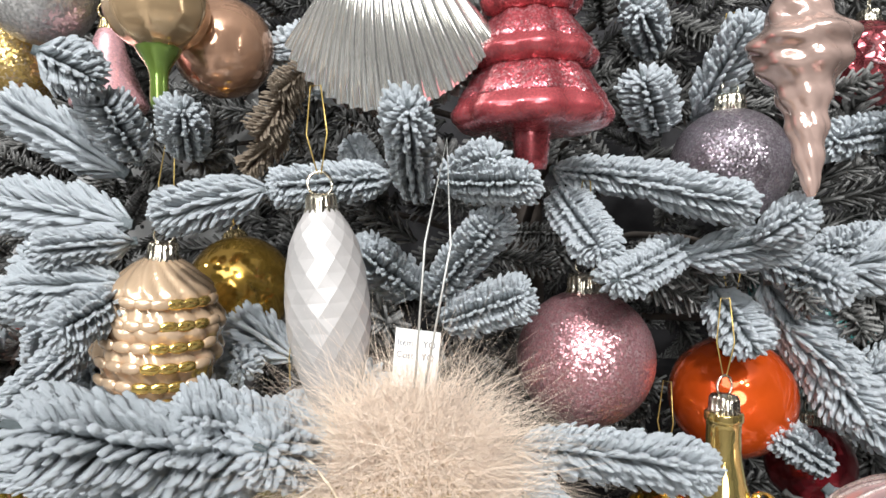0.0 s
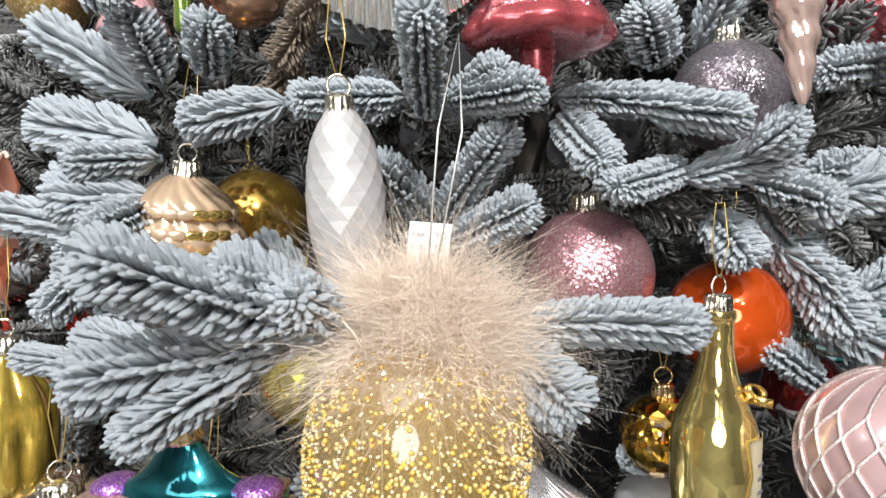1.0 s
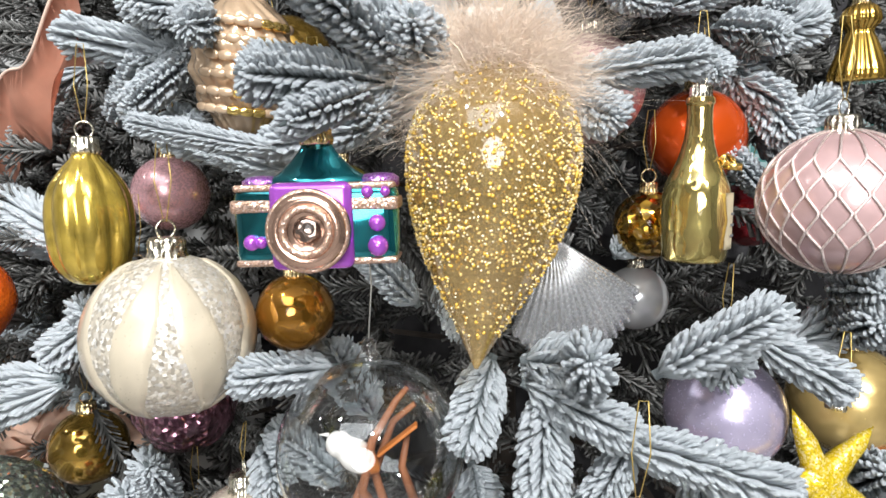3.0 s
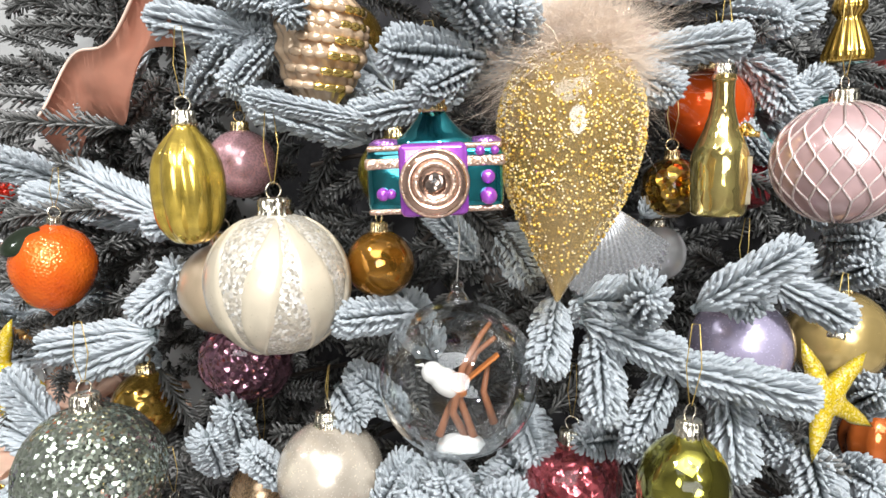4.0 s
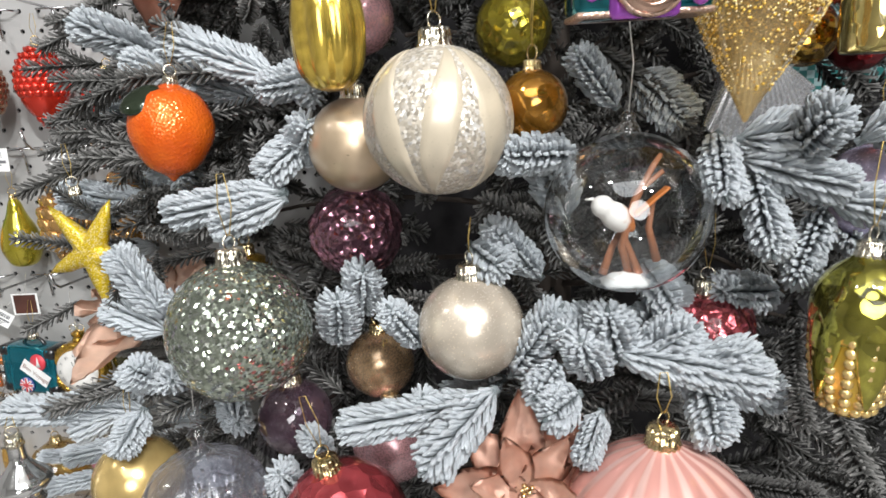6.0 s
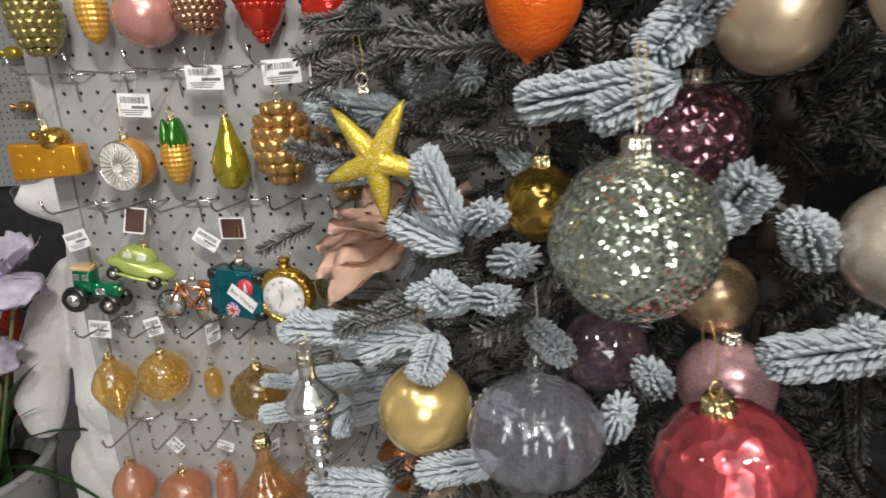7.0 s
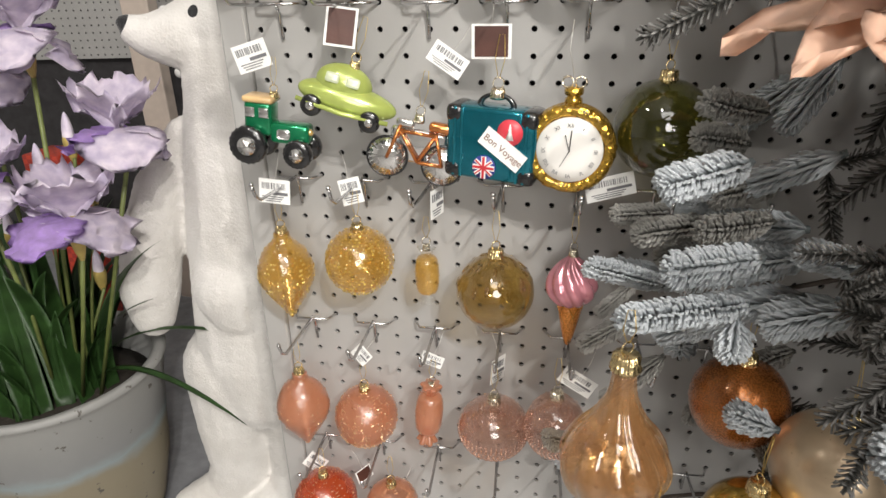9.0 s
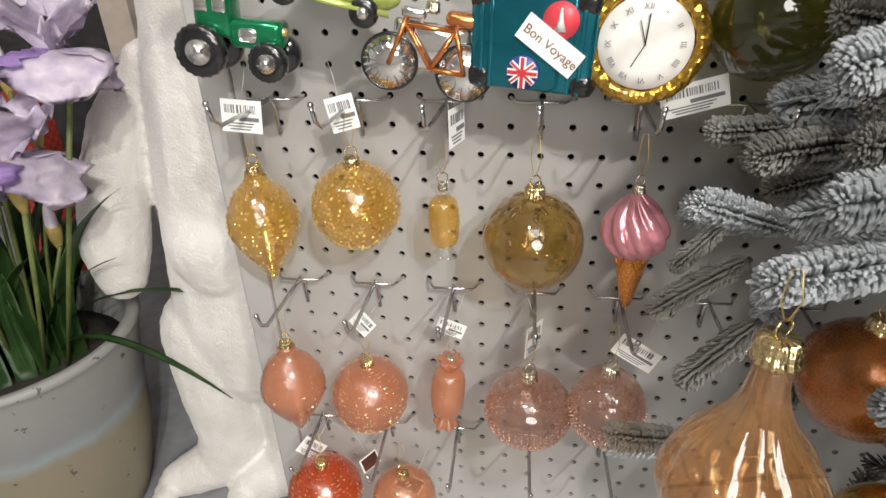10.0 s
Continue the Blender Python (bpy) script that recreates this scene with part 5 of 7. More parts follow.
ball("orange_bauble", (1.215, -0.400, 1.172), 0.030, lacquer("orange_ribbed", (0.66, 0.16, 0.03), 0.12, 0.6), "ribbed orange glass bauble", True, ribs=12, depth=0.08)
gt = hung("tassel_ornament", (1.177, -0.389, 1.494), "gold fluted glass tassel", 0.02)
part("body", revolve(smooth_profile([(0.017, -0.026), (0.0175, -0.02), (0.011, -0.002), (0.008, 0.006), (0.012, 0.012), (0.010, 0.020), (0.004, 0.024)], 24), 72, 18, 0.10), L_GOLD, gt)
cap_parts(gt, 0.023, 0.005, True, 0.03)
ball("white_bauble", (1.035, -0.395, 1.325), 0.022, lacquer("white_satin", (0.66, 0.66, 0.66), 0.2, 0.3), "white satin bauble behind the silver shell")
ball("red_bauble", (1.203, -0.250, 1.640), 0.03, L_REDFOIL, "red crinkled glass bauble at the far side", rough=0.003)


def cloth_petal(length, width, seed, curl, crumple=0.12):
    bm = bmesh.new()
    rows = []
    for i in range(13):
        u = i / 12
        w = width * (math.sin(math.pi * min(1, 0.08 + 0.92 * u)) ** 0.8) * (1 if u < 0.6 else 1 - 0.35 * (u - 0.6) / 0.4) + 0.0006
        row = []
        for k in range(7):
            v = k / 3 - 1
            ripple = 0.10 * width * math.sin(v * 3 + u * 9 + seed) * u + 0.25 * width * abs(v) ** 1.5 + crumple * width * noise.noise(Vector((u * 5, v * 3, seed)))
            row.append(bm.verts.new((w * v, u * length, ripple + curl * length * u * u)))
        rows.append(row)
    for p, q in zip(rows, rows[1:]):
        for k in range(6):
            bm.faces.new((p[k], p[k + 1], q[k + 1], q[k]))
    bmesh.ops.solidify(bm, geom=bm.faces[:], thickness=0.0006)
    return bm


M_PEACH = surface("peach_satin_cloth", (0.86, 0.60, 0.46), 0.45, 0.0, 40, 0.18, 0.2, 1500)
M_COPPERCLOTH = surface("copper_satin_cloth", (0.78, 0.48, 0.36), 0.30, 0.35, 40, 0.2, 0.2, 1500)


def fabric_flower(loc, size, rot, material, label, seed, petals=(7, 5), turns=None):
    root = hung("fabric_flower", loc, label, size * 0.5, rot, "flower")
    for ringno, count in enumerate(petals):
        for k in range(count):
            s = size * (1 - 0.25 * ringno)
            spin = turns[k + 5 * ringno] if turns else 360 / count * k + 20 * ringno
            part("petal", cloth_petal(s * (0.85 + 0.3 * ((k * 7 + seed) % 5) / 5), s * (0.24 if size < 0.1 else 0.31), seed + k + ringno * 10, -0.10 - 0.30 * ((k * 3 + seed) % 4) / 4 + 0.22 * ringno, 0.55 if size < 0.1 else 0.25), material, root, m=pose(0, 0, 0.004 * ringno, 0, 0, spin) @ pose(0, 0, 0, 4 + 20 * ringno, 0, 0))
    part("centre", dots([(0.004 * math.cos(i * 2.4) * (i / 8), 0.004 * math.sin(i * 2.4) * (i / 8), 0.008) for i in range(9)], 0.0018), M_CAP, root, "gold bead centre")
    return root


fabric_flower((0.470, -0.232, 1.136), 0.118, (14, -12, 12), M_PEACH, "peach satin fabric flower at the side of the tree", 3, (5, 5), (58, 96, 132, 250, 292, 20, 76, 115, 236, 312))
fabric_flower((0.815, -0.553, 1.118), 0.055, (70, 0, 0), M_COPPERCLOTH, "copper satin fabric flower low in the tree", 8, (8, 6))
bm = bmesh.new()
rows = []
for i in range(40):
    u = i / 39
    c = Vector((0.70 - 0.16 * u, -0.47 + 0.12 * u, 1.50 - 0.075 * u + 0.010 * math.sin(u * 12)))
    up = Vector((0.25 * math.sin(u * 7), -0.5 + 0.4 * math.sin(u * 5), 1)).normalized() * 0.027
    rows.append([bm.verts.new(c + up * k + Vector((0, 0.010 * math.sin(9 * u + 2 * k), 0))) for k in (-1, -0.33, 0.33, 1)])
for p, q in zip(rows, rows[1:]):
    for k in range(3):
        bm.faces.new((p[k], p[k + 1], q[k + 1], q[k]))
hem = [row[-1].co.copy() for row in rows]
bmesh.ops.solidify(bm, geom=bm.faces[:], thickness=0.0007)
ribbon = tagged(part("ribbon", bm, surface("coral_velvet", (0.70, 0.34, 0.23), 0.6, 0, 30, 0.15, 0.15, 1200)), "coral velvet ribbon winding through the branches", "ribbon")
part("ribbon_edge", tube(hem, 0.0011, 6), surface("pale_coral_hem", (0.86, 0.62, 0.50), 0.5), ribbon, "pale wavy hem")

# ---- hooks, tags and ornaments on the pegboard ----


def hook_things():
    first = thing("peg_hook", Matrix(), "chromed wire peg hook with upturned tip", "hook", "hooks on the pegboard")
    h = PITCH
    part("crossbar", tube([(-h, 0.006, 0), (-h, -0.003, 0), (-h * 0.72, -0.016, 0), (h * 0.72, -0.016, 0), (h, -0.003, 0), (h, 0.006, 0)], 0.0015, 7), M_WIRE, first)
    part("prong", tube([(0, -0.015, 0.0), (0, -0.06, 0.001), (0, -0.098, 0.003), (0, -0.108, 0.010), (0, -0.113, 0.022)], 0.0017, 7), M_WIRE, first)
    part("tip", sphere(0.0024, 10, 6, m=shift(0, -0.113, 0.023)), M_WIRE, first, "bright rounded tip")
    part("leg", tube([(0, -0.013, 0.001), (0, -0.006, -0.010), (0, -0.0035, -0.034)], 0.0017, 7), M_WIRE, first)
    return first


first_hook = hook_things()
spots = [(c, r) for r in (-19, -12, -5, 2, 9, 16) for c in (-1, 2, 5, 8, 11, 14, 17)]
for c, r in spots:
    m = shift(c * PITCH, 0, 1 - r * PITCH) @ pose(0, 0, 0, 0, 0, 3 * math.sin(c * 2.1 + r))
    if (c, r) == spots[0]:
        first_hook.matrix_basis = m
    else:
        copy_thing(first_hook, m)


def price_tag(x, y, z, brown=False, rot=(0, 0, 0), w=0.032, h=0.022):
    root = thing("price_tag", pose(x, y, z, *rot), "dark brown card tag with a white edge" if brown else "white paper price tag with a bar code", "tag", "tags on the pegboard")
    part("card", block(w, 0.0006, h), M_PAPER, root, smooth=False)
    if brown:
        part("print", block(w * 0.84, 0.0004, h * 0.88, m=shift(w * 0.0, -0.0006, 0)), M_BROWNTAG, root, "dark brown printed face", smooth=False)
    else:
        rng = random.Random(int(x * 1e4) + int(z * 1e4))
        bm = bmesh.new()
        px = -w * 0.4
        while px < w * 0.36:
            ww = rng.choice((0.0004, 0.0007, 0.0011))
            block(ww, 0.0003, h * 0.26, m=shift(px, -0.0006, h * 0.22), bm=bm)
            px += ww + rng.choice((0.0005, 0.0008, 0.0014))
        tagged(part("bar_code", bm, M_INK, root, "black bar code", smooth=False), kind="stuff")
        part("print", block(w * 0.5, 0.0003, h * 0.12, m=shift(w * 0.18, -0.0006, -h * 0.08)), M_INK, root, "dark printed bar", smooth=False)
        for k in range(3):
            part("print", block(w * (0.7 - 0.1 * k), 0.0003, h * 0.035, m=shift(-w * 0.05, -0.0006, -h * (0.22 + 0.09 * k))), M_INK, root, "thin printed line", smooth=False)
    part("string", tube([(0, 0.001, h * 0.48), (0.001, 0.006, h * 0.48 + 0.014), (0, 0.012, h * 0.5 + 0.026)], 0.0003, 4), M_THREADS, root)


for a in ((0.053, -0.05, 1.108, True, (-14, 8, 6), 0.030, 0.036), (0.193, -0.05, 1.095, True, (0, 0, 0), 0.036, 0.030), (0.344, -0.05, 1.292, True, (0, 2, -4), 0.042, 0.034),
          (0.082, -0.06, 0.552, True, (-10, 28, 0), 0.030, 0.020), (0.037, -0.05, 0.567, True, (-10, -10, 50), 0.022, 0.018), (-0.037, -0.055, 1.082, False, (0, -16, 0), 0.036, 0.026),
          (0.153, -0.05, 1.079, False, (-10, 34, 0), 0.036, 0.020), (0.307, -0.06, 0.966, False, (0, -14, 6), 0.046, 0.022), (-0.032, -0.055, 0.946, False, (-4, 4, 0), 0.034, 0.026),
          (0.050, -0.05, 0.948, False, (0, -10, 20), 0.022, 0.028), (0.140, -0.05, 0.940, False, (0, 0, 72), 0.026, 0.030), (0.292, -0.065, 0.748, False, (-10, 32, 0), 0.040, 0.020),
          (0.188, -0.055, 1.294, False, (0, 2, 0), 0.050, 0.030), (0.290, -0.055, 1.297, False, (0, -2, 0), 0.050, 0.030), (0.083, -0.05, 1.263, False, (0, 4, 0), 0.045, 0.030),
          (-0.030, -0.045, 0.572, False, (-10, 50, 30), 0.030, 0.020), (0.045, -0.045, 0.745, False, (-14, 60, 30), 0.026, 0.016), (0.130, -0.05, 0.750, False, (0, 20, 0), 0.026, 0.016), (0.205, -0.05, 0.745, False, (0, 6, 60), 0.026, 0.030)):
    price_tag(*a)


def on_board(name, loc, label, rot=(0, 0, 0)):
    return thing(name, pose(*loc, *rot), label, "ornament", "ornaments on the pegboard")


def hang(root, z, r=0.006, gold=True, up=0.04):
    cap_parts(root, z, r, gold, up)


# wedge of cheese with a mouse-like gold hump
ch = on_board("cheese_ornament", (-0.046, -0.058, 1.196), "amber glass wedge of cheese with a gold top", (0, 0, 8))
bm = block(0.092, 0.034, 0.046, 0.005, seg=3)
for v in bm.verts:
    v.co.z *= 1 - 0.12 * (v.co.x / 0.046)
CHEESE = lacquer("amber_cheese_glass", (0.72, 0.33, 0.02), 0.12, 0.55)
part("body", bm, CHEESE, ch)
for x, z, r in ((-0.03, 0.008, 0.0042), (-0.008, 0.002, 0.0055), (0.014, 0.011, 0.004), (-0.018, -0.012, 0.004), (0.022, -0.010, 0.005), (-0.034, -0.011, 0.003), (0.004, -0.015, 0.0032)):
    part("hole", sphere(r, 12, 7, m=shift(x, -0.0165, z) @ Matrix.Diagonal((1, 0.35, 1, 1))), CHEESE, ch)
part("hump", revolve(ball_profile(0.021, 0.85), 24, m=shift(0.012, 0, 0.026)), L_GOLD, ch, "gold glass hump")
part("ear", sphere(0.007, 12, 8, m=shift(-0.012, -0.004, 0.034)), L_GOLD, ch)
hang(ch, 0.042, 0.0055)

sl = on_board("citrus_ornament", (0.064, -0.056, 1.187), "halved orange glass ornament with a silver cut face", (0, 0, -10))
part("body", revolve(ball_profile(0.036, 0.8), 36, m=shift(-0.005, 0.008, 0) @ turn_front), lacquer("citrus_orange", (0.66, 0.30, 0.06), 0.2, 0.4), sl)
part("cut_face", revolve([(0.033, 0.018), (0.0335, 0.020), (0.031, 0.0215), (0.004, 0.021), (0.001, 0.0205)], 72, 24, 0.02, m=shift(0.004, 0, 0) @ turn_front), lacquer("silver_cut_face", (0.78, 0.74, 0.66), 0.25, 0.3), sl, "round silver cut face")
for k in range(24):
    a = math.tau * k / 24
    part("segment_line", tube([(0.004 + 0.006 * math.cos(a), -0.0222, 0.006 * math.sin(a)), (0.004 + 0.030 * math.cos(a), -0.0222, 0.030 * math.sin(a))], 0.0008, 5), SILVER, sl)
part("rim", ring_tube(0.032, 0.0016, 48, 6, m=shift(0.004, -0.021, 0) @ turn_front), SILVER, sl, "silver rim")
hang(sl, 0.034, 0.005)


def corn_small(loc, leaf_mat, label, flip=1):
    root = on_board("corn_ornament", loc, label)
    part("cob", revolve(tiers([(0.002, -0.045), (0.012, -0.036), (0.019, -0.014), (0.019, 0.008), (0.010, 0.03)], 11, 0.03, -0.045, 0.03), 60, 16, 0.06), lacquer("maize_gold", (0.68, 0.36, 0.06), 0.25, 0.4), root)
    for a in (200, 320, 80):
        part("husk_leaf", revolve(smooth_profile([(0.001, -0.022 * flip), (0.010, -0.004), (0.014, 0.018), (0.008, 0.038), (0.003, 0.045)], 16), 16, m=pose(0, 0, 0, 0, 0, a) @ shift(0.010, 0, 0.0) @ Matrix.Diagonal((0.6, 1, 1, 1))), leaf_mat, root, "glossy green husk")
    hang(root, 0.044, 0.0045, True, 0.035)


LEAF_GLOSS = lacquer("glossy_leaf_green", (0.05, 0.22, 0.03), 0.12, 0.6)
corn_small((0.126, -0.042, 1.199), LEAF_GLOSS, "small glass corn cob in a green husk")
corn_small((0.050, -0.05, 1.385), LEAF_GLOSS, "small pink and green glass cob")
pe = on_board("pear_ornament", (0.204, -0.048, 1.197), "shiny olive gold glass pear")
part("body", revolve(smooth_profile([(0.003, -0.048), (0.016, -0.044), (0.0245, -0.022), (0.021, 0.002), (0.012, 0.024), (0.008, 0.038), (0.004, 0.046)], 30), 36), lacquer("pear_gold", (0.50, 0.42, 0.04), 0.12, 0.75), pe)
hang(pe, 0.046, 0.0045)


def cluster(loc, rx, rz, size, material, label, name="cone_ornament", rows=9, point=0.0):
    """Overlapping rounded scales, row by row."""
    root = on_board(name, loc, label)
    part("core", revolve(ball_profile(rx * 0.85, rz / rx, 16), 20), material, root)
    for i in range(rows):
        u = (i + 0.5) / rows
        z = -rz + 2 * rz * u
        rr = rx * math.sqrt(max(0.03, 1 - (z / rz) ** 2)) * (1 - point * (0.5 - u) * 1.2 if u < 0.5 else 1)
        n = max(4, int(math.tau * rr / (size * 1.75)))
        for k in range(n):
            a = math.tau * (k + (i % 2) / 2) / n
            part("scale", sphere(size, 9, 6, m=shift(rr * 0.86 * math.cos(a), rr * 0.86 * math.sin(a), z) @ pose(0, 0, 0, 0, 25, math.degrees(a)) @ Matrix.Diagonal((0.6, 1.05, 0.9, 1))), material, root)
    hang(root, rz * 0.98, 0.0065, True, 0.035)


NUT = lacquer("golden_brown_glass", (0.52, 0.30, 0.10), 0.16, 0.7)
cluster((0.281, -0.056, 1.208), 0.037, 0.050, 0.0125, NUT, "golden brown glass grape cluster", "grape_ornament", 7)
cluster((0.364, -0.066, 1.203), 0.031, 0.066, 0.0130, NUT, "long golden brown glass pine cone", "cone_ornament", 9, 0.3)
cluster((0.195, -0.058, 1.383), 0.034, 0.038, 0.0065, lacquer("rose_bronze_glass", (0.46, 0.26, 0.16), 0.14, 0.85), "bronze glitter glass cone", "cone_ornament", 10)
cluster((-0.030, -0.05, 1.378), 0.034, 0.048, 0.0085, lacquer("olive_gold_glass", (0.40, 0.33, 0.12), 0.16, 0.8), "olive gold glass grape cluster", "grape_ornament", 9)
cluster((0.268, -0.042, 1.382), 0.034, 0.050, 0.0062, lacquer("strawberry_red", (0.62, 0.04, 0.02), 0.15, 0.6), "dimpled red glass strawberry", "strawberry_ornament", 13, 0.9)


def board_ball(name, loc, r, material, label, squash=1.0, gold=True, ribs=0, depth=0.0):
    root = on_board(name, loc, label)
    part("body", revolve(ball_profile(r, squash), 44, ribs, depth), material, root)
    hang(root, r * squash * 0.985, 0.0075, gold, 0.045)
    return root


board_ball("pink_bauble", (0.120, -0.045, 1.372), 0.040, lacquer("pink_satin_glass", (0.64, 0.30, 0.26), 0.22, 0.4), "pink satin glass bauble")
to = board_ball("tomato_ornament", (0.362, -0.06, 1.366), 0.035, lacquer("tomato_red", (0.60, 0.03, 0.015), 0.08, 0.4), "shiny red glass tomato", 0.9)
for k in range(5):
    part("sepal", cloth_petal(0.018, 0.004, k, 0.2), LEAF_GLOSS, to, m=pose(0, 0, 0.032, 0, 0, 72 * k))

# tractor
tr = on_board("tractor_ornament", (-0.022, -0.058, 1.008), "green glass tractor with black wheels and tan roof", (0, 6, 4))
tr.scale = (0.80, 0.80, 0.80)
GREEN = lacquer("tractor_green", (0.01, 0.24, 0.10), 0.12, 0.6)
BLACK = surface("black_gloss", (0.012, 0.012, 0.013), 0.18, 0, vary=0.2, bump=0, coat=0.8)
part("bonnet", block(0.050, 0.026, 0.026, 0.006, m=shift(0.022, 0, 0.004), seg=3), GREEN, tr)
part("cab", block(0.034, 0.030, 0.040, 0.004, m=shift(-0.016, 0, 0.020), seg=2), GREEN, tr)
part("roof", block(0.038, 0.033, 0.008, 0.003, m=shift(-0.016, 0, 0.043), seg=2), surface("tan_roof", (0.62, 0.42, 0.20), 0.3, coat=0.5), tr, "tan roof")
for x in (-0.025, -0.008):
    part("window", block(0.012, 0.002, 0.012, 0.001, m=shift(x, -0.0155, 0.028)), SILVER, tr, "silvery window")
part("badge", block(0.016, 0.002, 0.012, 0.003, m=shift(0.016, -0.0135, 0.004)), SILVER, tr, "silver side panel")
part("lamp", sphere(0.0042, 10, 6, m=shift(0.047, -0.006, 0.008)), L_PALEGOLD, tr, "gold headlight")
for x, z, r in ((-0.026, -0.012, 0.0245), (0.036, -0.017, 0.0185)):
    w = part("wheel", revolve([(r * 0.55, 0.012), (r * 0.9, 0.013), (r, 0.017), (r, 0.023), (r * 0.9, 0.027), (r * 0.5, 0.026)], 40, 20, 0.05, m=shift(x, 0, z) @ turn_front), BLACK, tr, "black tyre")
    part("hub", revolve([(r * 0.48, 0.024), (r * 0.46, 0.029), (r * 0.25, 0.030), (r * 0.22, 0.032), (0.001, 0.032)], 20, m=shift(x, 0, z) @ turn_front), SILVER, w, "silver hub")
    part("wheel", revolve([(r * 0.9, -0.013), (r, -0.017), (r, -0.023), (r * 0.5, -0.026)], 30, m=shift(x, 0, z) @ turn_front), BLACK, tr, "black tyre")
hang(tr, 0.047, 0.005)

# car
ca = on_board("car_ornament", (0.058, -0.062, 1.044), "lime green glass beetle-shaped car", (0, 17, 6))
LIME = lacquer("lime_green_glass", (0.42, 0.50, 0.13), 0.2, 0.3)
bm = sphere(0.046, 36, 18, m=Matrix.Diagonal((1.05, 0.42, 0.33, 1)))
part("body", bm, LIME, ca)
part("cabin", sphere(0.026, 30, 16, m=shift(-0.006, 0, 0.013) @ Matrix.Diagonal((1.05, 0.62, 0.72, 1))), LIME, ca)
for x in (-0.015, 0.004):
    part("window", block(0.013, 0.003, 0.009, 0.002, m=pose(x, -0.0145, 0.019, -20, 0, 0)), surface("pale_window", (0.55, 0.60, 0.42), 0.2, coat=0.5), ca, "pale side window")
part("sill", tube([(-0.044, -0.017, -0.008), (0, -0.0205, -0.010), (0.044, -0.016, -0.008)], 0.0025, 6), LIME, ca)
for x in (-0.029, 0.027):
    w = part("wheel", revolve([(0.004, 0.012), (0.0095, 0.0125), (0.0105, 0.017), (0.009, 0.0205), (0.004, 0.020)], 28, m=shift(x, 0, -0.011) @ turn_front), BLACK, ca, "black tyre")
    part("hub", revolve([(0.0042, 0.0195), (0.004, 0.0215), (0.001, 0.022)], 14, m=shift(x, 0, -0.011) @ turn_front), SILVER, w, "silver hub")
hang(ca, 0.031, 0.0045)

# bicycle in silver and copper on a clear plate
bi = on_board("bicycle_ornament", (0.122, -0.060, 0.998), "silver and copper glass bicycle", (0, 10, 4))
COP = lacquer("orange_copper_glass", (0.66, 0.24, 0.07), 0.12, 0.8)
part("body", block(0.056, 0.008, 0.034, 0.004, m=shift(0.002, 0.002, 0.002), seg=2), SILVER, bi, "silver glass frame filling")
for x in (-0.026, 0.028):
    w = part("wheel", ring_tube(0.0195, 0.0014, 40, 6, m=shift(x, -0.002, -0.012) @ turn_front), BLACK, bi, "thin black tyre")
    part("disc", revolve([(0.001, -0.0006), (0.0185, -0.0004), (0.0188, 0.0015), (0.006, 0.004), (0.001, 0.004)], 48, 24, 0.04, m=shift(x, -0.002, -0.012) @ turn_front), SILVER, w, "silver spoked disc")
    for k in range(12):
        a = math.tau * k / 12
        part("spoke", tube([(x, -0.0058, -0.012), (x + 0.018 * math.cos(a), -0.0042, -0.012 + 0.018 * math.sin(a))], 0.0005, 4), M_WIRE, w)
for a, b in (((-0.026, -0.012), (-0.016, 0.022)), ((-0.016, 0.016), (0.004, -0.012)), ((0.004, -0.012), (0.018, 0.016)), ((-0.016, 0.016), (0.018, 0.016)), ((0.018, 0.018), (0.028, -0.012)), ((0.004, -0.012), (0.028, -0.012))):
    part("frame_tube", tube([(a[0], -0.006, a[1]), (b[0], -0.006, b[1])], 0.0019, 7), COP, bi, "copper frame tube")
part("saddle", block(0.024, 0.012, 0.010, 0.004, m=shift(0.022, -0.002, 0.024)), COP, bi, "copper saddle")
part("handlebar", block(0.018, 0.012, 0.008, 0.003, m=shift(-0.012, -0.002, 0.024)), SILVER, bi)
hang(bi, 0.028, 0.0045, False)

# suitcase
su = on_board("suitcase_ornament", (0.198, -0.058, 1.006), "teal glass suitcase with travel stickers", (0, 3, -12))
su.scale = (1.14, 1.14, 1.14)
part("body", block(0.076, 0.030, 0.060, 0.005, seg=3), lacquer("suitcase_teal", (0.01, 0.20, 0.27), 0.08, 0.75), su)
for x in (-0.030, -0.024, 0.024, 0.030):
    part("rib", block(0.003, 0.0312, 0.058, 0.001, m=shift(x, 0, 0)), lacquer("suitcase_teal_ridge", (0.015, 0.24, 0.32), 0.08, 0.8), su)
for x in (-0.031, 0.031):
    for z in (-0.023, 0.023):
        part("corner", block(0.016, 0.032, 0.015, 0.005, m=shift(x, 0, z)), BLACK, su, "black corner guard")
part("handle", ring_tube(0.012, 0.0022, 20, 7, m=shift(0.0, 0, 0.029) @ turn_front @ Matrix.Diagonal((1.2, 0.8, 1, 1))), BLACK, su, "black handle")
note = part("note", block(0.040, 0.0010, 0.016, m=pose(0.012, -0.0168, -0.001, 0, 33, 0)), M_PAPER, su, "white slip lettered Bon Voyage", smooth=False)
words("Bon Voyage", 0.0078, pose(0.012, -0.0168, -0.001, 0, 33, 0) @ pose(-0.018, -0.0008, -0.0025, 90, 0, 0), note, surface("brown_ink", (0.22, 0.10, 0.07), 0.6, bump=0))
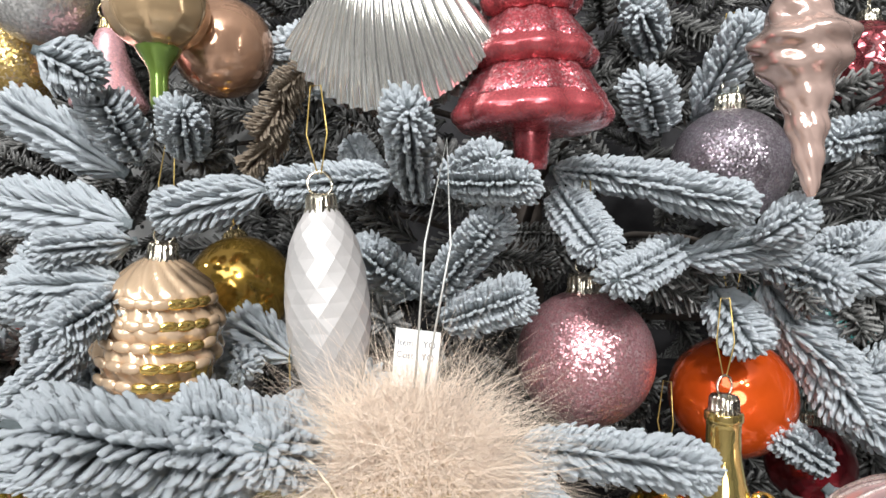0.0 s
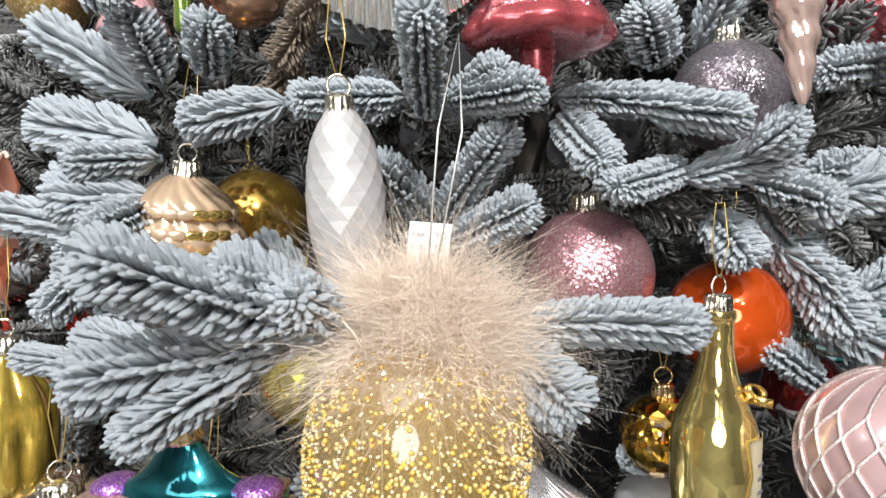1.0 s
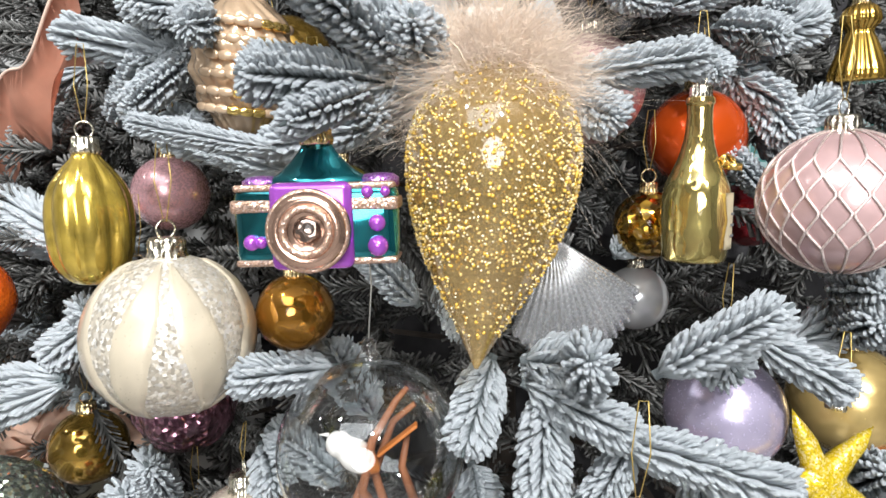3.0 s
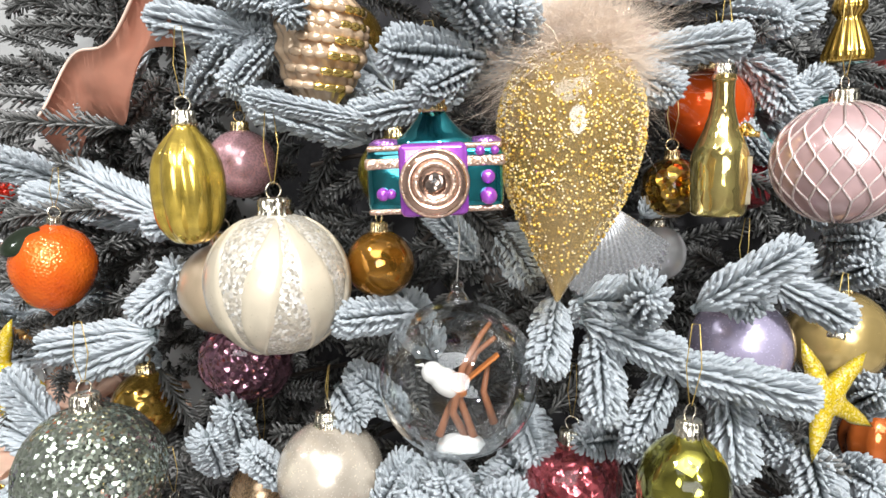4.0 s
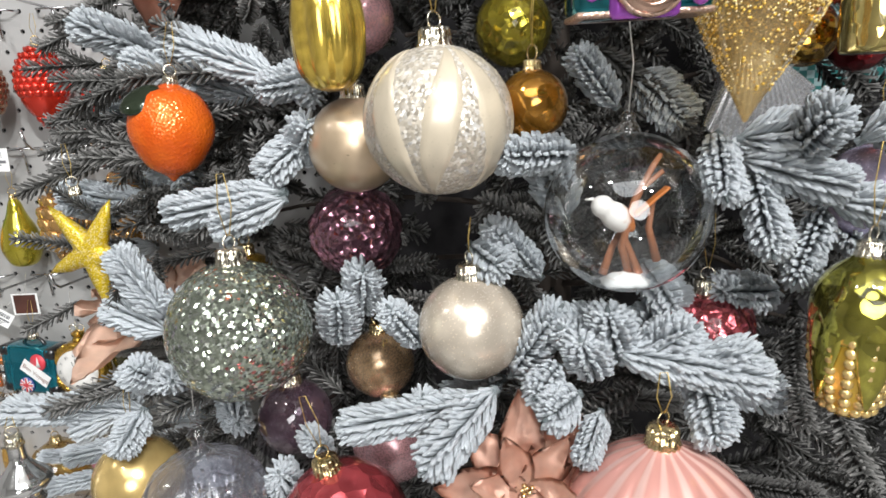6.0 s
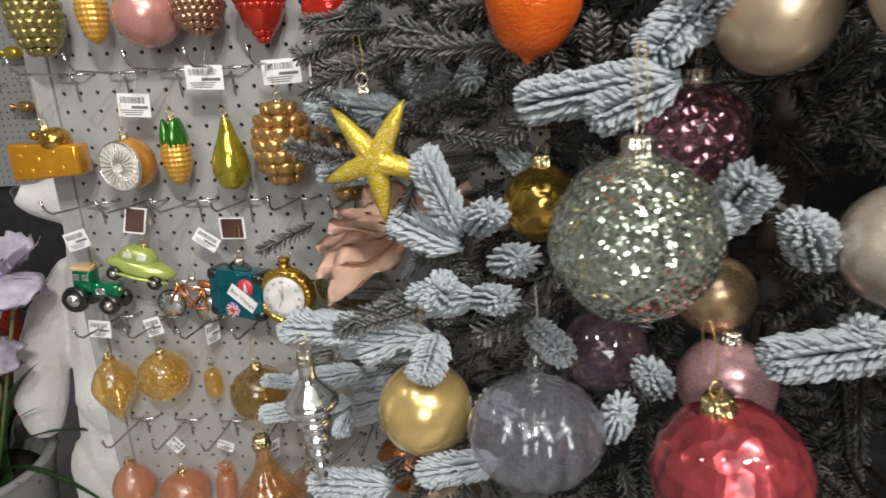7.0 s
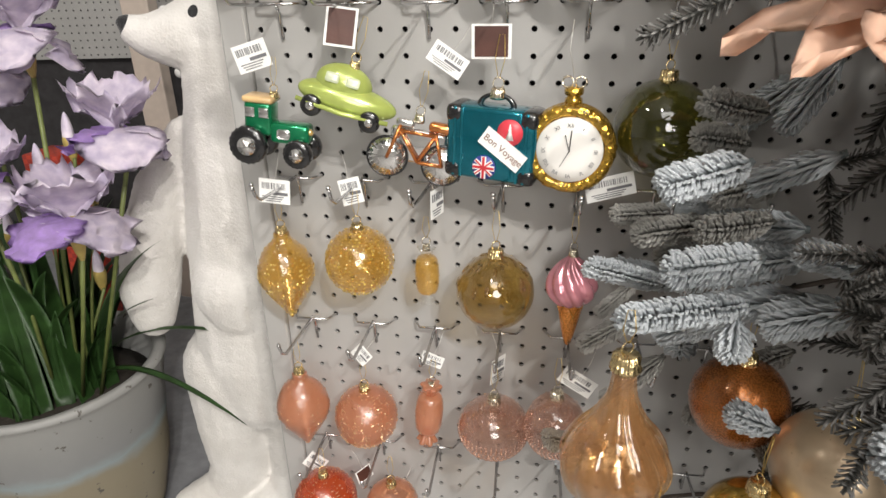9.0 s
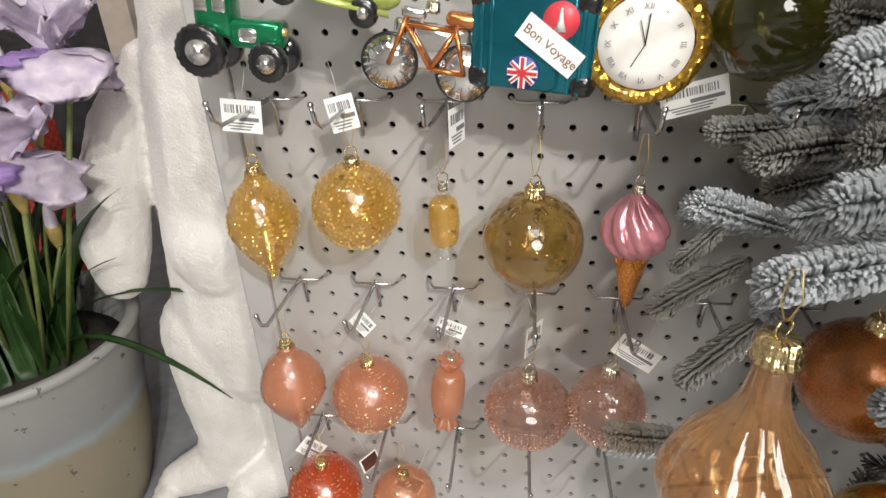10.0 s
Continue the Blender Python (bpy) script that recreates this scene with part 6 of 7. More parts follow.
st = part("sticker", revolve([(0.001, 0.0155), (0.0105, 0.0155), (0.0105, 0.0164), (0.001, 0.0166)], 28, m=shift(0.017, 0, 0.013) @ turn_front), surface("red_sticker", (0.60, 0.05, 0.07), 0.4, bump=0), su, "round red sticker with a white tower")
part("emblem", revolve([(0.0035, -0.006), (0.0016, 0.0), (0.0004, 0.007)], 4, m=shift(0.017, -0.0168, 0.013) @ Matrix.Diagonal((1, 0.15, 1, 1))), M_PAPER, st, "white tower emblem")
fl = part("sticker", revolve([(0.001, 0.0155), (0.010, 0.0155), (0.010, 0.0164), (0.001, 0.0166)], 28, m=shift(-0.003, 0, -0.018) @ turn_front), surface("blue_sticker", (0.04, 0.05, 0.24), 0.4, bump=0), su, "round flag sticker in blue, white and red")
for k, a in enumerate((0, 90, 40, -40)):
    part("flag_bar", block(0.0185, 0.0004, 0.0042 if k < 2 else 0.003, m=pose(-0.003, -0.0168 - 0.00012 * k, -0.018, 0, a, 0)), M_PAPER, fl, smooth=False)
    part("flag_bar", block(0.0180, 0.0004, 0.0020 if k < 2 else 0.0012, m=pose(-0.003, -0.0174 - 0.00012 * k, -0.018, 0, a, 0)), surface("flag_red", (0.55, 0.04, 0.05), 0.4, bump=0), fl, smooth=False)
hang(su, 0.038, 0.0055, False)

# pocket watch
wa = on_board("watch_ornament", (0.268, -0.068, 1.006), "gold glass pocket watch with a white roman dial", (0, 0, -4))
wa.scale = (0.94, 0.94, 0.94)
WGOLD = lacquer("watch_gold", (0.66, 0.40, 0.06), 0.16, 0.9, 0.4, 60)
part("case", revolve(ball_profile(0.043, 0.40, 20), 44, m=turn_front), WGOLD, wa)
part("bezel", bumpy(ring_tube(0.0365, 0.0065, 64, 12, m=shift(0, -0.010, 0) @ turn_front), 0.0016, 260), WGOLD, wa, "embossed gold bezel")
dial = part("dial", revolve([(0.0315, 0.014), (0.0310, 0.0158), (0.018, 0.0172), (0.001, 0.0176)], 48, m=turn_front), surface("white_enamel", (0.82, 0.80, 0.76), 0.3, vary=0.03, bump=0.02, coat=0.3), wa, "white enamel dial")
for k, txt in enumerate(("XII", "I", "II", "III", "IIII", "V", "VI", "VII", "VIII", "IX", "X", "XI")):
    a = 30 * k
    cu = words(txt, 0.0056, pose(0, -0.0182, 0, 0, a, 0) @ pose(0, 0, 0.0225, 90, 0, 0), dial, M_INK, "numeral")
    cu.data.align_x = "CENTER"
for a, ln, wd in ((4, 0.021, 0.0008), (-16, 0.017, 0.0006), (208, 0.018, 0.0005)):
    part("hand_pointer", block(wd, 0.0004, ln, m=pose(0, -0.0188, 0, 0, a, 0) @ shift(0, 0, ln * 0.45)), BLACK, dial, "thin black pointer", smooth=False)
part("crown", revolve([(0.009, 0.040), (0.008, 0.046), (0.006, 0.048), (0.009, 0.050), (0.009, 0.055), (0.004, 0.057)], 24, 12, 0.08), WGOLD, wa, "gold winding crown")
for x in (-0.010, 0.010):
    part("loop", ring_tube(0.005, 0.0009, 18, 6, m=shift(x * 0.6, 0, 0.061) @ turn_front), M_CAPS, wa)
part("thread", tube([(0, 0, 0.064), (-0.006, 0.002, 0.09), (-0.004, 0.004, 0.115)], 0.0004, 5), M_THREADS, wa)

OLIVE = clear_glass("olive_glass", (0.50, 0.48, 0.20), 1.0, 0.03, 0.1, 0.25, (0.12, 0.13, 0.03))
board_ball("olive_bauble", (0.349, -0.05, 1.020), 0.0445, OLIVE, "dark olive glass bauble", gold=True)

# gold and peach frosted pieces
GOLDLEAF = clear_glass("amber_frost", (0.96, 0.78, 0.42), 1.0, 0.15, 0.4, 0.20, (0.86, 0.56, 0.14))
PEACHFROST = clear_glass("peach_frost", (0.95, 0.66, 0.50), 0.8, 0.3, 0.4, 0.36, (0.88, 0.44, 0.26))
FLAKE = glitter("gold_leaf_flakes", (0.88, 0.66, 0.16), 500, 0.9, 0.25, 0.5)
FLAKEP = glitter("copper_flakes", (0.92, 0.58, 0.32), 700, 0.9, 0.25, 0.5)
SPIN = [(0.001, -0.052), (0.008, -0.040), (0.022, -0.016), (0.0275, 0.004), (0.021, 0.026), (0.009, 0.040), (0.0075, 0.048)]


def flakes(root, knots, count, material, seed, size=0.0021, zlim=(-1, 1)):
    rng = random.Random(seed)
    prof_ = smooth_profile(knots, 30)
    bm = bmesh.new()
    for _ in range(count * 2):
        i = rng.randrange(2, len(prof_) - 2)
        r, z = prof_[i]
        if not zlim[0] <= z <= zlim[1] or rng.random() > r / 0.03:
            continue
        a = rng.uniform(0, math.tau)
        s = size * rng.uniform(0.4, 1.2)
        m = shift((r + 0.0003) * math.cos(a), (r + 0.0003) * math.sin(a), z) @ pose(0, 0, 0, rng.uniform(-25, 25), 90 + rng.uniform(-25, 25), math.degrees(a))
        block(s, s * rng.uniform(0.5, 1), 0.0002, m=m, bm=bm)
    return tagged(part("metal_leaf", bm, material, root, "scattered metal leaf flakes", smooth=False), kind="stuff")


def frosted(name, loc, knots, glass, flake, label, seed, count=260, cap=0.006, top_z=None):
    root = on_board(name, loc, label)
    part("body", revolve(smooth_profile(knots, 34), 40), glass, root)
    flakes(root, knots, count, flake, seed)
    hang(root, top_z or knots[-1][1], cap, True, 0.035)
    return root


def round_knots(r):
    return [(max(0.001, r * math.sin(math.pi * i / 8)), -r * math.cos(math.pi * i / 8)) for i in range(9)]


frosted("spindle_ornament", (-0.034, -0.048, 0.846), [(r * 1.14, z * 1.06) for r, z in SPIN], GOLDLEAF, FLAKE, "frosted amber glass spindle with gold leaf", 1, 420)
frosted("amber_bauble", (0.055, -0.055, 0.872), round_knots(0.0365), GOLDLEAF, FLAKE, "frosted amber glass bauble with gold leaf", 2, 620)
frosted("spindle_ornament", (-0.029, -0.060, 0.672), [(r * 1.15, z * 1.05) for r, z in SPIN], PEACHFROST, FLAKEP, "frosted peach glass spindle", 3, 150)
frosted("peach_bauble", (0.043, -0.040, 0.653), round_knots(0.0385), PEACHFROST, FLAKEP, "frosted peach glass bauble with copper flakes", 4, 520)
frosted("orange_bauble", (-0.010, -0.070, 0.536), round_knots(0.040), clear_glass("red_frost", (0.9, 0.35, 0.2), 0.8, 0.25, 0.4, 0.4, (0.80, 0.16, 0.04)), FLAKEP, "glittered red orange glass bauble", 5, 500)
frosted("peach_bauble", (0.078, -0.070, 0.542), round_knots(0.033), PEACHFROST, FLAKEP, "frosted peach glass bauble low on the board", 6, 350)


def candy(loc, size, glass, flake, wrap, label, seed, rot=(0, 0, 0)):
    root = on_board("candy_ornament", loc, label, rot)
    k = [(0.001, -size), (size * 0.5, -size * 0.92), (size * 0.62, 0), (size * 0.5, size * 0.92), (0.001, size)]
    part("sweet", revolve(smooth_profile(k, 16), 28), glass, root)
    flakes(root, k, 140, flake, seed, 0.0013)
    for s in (-1, 1):
        part("wrapper_end", revolve(smooth_profile([(size * 0.12, s * size * 0.95), (size * 0.34, s * size * 1.25), (size * 0.5, s * size * 1.5), (size * 0.46, s * size * 1.56)], 10), 40, 6, 0.35), wrap, root, "flared wrapper end")
    hang(root, size * 1.5, 0.0035, False, 0.03)


candy((0.127, -0.048, 0.857), 0.021, GOLDLEAF, FLAKE, CLEAR, "amber glass candy with clear wrapper ends", 7)
candy((0.127, -0.060, 0.683), 0.026, PEACHFROST, FLAKEP, PEACHFROST, "peach glass candy with frosted wrapper ends", 8, (0, 5, 0))

# olive glass bauble with leaf relief
og = on_board("olive_bauble", (0.201, -0.058, 0.848), "clear olive gold glass bauble with raised leaves")
OGLASS = clear_glass("olive_gold_clear", (0.80, 0.66, 0.36), 1.0, 0.03, 0.1, 0.14, (0.40, 0.29, 0.08))
part("body", revolve(ball_profile(0.0405), 48), OGLASS, og)
for i in range(26):
    a, phi = i * 2.4, 0.35 + (i % 9) * 0.13
    nrm = Vector((math.sin(phi) * math.cos(a), math.sin(phi) * math.sin(a), math.cos(phi)))
    part("raised_leaf", sphere(0.0062, 10, 6, m=Matrix.Translation(nrm * 0.0402) @ nrm.to_track_quat("Z", "Y").to_matrix().to_4x4() @ Matrix.Diagonal((0.42, 1, 0.2, 1))), OGLASS, og)
hang(og, 0.040, 0.0075)

# ice cream
ice = on_board("ice_cream_ornament", (0.278, -0.062, 0.867), "pink swirled glass ice cream in an orange cone")
ice.scale = (0.9, 0.9, 0.95)
part("scoop", revolve(smooth_profile([(0.004, -0.026), (0.018, -0.024), (0.029, -0.010), (0.027, 0.006), (0.016, 0.020), (0.006, 0.028), (0.003, 0.031)], 40), 96, 9, 0.20, 1.9, 0.7), lacquer("pink_swirl_glass", (0.68, 0.28, 0.33), 0.12, 0.5), ice)
cone_ = part("cone", revolve(smooth_profile([(0.002, -0.078), (0.006, -0.068), (0.011, -0.045), (0.015, -0.024)], 24), 24), lacquer("waffle_orange", (0.62, 0.22, 0.03), 0.25, 0.4), ice, "orange waffle cone")
for s in (-1, 1):
    for k in range(5):
        pts = []
        for i in range(10):
            u = i / 9
            rr = 0.0035 + 0.0118 * u
            a = math.tau * k / 5 + s * u * 1.7
            pts.append((rr * math.cos(a), rr * math.sin(a), -0.076 + 0.052 * u))
        part("waffle_line", tube(pts, 0.0007, 5), L_AMBER, cone_)
hang(ice, 0.031, 0.0045, False)

# mauve lidded baubles with beaded skirts
for loc, r, sq_ in (((0.203, -0.068, 0.680), 0.040, 0.88), ((0.271, -0.080, 0.700), 0.033, 1.15)):
    mv = on_board("mauve_bauble", loc, "mauve glass bauble with a beaded lower half")
    MAUVE = clear_glass("mauve_glass", (0.90, 0.75, 0.68), 1.0, 0.12, 0.3, 0.26, (0.58, 0.36, 0.29))
    part("body", revolve(ball_profile(r, sq_), 44), MAUVE, mv)
    bm = bmesh.new()
    for i in range(8):
        phi = 1.55 + i * 0.11
        n = int(46 * math.sin(phi))
        dots([(r * 1.0 * math.sin(phi) * math.cos(math.tau * k / n), r * 1.0 * math.sin(phi) * math.sin(math.tau * k / n), r * sq_ * math.cos(phi)) for k in range(n)], 0.0014, 5, bm)
    tagged(part("bead_coating", bm, lacquer("rose_bead", (0.66, 0.40, 0.30), 0.15, 0.6), mv, "rows of rose beads"), kind="stuff")
    flakes(mv, [(rr * 1.0, z * sq_) for rr, z in round_knots(r)], 200, FLAKEP, 9, 0.0012, (0.004, 1))
    hang(mv, r * sq_ * 0.98, 0.007, False, 0.04)

# ---- polar bear figure, pot of irises, far side of the aisle ----
M_PLUSH, nt, p = nodes_of("white_plush")
co = object_coords(nt)
n1 = node(nt, "ShaderNodeTexNoise", Scale=14.0, Detail=5.0)
n2 = node(nt, "ShaderNodeTexNoise", Scale=260.0, Detail=3.0)
for n in (n1, n2):
    nt.links.new(co, n.inputs["Vector"])
base_col = ramp(nt, n1.outputs[0], (0.3, (0.62, 0.595, 0.56)), (0.7, (0.74, 0.72, 0.69)))
black = nt.nodes.new("ShaderNodeMix")
black.data_type = "RGBA"
nt.links.new(base_col, black.inputs[6])
black.inputs[7].default_value = (0.012, 0.012, 0.014, 1)
mask = None
for spot, rad in (((-0.408, 0.264, 1.093), 0.019), ((-0.284, 0.272, 1.106), 0.0095), ((-0.32, 0.385, 1.106), 0.0095)):
    dn = nt.nodes.new("ShaderNodeVectorMath")
    dn.operation = "DISTANCE"
    dn.inputs[1].default_value = spot
    nt.links.new(co, dn.inputs[0])
    ls = nt.nodes.new("ShaderNodeMath")
    ls.operation = "LESS_THAN"
    ls.inputs[1].default_value = rad
    nt.links.new(dn.outputs["Value"], ls.inputs[0])
    if mask is None:
        mask = ls.outputs[0]
    else:
        mx = nt.nodes.new("ShaderNodeMath")
        mx.operation = "MAXIMUM"
        nt.links.new(mask, mx.inputs[0])
        nt.links.new(ls.outputs[0], mx.inputs[1])
        mask = mx.outputs[0]
nt.links.new(mask, black.inputs[0])
nt.links.new(black.outputs[2], p.inputs["Base Color"])
p.inputs["Roughness"].default_value = 0.9
p.inputs["Sheen Weight"].default_value = 0.3
bp = node(nt, "ShaderNodeBump", Strength=0.5, Distance=0.004)
nt.links.new(n2.outputs[0], bp.inputs["Height"])
nt.links.new(bp.outputs[0], p.inputs["Normal"])


def limb(bm, points, steps=10):
    """A row of overlapping balls between (x, y, z, radius) knots."""
    for a, b in zip(points, points[1:]):
        for i in range(steps):
            u = i / (steps - 1)
            x, y, z, r = (a[k] + (b[k] - a[k]) * u for k in range(4))
            revolve(ball_profile(r, 1.0, 10), 16, bm=bm, m=shift(x, y, z))


bm = bmesh.new()
limb(bm, [(-0.245, 0.340, 1.075, 0.080), (-0.278, 0.335, 1.083, 0.072)], 4)                       # skull
limb(bm, [(-0.315, 0.315, 1.068, 0.058), (-0.345, 0.300, 1.066, 0.044), (-0.372, 0.286, 1.070, 0.033), (-0.388, 0.278, 1.077, 0.026)], 6)
limb(bm, [(-0.262, 0.340, 1.03, 0.088), (-0.262, 0.342, 0.95, 0.098), (-0.262, 0.345, 0.86, 0.116), (-0.268, 0.345, 0.74, 0.128), (-0.275, 0.340, 0.62, 0.130), (-0.285, 0.335, 0.50, 0.130), (-0.280, 0.335, 0.43, 0.122)], 8)
limb(bm, [(-0.300, 0.275, 0.675, 0.062), (-0.285, 0.262, 0.655, 0.072), (-0.275, 0.265, 0.620, 0.066)], 5)   # fore paw held to the belly
limb(bm, [(-0.362, 0.315, 0.905, 0.036), (-0.410, 0.290, 0.820, 0.046), (-0.440, 0.270, 0.720, 0.053), (-0.450, 0.255, 0.640, 0.052), (-0.448, 0.246, 0.590, 0.038)], 9)
limb(bm, [(-0.345, 0.305, 0.46, 0.094), (-0.350, 0.295, 0.34, 0.080), (-0.352, 0.290, 0.23, 0.066), (-0.375, 0.270, 0.172, 0.052), (-0.425, 0.245, 0.155, 0.042), (-0.455, 0.232, 0.147, 0.034)], 8)
limb(bm, [(-0.215, 0.335, 0.46, 0.095), (-0.218, 0.318, 0.33, 0.080), (-0.222, 0.305, 0.22, 0.066), (-0.240, 0.275, 0.168, 0.052), (-0.285, 0.250, 0.152, 0.042), (-0.312, 0.240, 0.146, 0.034)], 8)
for toe_x, toe_y in ((-0.455, 0.232), (-0.312, 0.240)):
    for k in (-1, 0, 1):
        limb(bm, [(toe_x - 0.010 - 0.006 * k, toe_y - 0.022 + 0.022 * k, 0.140, 0.020), (toe_x - 0.022 - 0.006 * k, toe_y - 0.026 + 0.022 * k, 0.136, 0.017)], 2)
limb(bm, [(-0.205, 0.290, 1.135, 0.020), (-0.200, 0.288, 1.145, 0.016)], 2)
limb(bm, [(-0.205, 0.392, 1.135, 0.020), (-0.200, 0.395, 1.145, 0.016)], 2)
limb(bm, [(-0.402, 0.268, 1.091, 0.012), (-0.398, 0.272, 1.091, 0.013)], 2)
bear = part("polar_bear_figure", bm, M_PLUSH)
rm = bear.modifiers.new("skin", "REMESH")
rm.mode, rm.voxel_size, rm.use_smooth_shade = "VOXEL", 0.005, True
sm = bear.modifiers.new("ease", "SMOOTH")
sm.factor, sm.iterations = 0.6, 5
fur = bpy.data.textures.new("fur_clumps", "CLOUDS")
fur.noise_scale, fur.noise_depth = 0.010, 3
dp = bear.modifiers.new("fur", "DISPLACE")
dp.texture, dp.strength, dp.mid_level = fur, 0.0035, 0.5
tagged(bear, "standing white plush polar bear figure beside the pegboard", "figure")

POT = Vector((-0.630, 0.180, 0.118))
pot = thing("flower_pot", Matrix.Translation(POT), "weathered cream ceramic pot with a grey rim", "pot")
M_CLAY, nt, p = nodes_of("weathered_glaze")
co = object_coords(nt)
sx = nt.nodes.new("ShaderNodeSeparateXYZ")
nt.links.new(co, sx.inputs[0])
nz = node(nt, "ShaderNodeTexNoise", Scale=16.0, Detail=6.0)
nt.links.new(co, nz.inputs["Vector"])
ad = nt.nodes.new("ShaderNodeMath")
ad.operation = "MULTIPLY_ADD"
ad.inputs[1].default_value = 0.05
nt.links.new(nz.outputs[0], ad.inputs[0])
nt.links.new(sx.outputs[2], ad.inputs[2])
glaze = ramp(nt, ad.outputs[0], (0.26, (0.235, 0.205, 0.145)), (0.285, (0.25, 0.295, 0.31)), (0.30, (0.22, 0.225, 0.225)), (0.40, (0.27, 0.27, 0.26)))
ch_n = node(nt, "ShaderNodeTexNoise", Scale=55.0, Detail=4.0)
nt.links.new(co, ch_n.inputs["Vector"])
chip = ramp(nt, ch_n.outputs[0], (0.66, (0, 0, 0)), (0.70, (1, 1, 1)))
mixn = nt.nodes.new("ShaderNodeMix")
mixn.data_type = "RGBA"
nt.links.new(chip, mixn.inputs[0])
nt.links.new(glaze, mixn.inputs[6])
mixn.inputs[7].default_value = (0.09, 0.08, 0.07, 1)
nt.links.new(mixn.outputs[2], p.inputs["Base Color"])
p.inputs["Roughness"].default_value = 0.55
bp = node(nt, "ShaderNodeBump", Strength=0.4, Distance=0.003)
nt.links.new(nz.outputs[0], bp.inputs["Height"])
nt.links.new(bp.outputs[0], p.inputs["Normal"])
part("body", bumpy(revolve(smooth_profile([(0.105, 0.000), (0.122, 0.021), (0.155, 0.146), (0.171, 0.270), (0.186, 0.369), (0.193, 0.390), (0.186, 0.399), (0.171, 0.391), (0.164, 0.354), (0.155, 0.312)], 50), 72), 0.002, 14), M_CLAY, pot)
part("soil", bumpy(revolve([(0.162, 0.328), (0.112, 0.341), (0.037, 0.345), (0.001, 0.345)], 48), 0.008, 30), surface("dark_soil", (0.03, 0.024, 0.018), 0.95, fine=300, bump=0.6), pot, "dark soil")

M_IRISLEAF = surface("iris_leaf", (0.045, 0.11, 0.028), 0.4, 0, 20, 0.35, 0.1, 600)
M_STEM = surface("iris_stem", (0.14, 0.17, 0.05), 0.5, 0, 30, 0.3)
M_SHEATH = surface("yellow_green_sheath", (0.52, 0.40, 0.12), 0.55, 0, 40, 0.25)
M_IRIS = surface("lilac_petal_cloth", (0.84, 0.75, 0.95), 0.7, 0, 45, 0.22, 0.15, 900)
M_IRISDARK = surface("violet_petal_cloth", (0.58, 0.40, 0.80), 0.7, 0, 45, 0.25, 0.15, 900)
iris_rng = random.Random(11)


def leaf_blade(length, width, bend, seed):
    bm = bmesh.new()
    rows = []
    for i in range(15):
        u = i / 14
        w = width * (0.75 + 0.5 * u) * (1 - u ** 3.0) + 0.0006
        row = [bm.verts.new((w * v, bend * length * u * u + 0.15 * w * abs(v), length * (u - 0.28 * bend * u * u * u))) for v in (-1, -0.5, 0, 0.5, 1)]
        rows.append(row)
    for a, b in zip(rows, rows[1:]):
        for k in range(4):
            bm.faces.new((a[k], a[k + 1], b[k + 1], b[k]))
    bmesh.ops.solidify(bm, geom=bm.faces[:], thickness=0.0008)
    return bm


iris = thing("iris_plant", shift(POT.x, POT.y, POT.z + 0.338), "artificial lilac irises with sword leaves in the pot", "plant")
for i in range(62):
    a = iris_rng.uniform(0, 360)
    r = 0.10 * math.sqrt(iris_rng.random())
    part("leaf", leaf_blade(iris_rng.uniform(0.16, 0.36), iris_rng.uniform(0.010, 0.021), iris_rng.uniform(0.05, 0.85), i), M_IRISLEAF, iris,
         m=pose(r * math.sin(radians(a)), -r * math.cos(radians(a)), 0, iris_rng.uniform(2, 16), 0, a + 180 + iris_rng.uniform(-30, 30)))
part("leaf", leaf_blade(0.33, 0.006, 0.95, 91), M_IRISLEAF, iris, m=pose(0.07, 0.02, 0.04, -32, 0, -84))
part("leaf", leaf_blade(0.24, 0.008, 1.2, 92), M_IRISLEAF, iris, m=pose(0.08, 0.0, 0.02, -30, 0, -100))


def petal(length, width, bend, seed, material, cup=0.3):
    bm = bmesh.new()
    rows = []
    for i in range(13):
        u = i / 12
        w = width * (math.sin(math.pi * (0.10 + 0.80 * u)) ** 0.9)
        row = []
        for k in range(9):
            v = k / 4 - 1
            frill = 0.16 * width * math.sin(13 * v + 9 * u + seed) * abs(v) * u + 0.10 * width * math.sin(23 * u + 5 * v + seed) * v * v + 0.22 * width * noise.noise(Vector((u * 6, v * 4, seed)))
            ang = bend * u
            z = length * u * math.cos(ang * 0.6)
            row.append(bm.verts.new((w * v, length * math.sin(ang) * u * 0.8, z + frill + cup * width * abs(v) ** 2)))
        rows.append(row)
    for a, b in zip(rows, rows[1:]):
        for k in range(8):
            bm.faces.new((a[k], a[k + 1], b[k + 1], b[k]))
    bmesh.ops.solidify(bm, geom=bm.faces[:], thickness=0.0005)
    return bm


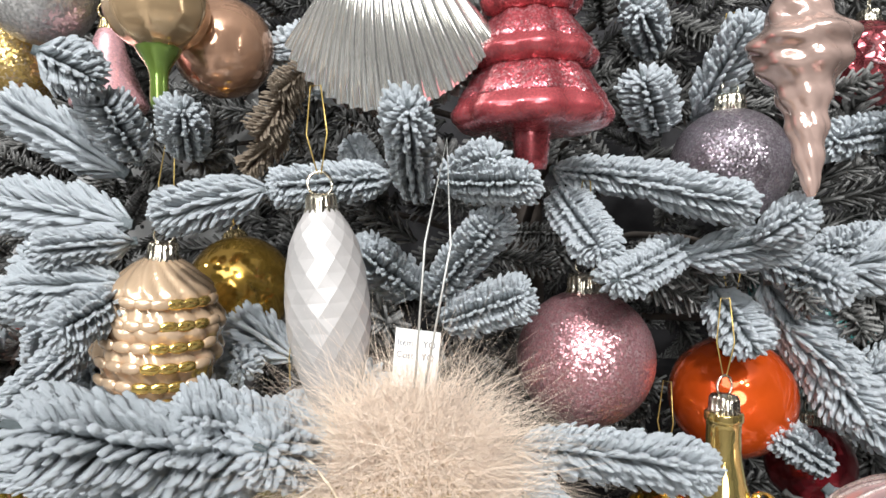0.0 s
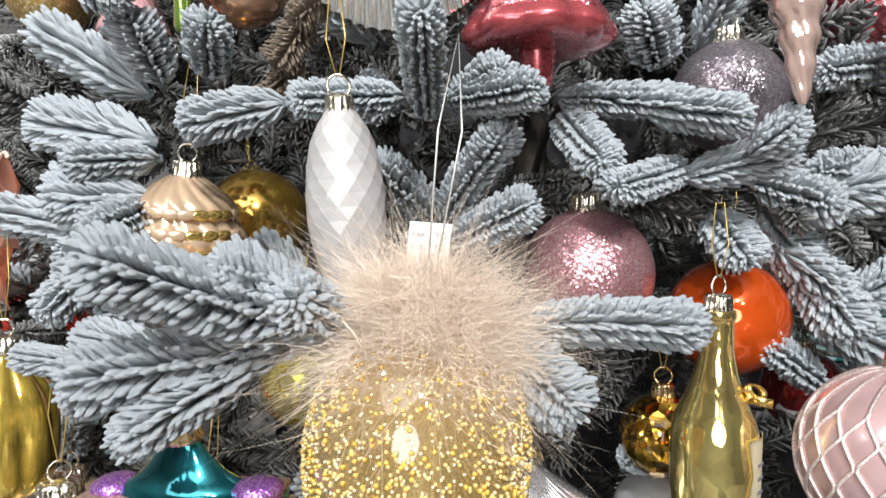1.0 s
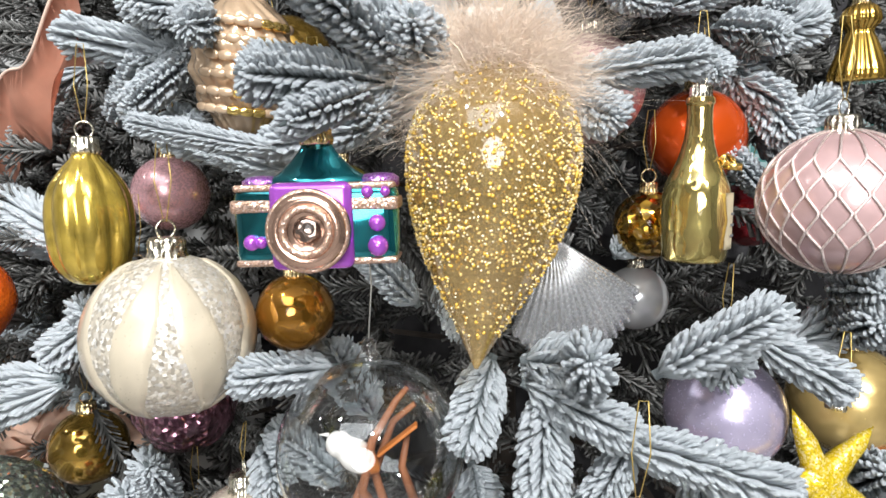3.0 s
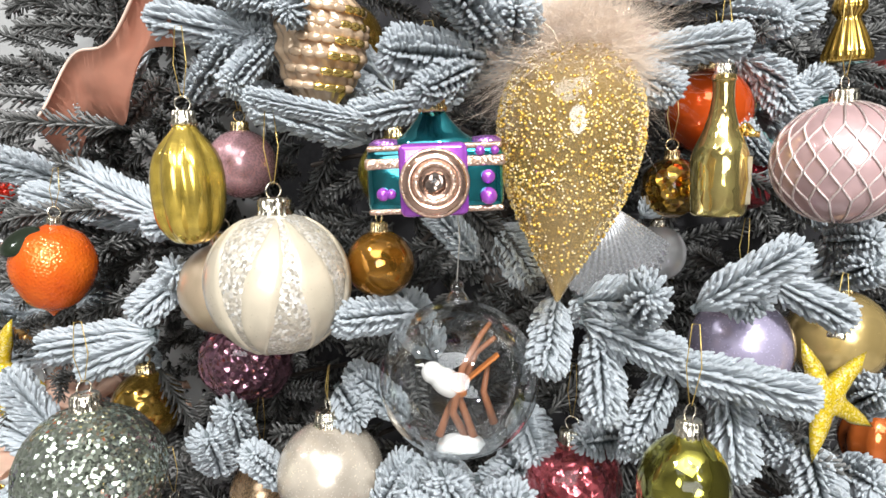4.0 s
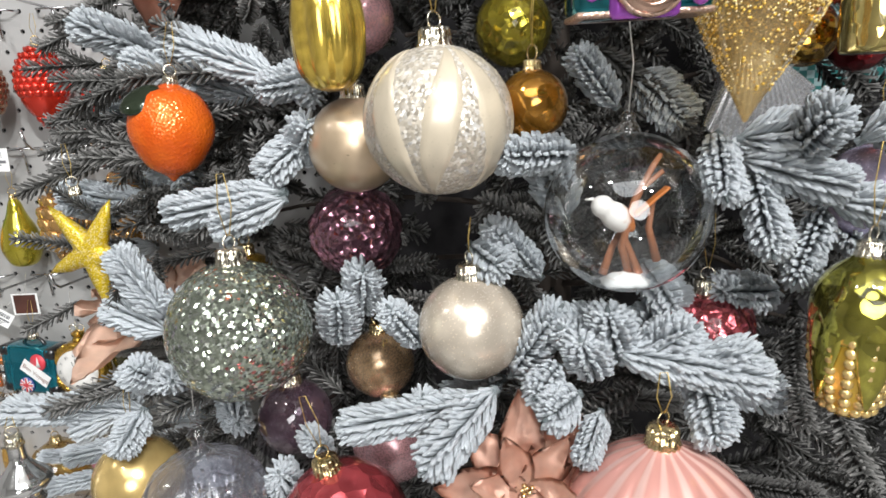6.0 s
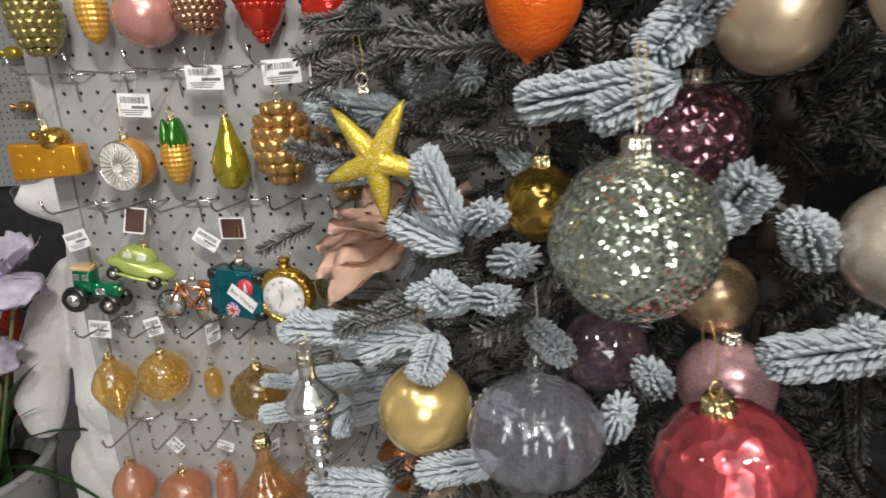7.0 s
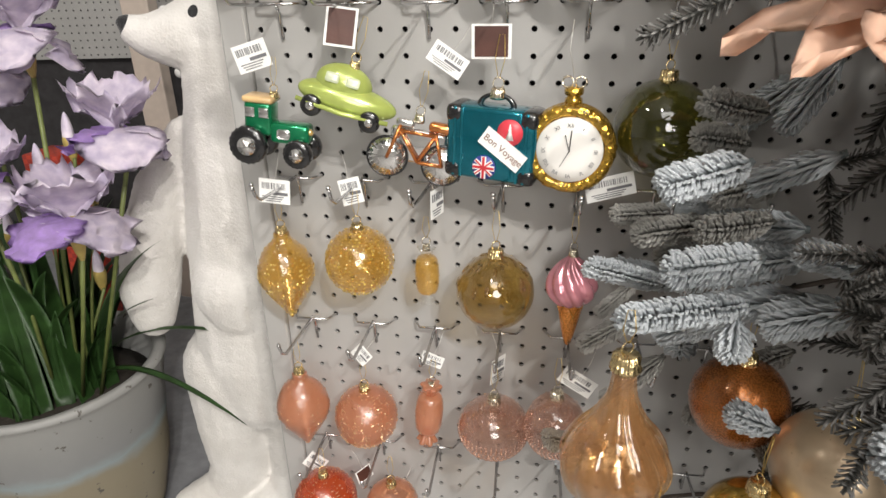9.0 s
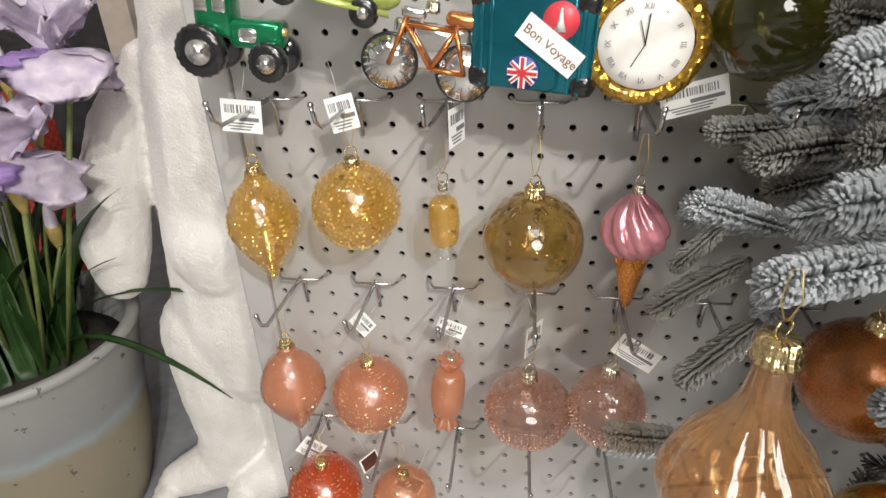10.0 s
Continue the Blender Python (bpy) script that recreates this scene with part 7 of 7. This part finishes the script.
def iris_flower(x, y, z, size, turn):
    """Three upright standards, three drooping falls, sheath and stem, in world metres."""
    size *= 1.2
    here = Vector((x, y, z)) - Vector((POT.x, POT.y, POT.z + 0.338))
    fl_ = part("flower", revolve(smooth_profile([(0.003, -0.9 * size), (0.009, -0.6 * size), (0.011, -0.2 * size), (0.006, 0.05 * size)], 12), 14), M_SHEATH, iris, "lilac iris bloom on a yellow sheath", m=Matrix.Translation(here))
    for k in range(3):
        part("standard", petal(size * 1.10, size * 0.80, 0.55, k + x * 10, M_IRIS), M_IRIS, fl_, m=pose(0, 0, 0, -10 - 8 * k, 0, 120 * k + turn))
        part("fall", petal(size * 1.20, size * 0.88, 1.15, k + y * 10, M_IRIS, -0.15), M_IRIS if k else M_IRISDARK, fl_, m=pose(0, 0, 0.003, -68 - 12 * k, 0, 120 * k + 60 + turn))
    foot = Vector((here.x * 0.35, here.y * 0.35, 0.0))
    mid = (foot + here) / 2 + Vector((0.01, 0, 0))
    part("stem", tube([foot, mid, here + Vector((0, 0, -0.85 * size))], 0.0035, 7), M_STEM, iris)


for x, y, z, s, t in ((-0.484, 0.16, 1.09, 0.06, 10), (-0.623, 0.2, 1.024, 0.056, 70), (-0.368, 0.16, 0.953, 0.056, 40), (-0.43, 0.1, 0.836, 0.062, 100), (-0.548, 0.08, 0.886, 0.062, 20), (-0.68, 0.22, 1.05, 0.05, 55)):
    iris_flower(x, y, z, s, t)
for x, y, z in ((-0.664, 0.18, 0.677), (-0.497, 0.20, 0.705), (-0.65, 0.2, 0.766), (-0.505, 0.22, 0.93), (-0.535, 0.18, 0.89), (-0.47, 0.2, 0.86)):
    here = Vector((x, y, z)) - Vector((POT.x, POT.y, POT.z + 0.338))
    bd = part("bud", revolve(smooth_profile([(0.004, -0.03), (0.009, -0.012), (0.0085, 0.008), (0.005, 0.026), (0.001, 0.036)], 14), 14, 3, 0.15, 1.2), M_IRIS, iris, "closed lilac bud", m=Matrix.Translation(here) @ pose(0, 0, 0, 8, 10, 0))
    part("sheath", revolve(smooth_profile([(0.003, -0.05), (0.0085, -0.03), (0.0105, -0.014), (0.0095, -0.004)], 10), 14), M_SHEATH, bd, "yellow green sheath")
    foot = Vector((here.x * 0.4, here.y * 0.4, 0.0))
    part("stem", tube([foot, (foot + here) / 2, here + Vector((0, 0, -0.04))], 0.0028, 6), M_STEM, iris)

# far side: post, hooks with small things, shelf, plaid stuff, berry sprig
structure("far_post", block(0.09, 0.05, 2.6, 0.004, m=shift(-0.98, 1.15, 1.3)), surface("beige_post", (0.52, 0.44, 0.38), 0.6, vary=0.08), "beige timber post beside the far pegboard", "post")
for i, (u, z, colr, nm) in enumerate(((-0.42, 1.40, (0.02, 0.25, 0.45), "blue"), (-0.28, 1.40, (0.62, 0.44, 0.06), "gold"), (-0.16, 1.40, (0.50, 0.32, 0.16), "bronze"), (-0.02, 1.41, (0.45, 0.25, 0.12), "amber"), (-0.45, 1.20, (0.55, 0.16, 0.06), "rust"), (-0.28, 1.20, (0.5, 0.3, 0.12), "bronze"), (-0.10, 1.18, (0.62, 0.36, 0.12), "amber"), (-0.4, 1.62, (0.7, 0.6, 0.1), "yellow"), (-0.28, 1.63, (0.4, 0.5, 0.3), "green"), (-0.1, 1.6, (0.05, 0.3, 0.12), "green"))):
    root = thing("candy_ornament", far @ shift(u, -0.07, z), "small %s glass candy on the far board" % nm, "ornament", "ornaments on the far board")
    part("sweet", revolve(smooth_profile([(0.006, -0.032), (0.02, -0.02), (0.024, 0), (0.02, 0.02), (0.006, 0.032)], 14), 20, m=pose(0, 0, 0, 0, 90, 0)), lacquer("far_glass_" + nm, colr, 0.15, 0.6), root)
    for s in (-1, 1):
        part("wrapper_end", revolve(smooth_profile([(0.005, s * 0.03), (0.012, s * 0.04), (0.019, s * 0.05)], 6), 24, 5, 0.3, m=pose(0, 0, 0, 0, 90, 0)), lacquer("far_wrap_" + nm, colr, 0.2, 0.5), root)
    part("thread", tube([(0, 0, 0.02), (0, 0.02, 0.07)], 0.0006, 4), M_THREADS, root)
for c in range(-16, 12, 5):
    for z in (1.29, 1.49, 1.70, 1.90):
        copy_thing(first_hook, far @ shift(c * PITCH + 0.012, 0, z))
for u, z in ((0.02, 1.43), (-0.16, 1.22), (0.06, 1.22)):
    root = thing("price_tag", far @ shift(u, -0.09, z), "small white framed brown tag on the far board", "tag", "tags on the far board")
    part("card", block(0.040, 0.001, 0.032), M_PAPER, root, smooth=False)
    part("print", block(0.030, 0.001, 0.022, m=shift(0, -0.0012, 0)), M_BROWNTAG, root, smooth=False)
pl = thing("gift_box", shift(-1.22, 0.95, 0.118), "red checked gift box on the platform", "box")
M_PLAID, nt, p = nodes_of("red_check_paper")
ck = node(nt, "ShaderNodeTexChecker", Scale=70.0)
ck.inputs[1].default_value, ck.inputs[2].default_value = (0.55, 0.06, 0.03, 1), (0.36, 0.04, 0.03, 1)
nt.links.new(object_coords(nt), ck.inputs[0])
nt.links.new(ck.outputs[0], p.inputs["Base Color"])
part("box", block(0.11, 0.11, 0.52, 0.004, m=shift(0, 0, 0.26)), M_PLAID, pl)
part("lid", block(0.118, 0.118, 0.05, 0.004, m=shift(0, 0, 0.545)), M_PLAID, pl)
bs = thing("berry_sprig", shift(-0.42, 0.50, 0.6), "white pearl berry sprig behind the bear", "sprig")
M_BERRY = surface("white_pearl_berry", (0.80, 0.79, 0.77), 0.3, 0, vary=0.05, coat=0.4)
part("stalk", tube([(0.05, 0.05, -0.48), (0.02, 0.02, 0.0), (0.0, 0, 0.25), (-0.01, 0, 0.70)], 0.003, 6), M_STEM, bs)
for i in range(16):
    u = i / 16
    a = i * 2.2
    q = Vector((0.05 * math.cos(a) - 0.01, 0.04 * math.sin(a), 0.12 + 0.60 * u))
    b = part("berry", sphere(0.011, 12, 8, m=Matrix.Translation(q)), M_BERRY, bs)
    part("stem", tube([q, Vector((-0.005, 0, q.z - 0.03))], 0.0012, 5), M_STEM, b)

# dark shelf stock glimpsed past the tree
M_TARTAN, nt, p = nodes_of("green_tartan")
ck = node(nt, "ShaderNodeTexChecker", Scale=95.0)
ck.inputs[1].default_value, ck.inputs[2].default_value = (0.03, 0.16, 0.15, 1), (0.30, 0.42, 0.42, 1)
nt.links.new(object_coords(nt), ck.inputs[0])
nt.links.new(ck.outputs[0], p.inputs["Base Color"])
tb = thing("gift_box", shift(1.34, 0.05, 1.33), "green tartan gift box on a dark shelf", "box")
part("box", block(0.22, 0.12, 0.15, 0.004, m=shift(0, 0, 0.075)), M_TARTAN, tb)
part("lid", block(0.225, 0.125, 0.03, 0.003, m=shift(0, 0, 0.160)), M_TARTAN, tb)
structure("shelf", block(0.9, 0.30, 0.02, 0.002, m=shift(1.55, 0.10, 1.318)), M_DARK, "dark wooden shelf behind the tree", "shelf")
structure("shelf_top", block(0.9, 0.30, 0.02, 0.002, m=shift(1.55, 0.10, 1.70)), M_DARK, "dark wooden shelf behind the tree", "shelf")
rb = thing("gift_box", shift(1.56, 0.08, 1.329), "dark red boxed stock with cream stripes", "box")
part("box", block(0.16, 0.14, 0.20, 0.004, m=shift(0, 0, 0.10)), surface("dark_red_box", (0.20, 0.03, 0.025), 0.5, vary=0.2), rb)
for k in range(5):
    part("stripe", block(0.012, 0.002, 0.19, m=shift(-0.06 + 0.03 * k, -0.0715, 0.10)), surface("cream_stripe", (0.60, 0.50, 0.40), 0.5), rb, "cream stripe", smooth=False)

# ---- inner growth of the tree: thinly flocked tips between the boughs, shade painted into their colour, too many to count ----
fill_rng = random.Random(21)
HUNG = [(o.matrix_basis.translation.copy(), o["keep"]) for o in scene.objects if "keep" in o.keys()]
for o in scene.objects:
    if "keep" in o.keys():
        del o["keep"]


def blocked(p):
    """True where a tip would pierce an ornament or hang over its outer face."""
    for c, r in HUNG:
        d = p - c
        if d.length < r + 0.010:
            return True
        out = Vector((c.x - AXIS.x, c.y - AXIS.y, 0)).normalized()
        along = d.dot(out)
        if along > 0 and (d - out * along).length < r + 0.012 + 0.15 * along:
            return True
    return False


def growth_poses(count, z0, z1, a0, a1, low, high, w0, w1):
    out_list = []
    for _ in range(count):
        z = fill_rng.uniform(z0, z1)
        a = radians(fill_rng.uniform(a0, a1))
        out = Vector((math.sin(a), -math.cos(a), 0))
        base = Vector((AXIS.x, AXIS.y, z)) + out * (girth(z) + fill_rng.uniform(low, high))
        d = (out * fill_rng.uniform(0.1, 1.0) + Vector((fill_rng.uniform(-.9, .9), fill_rng.uniform(-.5, .5), fill_rng.uniform(-0.75, 0.5)))).normalized()
        width = fill_rng.uniform(w0, w1)
        aspect = fill_rng.choice((2.6, 3.6))
        tip = base + d * width * aspect
        if tip.x < 0.64 and tip.y > -0.03 or base.x < 0.64 and base.y > -0.05 or min(tip.x, base.x) < 0.45 and max(tip.y, base.y) > -0.19:
            continue
        if blocked(tip) or blocked(base) or blocked((tip + base) / 2):
            continue
        out_list.append((base, tip, width, aspect))
    return out_list


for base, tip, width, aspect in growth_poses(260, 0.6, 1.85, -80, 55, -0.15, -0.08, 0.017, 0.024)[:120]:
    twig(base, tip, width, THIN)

verts, faces, starts, flock, total, corners = [], [], [], [], 0, 0
for base, tip, width, aspect in growth_poses(1500, 0.45, 1.95, -95, 62, -0.24, -0.12, 0.019, 0.027) + growth_poses(760, 1.12, 1.9, -84, -34, -0.13, -0.03, 0.018, 0.024) + growth_poses(160, 0.5, 1.95, 62, 84, -0.30, -0.03, 0.024, 0.034) + [g for g in growth_poses(700, 0.45, 1.95, 95, 185, -0.4, -0.03, 0.024, 0.034) if g[0].y > 0.30 and g[1].y > 0.30 and max(g[0].y, g[1].y) < 0.56] + growth_poses(800, 0.45, 1.95, -95, 62, -0.42, -0.26, 0.024, 0.034):
    me = fill_rng.choice(COARSE[aspect])
    co = np.empty(len(me.vertices) * 3, "f")
    me.vertices.foreach_get("co", co)
    m = np.array(shift(-AXIS.x, -AXIS.y, 0) @ twig_pose(base, tip, width, aspect, fill_rng))
    co = co.reshape(-1, 3) @ m[:3, :3].T + m[:3, 3]
    fl = np.empty(len(me.vertices), "f")
    me.attributes["flock"].data.foreach_get("value", fl)
    verts.append(co)
    flock.append(fl * fill_rng.uniform(0.6, 1.1))
    ix = np.empty(len(me.loops), "i")
    me.loops.foreach_get("vertex_index", ix)
    start = np.empty(len(me.polygons), "i")
    me.polygons.foreach_get("loop_start", start)
    faces.append(ix + total)
    starts.append(start + corners)
    total += len(co)
    corners += len(ix)
inner = bpy.data.meshes.new("inner_growth")
starts = np.concatenate(starts)
inner.vertices.add(total)
inner.vertices.foreach_set("co", np.concatenate(verts).astype("f").ravel())
inner.loops.add(corners)
inner.loops.foreach_set("vertex_index", np.concatenate(faces))
inner.polygons.add(len(starts))
inner.polygons.foreach_set("loop_start", starts)
inner.update(calc_edges=True)
inner.validate()
layer = inner.attributes.new("flock", "FLOAT", "POINT")
layer.data.foreach_set("value", np.concatenate(flock))
inner.shade_smooth()
inner.materials.append(M_SPARSE_SHADED)
ob = new("inner_growth", inner)
ob.parent = tree
tagged(ob, "thinly flocked inner twigs, coloured darker for the shade inside the tree", kind="stuff")


def bough(a, z, reach):
    out = Vector((math.sin(radians(a)), -math.cos(radians(a)), 0))
    pts = [out * (0.02 + (reach - 0.02) * i / 6) + Vector((0, 0, z + 0.10 * math.sin(i / 6 * 1.4) - 0.05 * (i / 6) ** 2)) for i in range(7)]
    part("branch", tube(pts, 0.005, 6, taper=0.4), M_BARK, tree)


for i in range(34):
    zz = 0.5 + i * 0.037
    bough(-80 + (i * 61) % 135, zz, girth(zz) - 0.2)
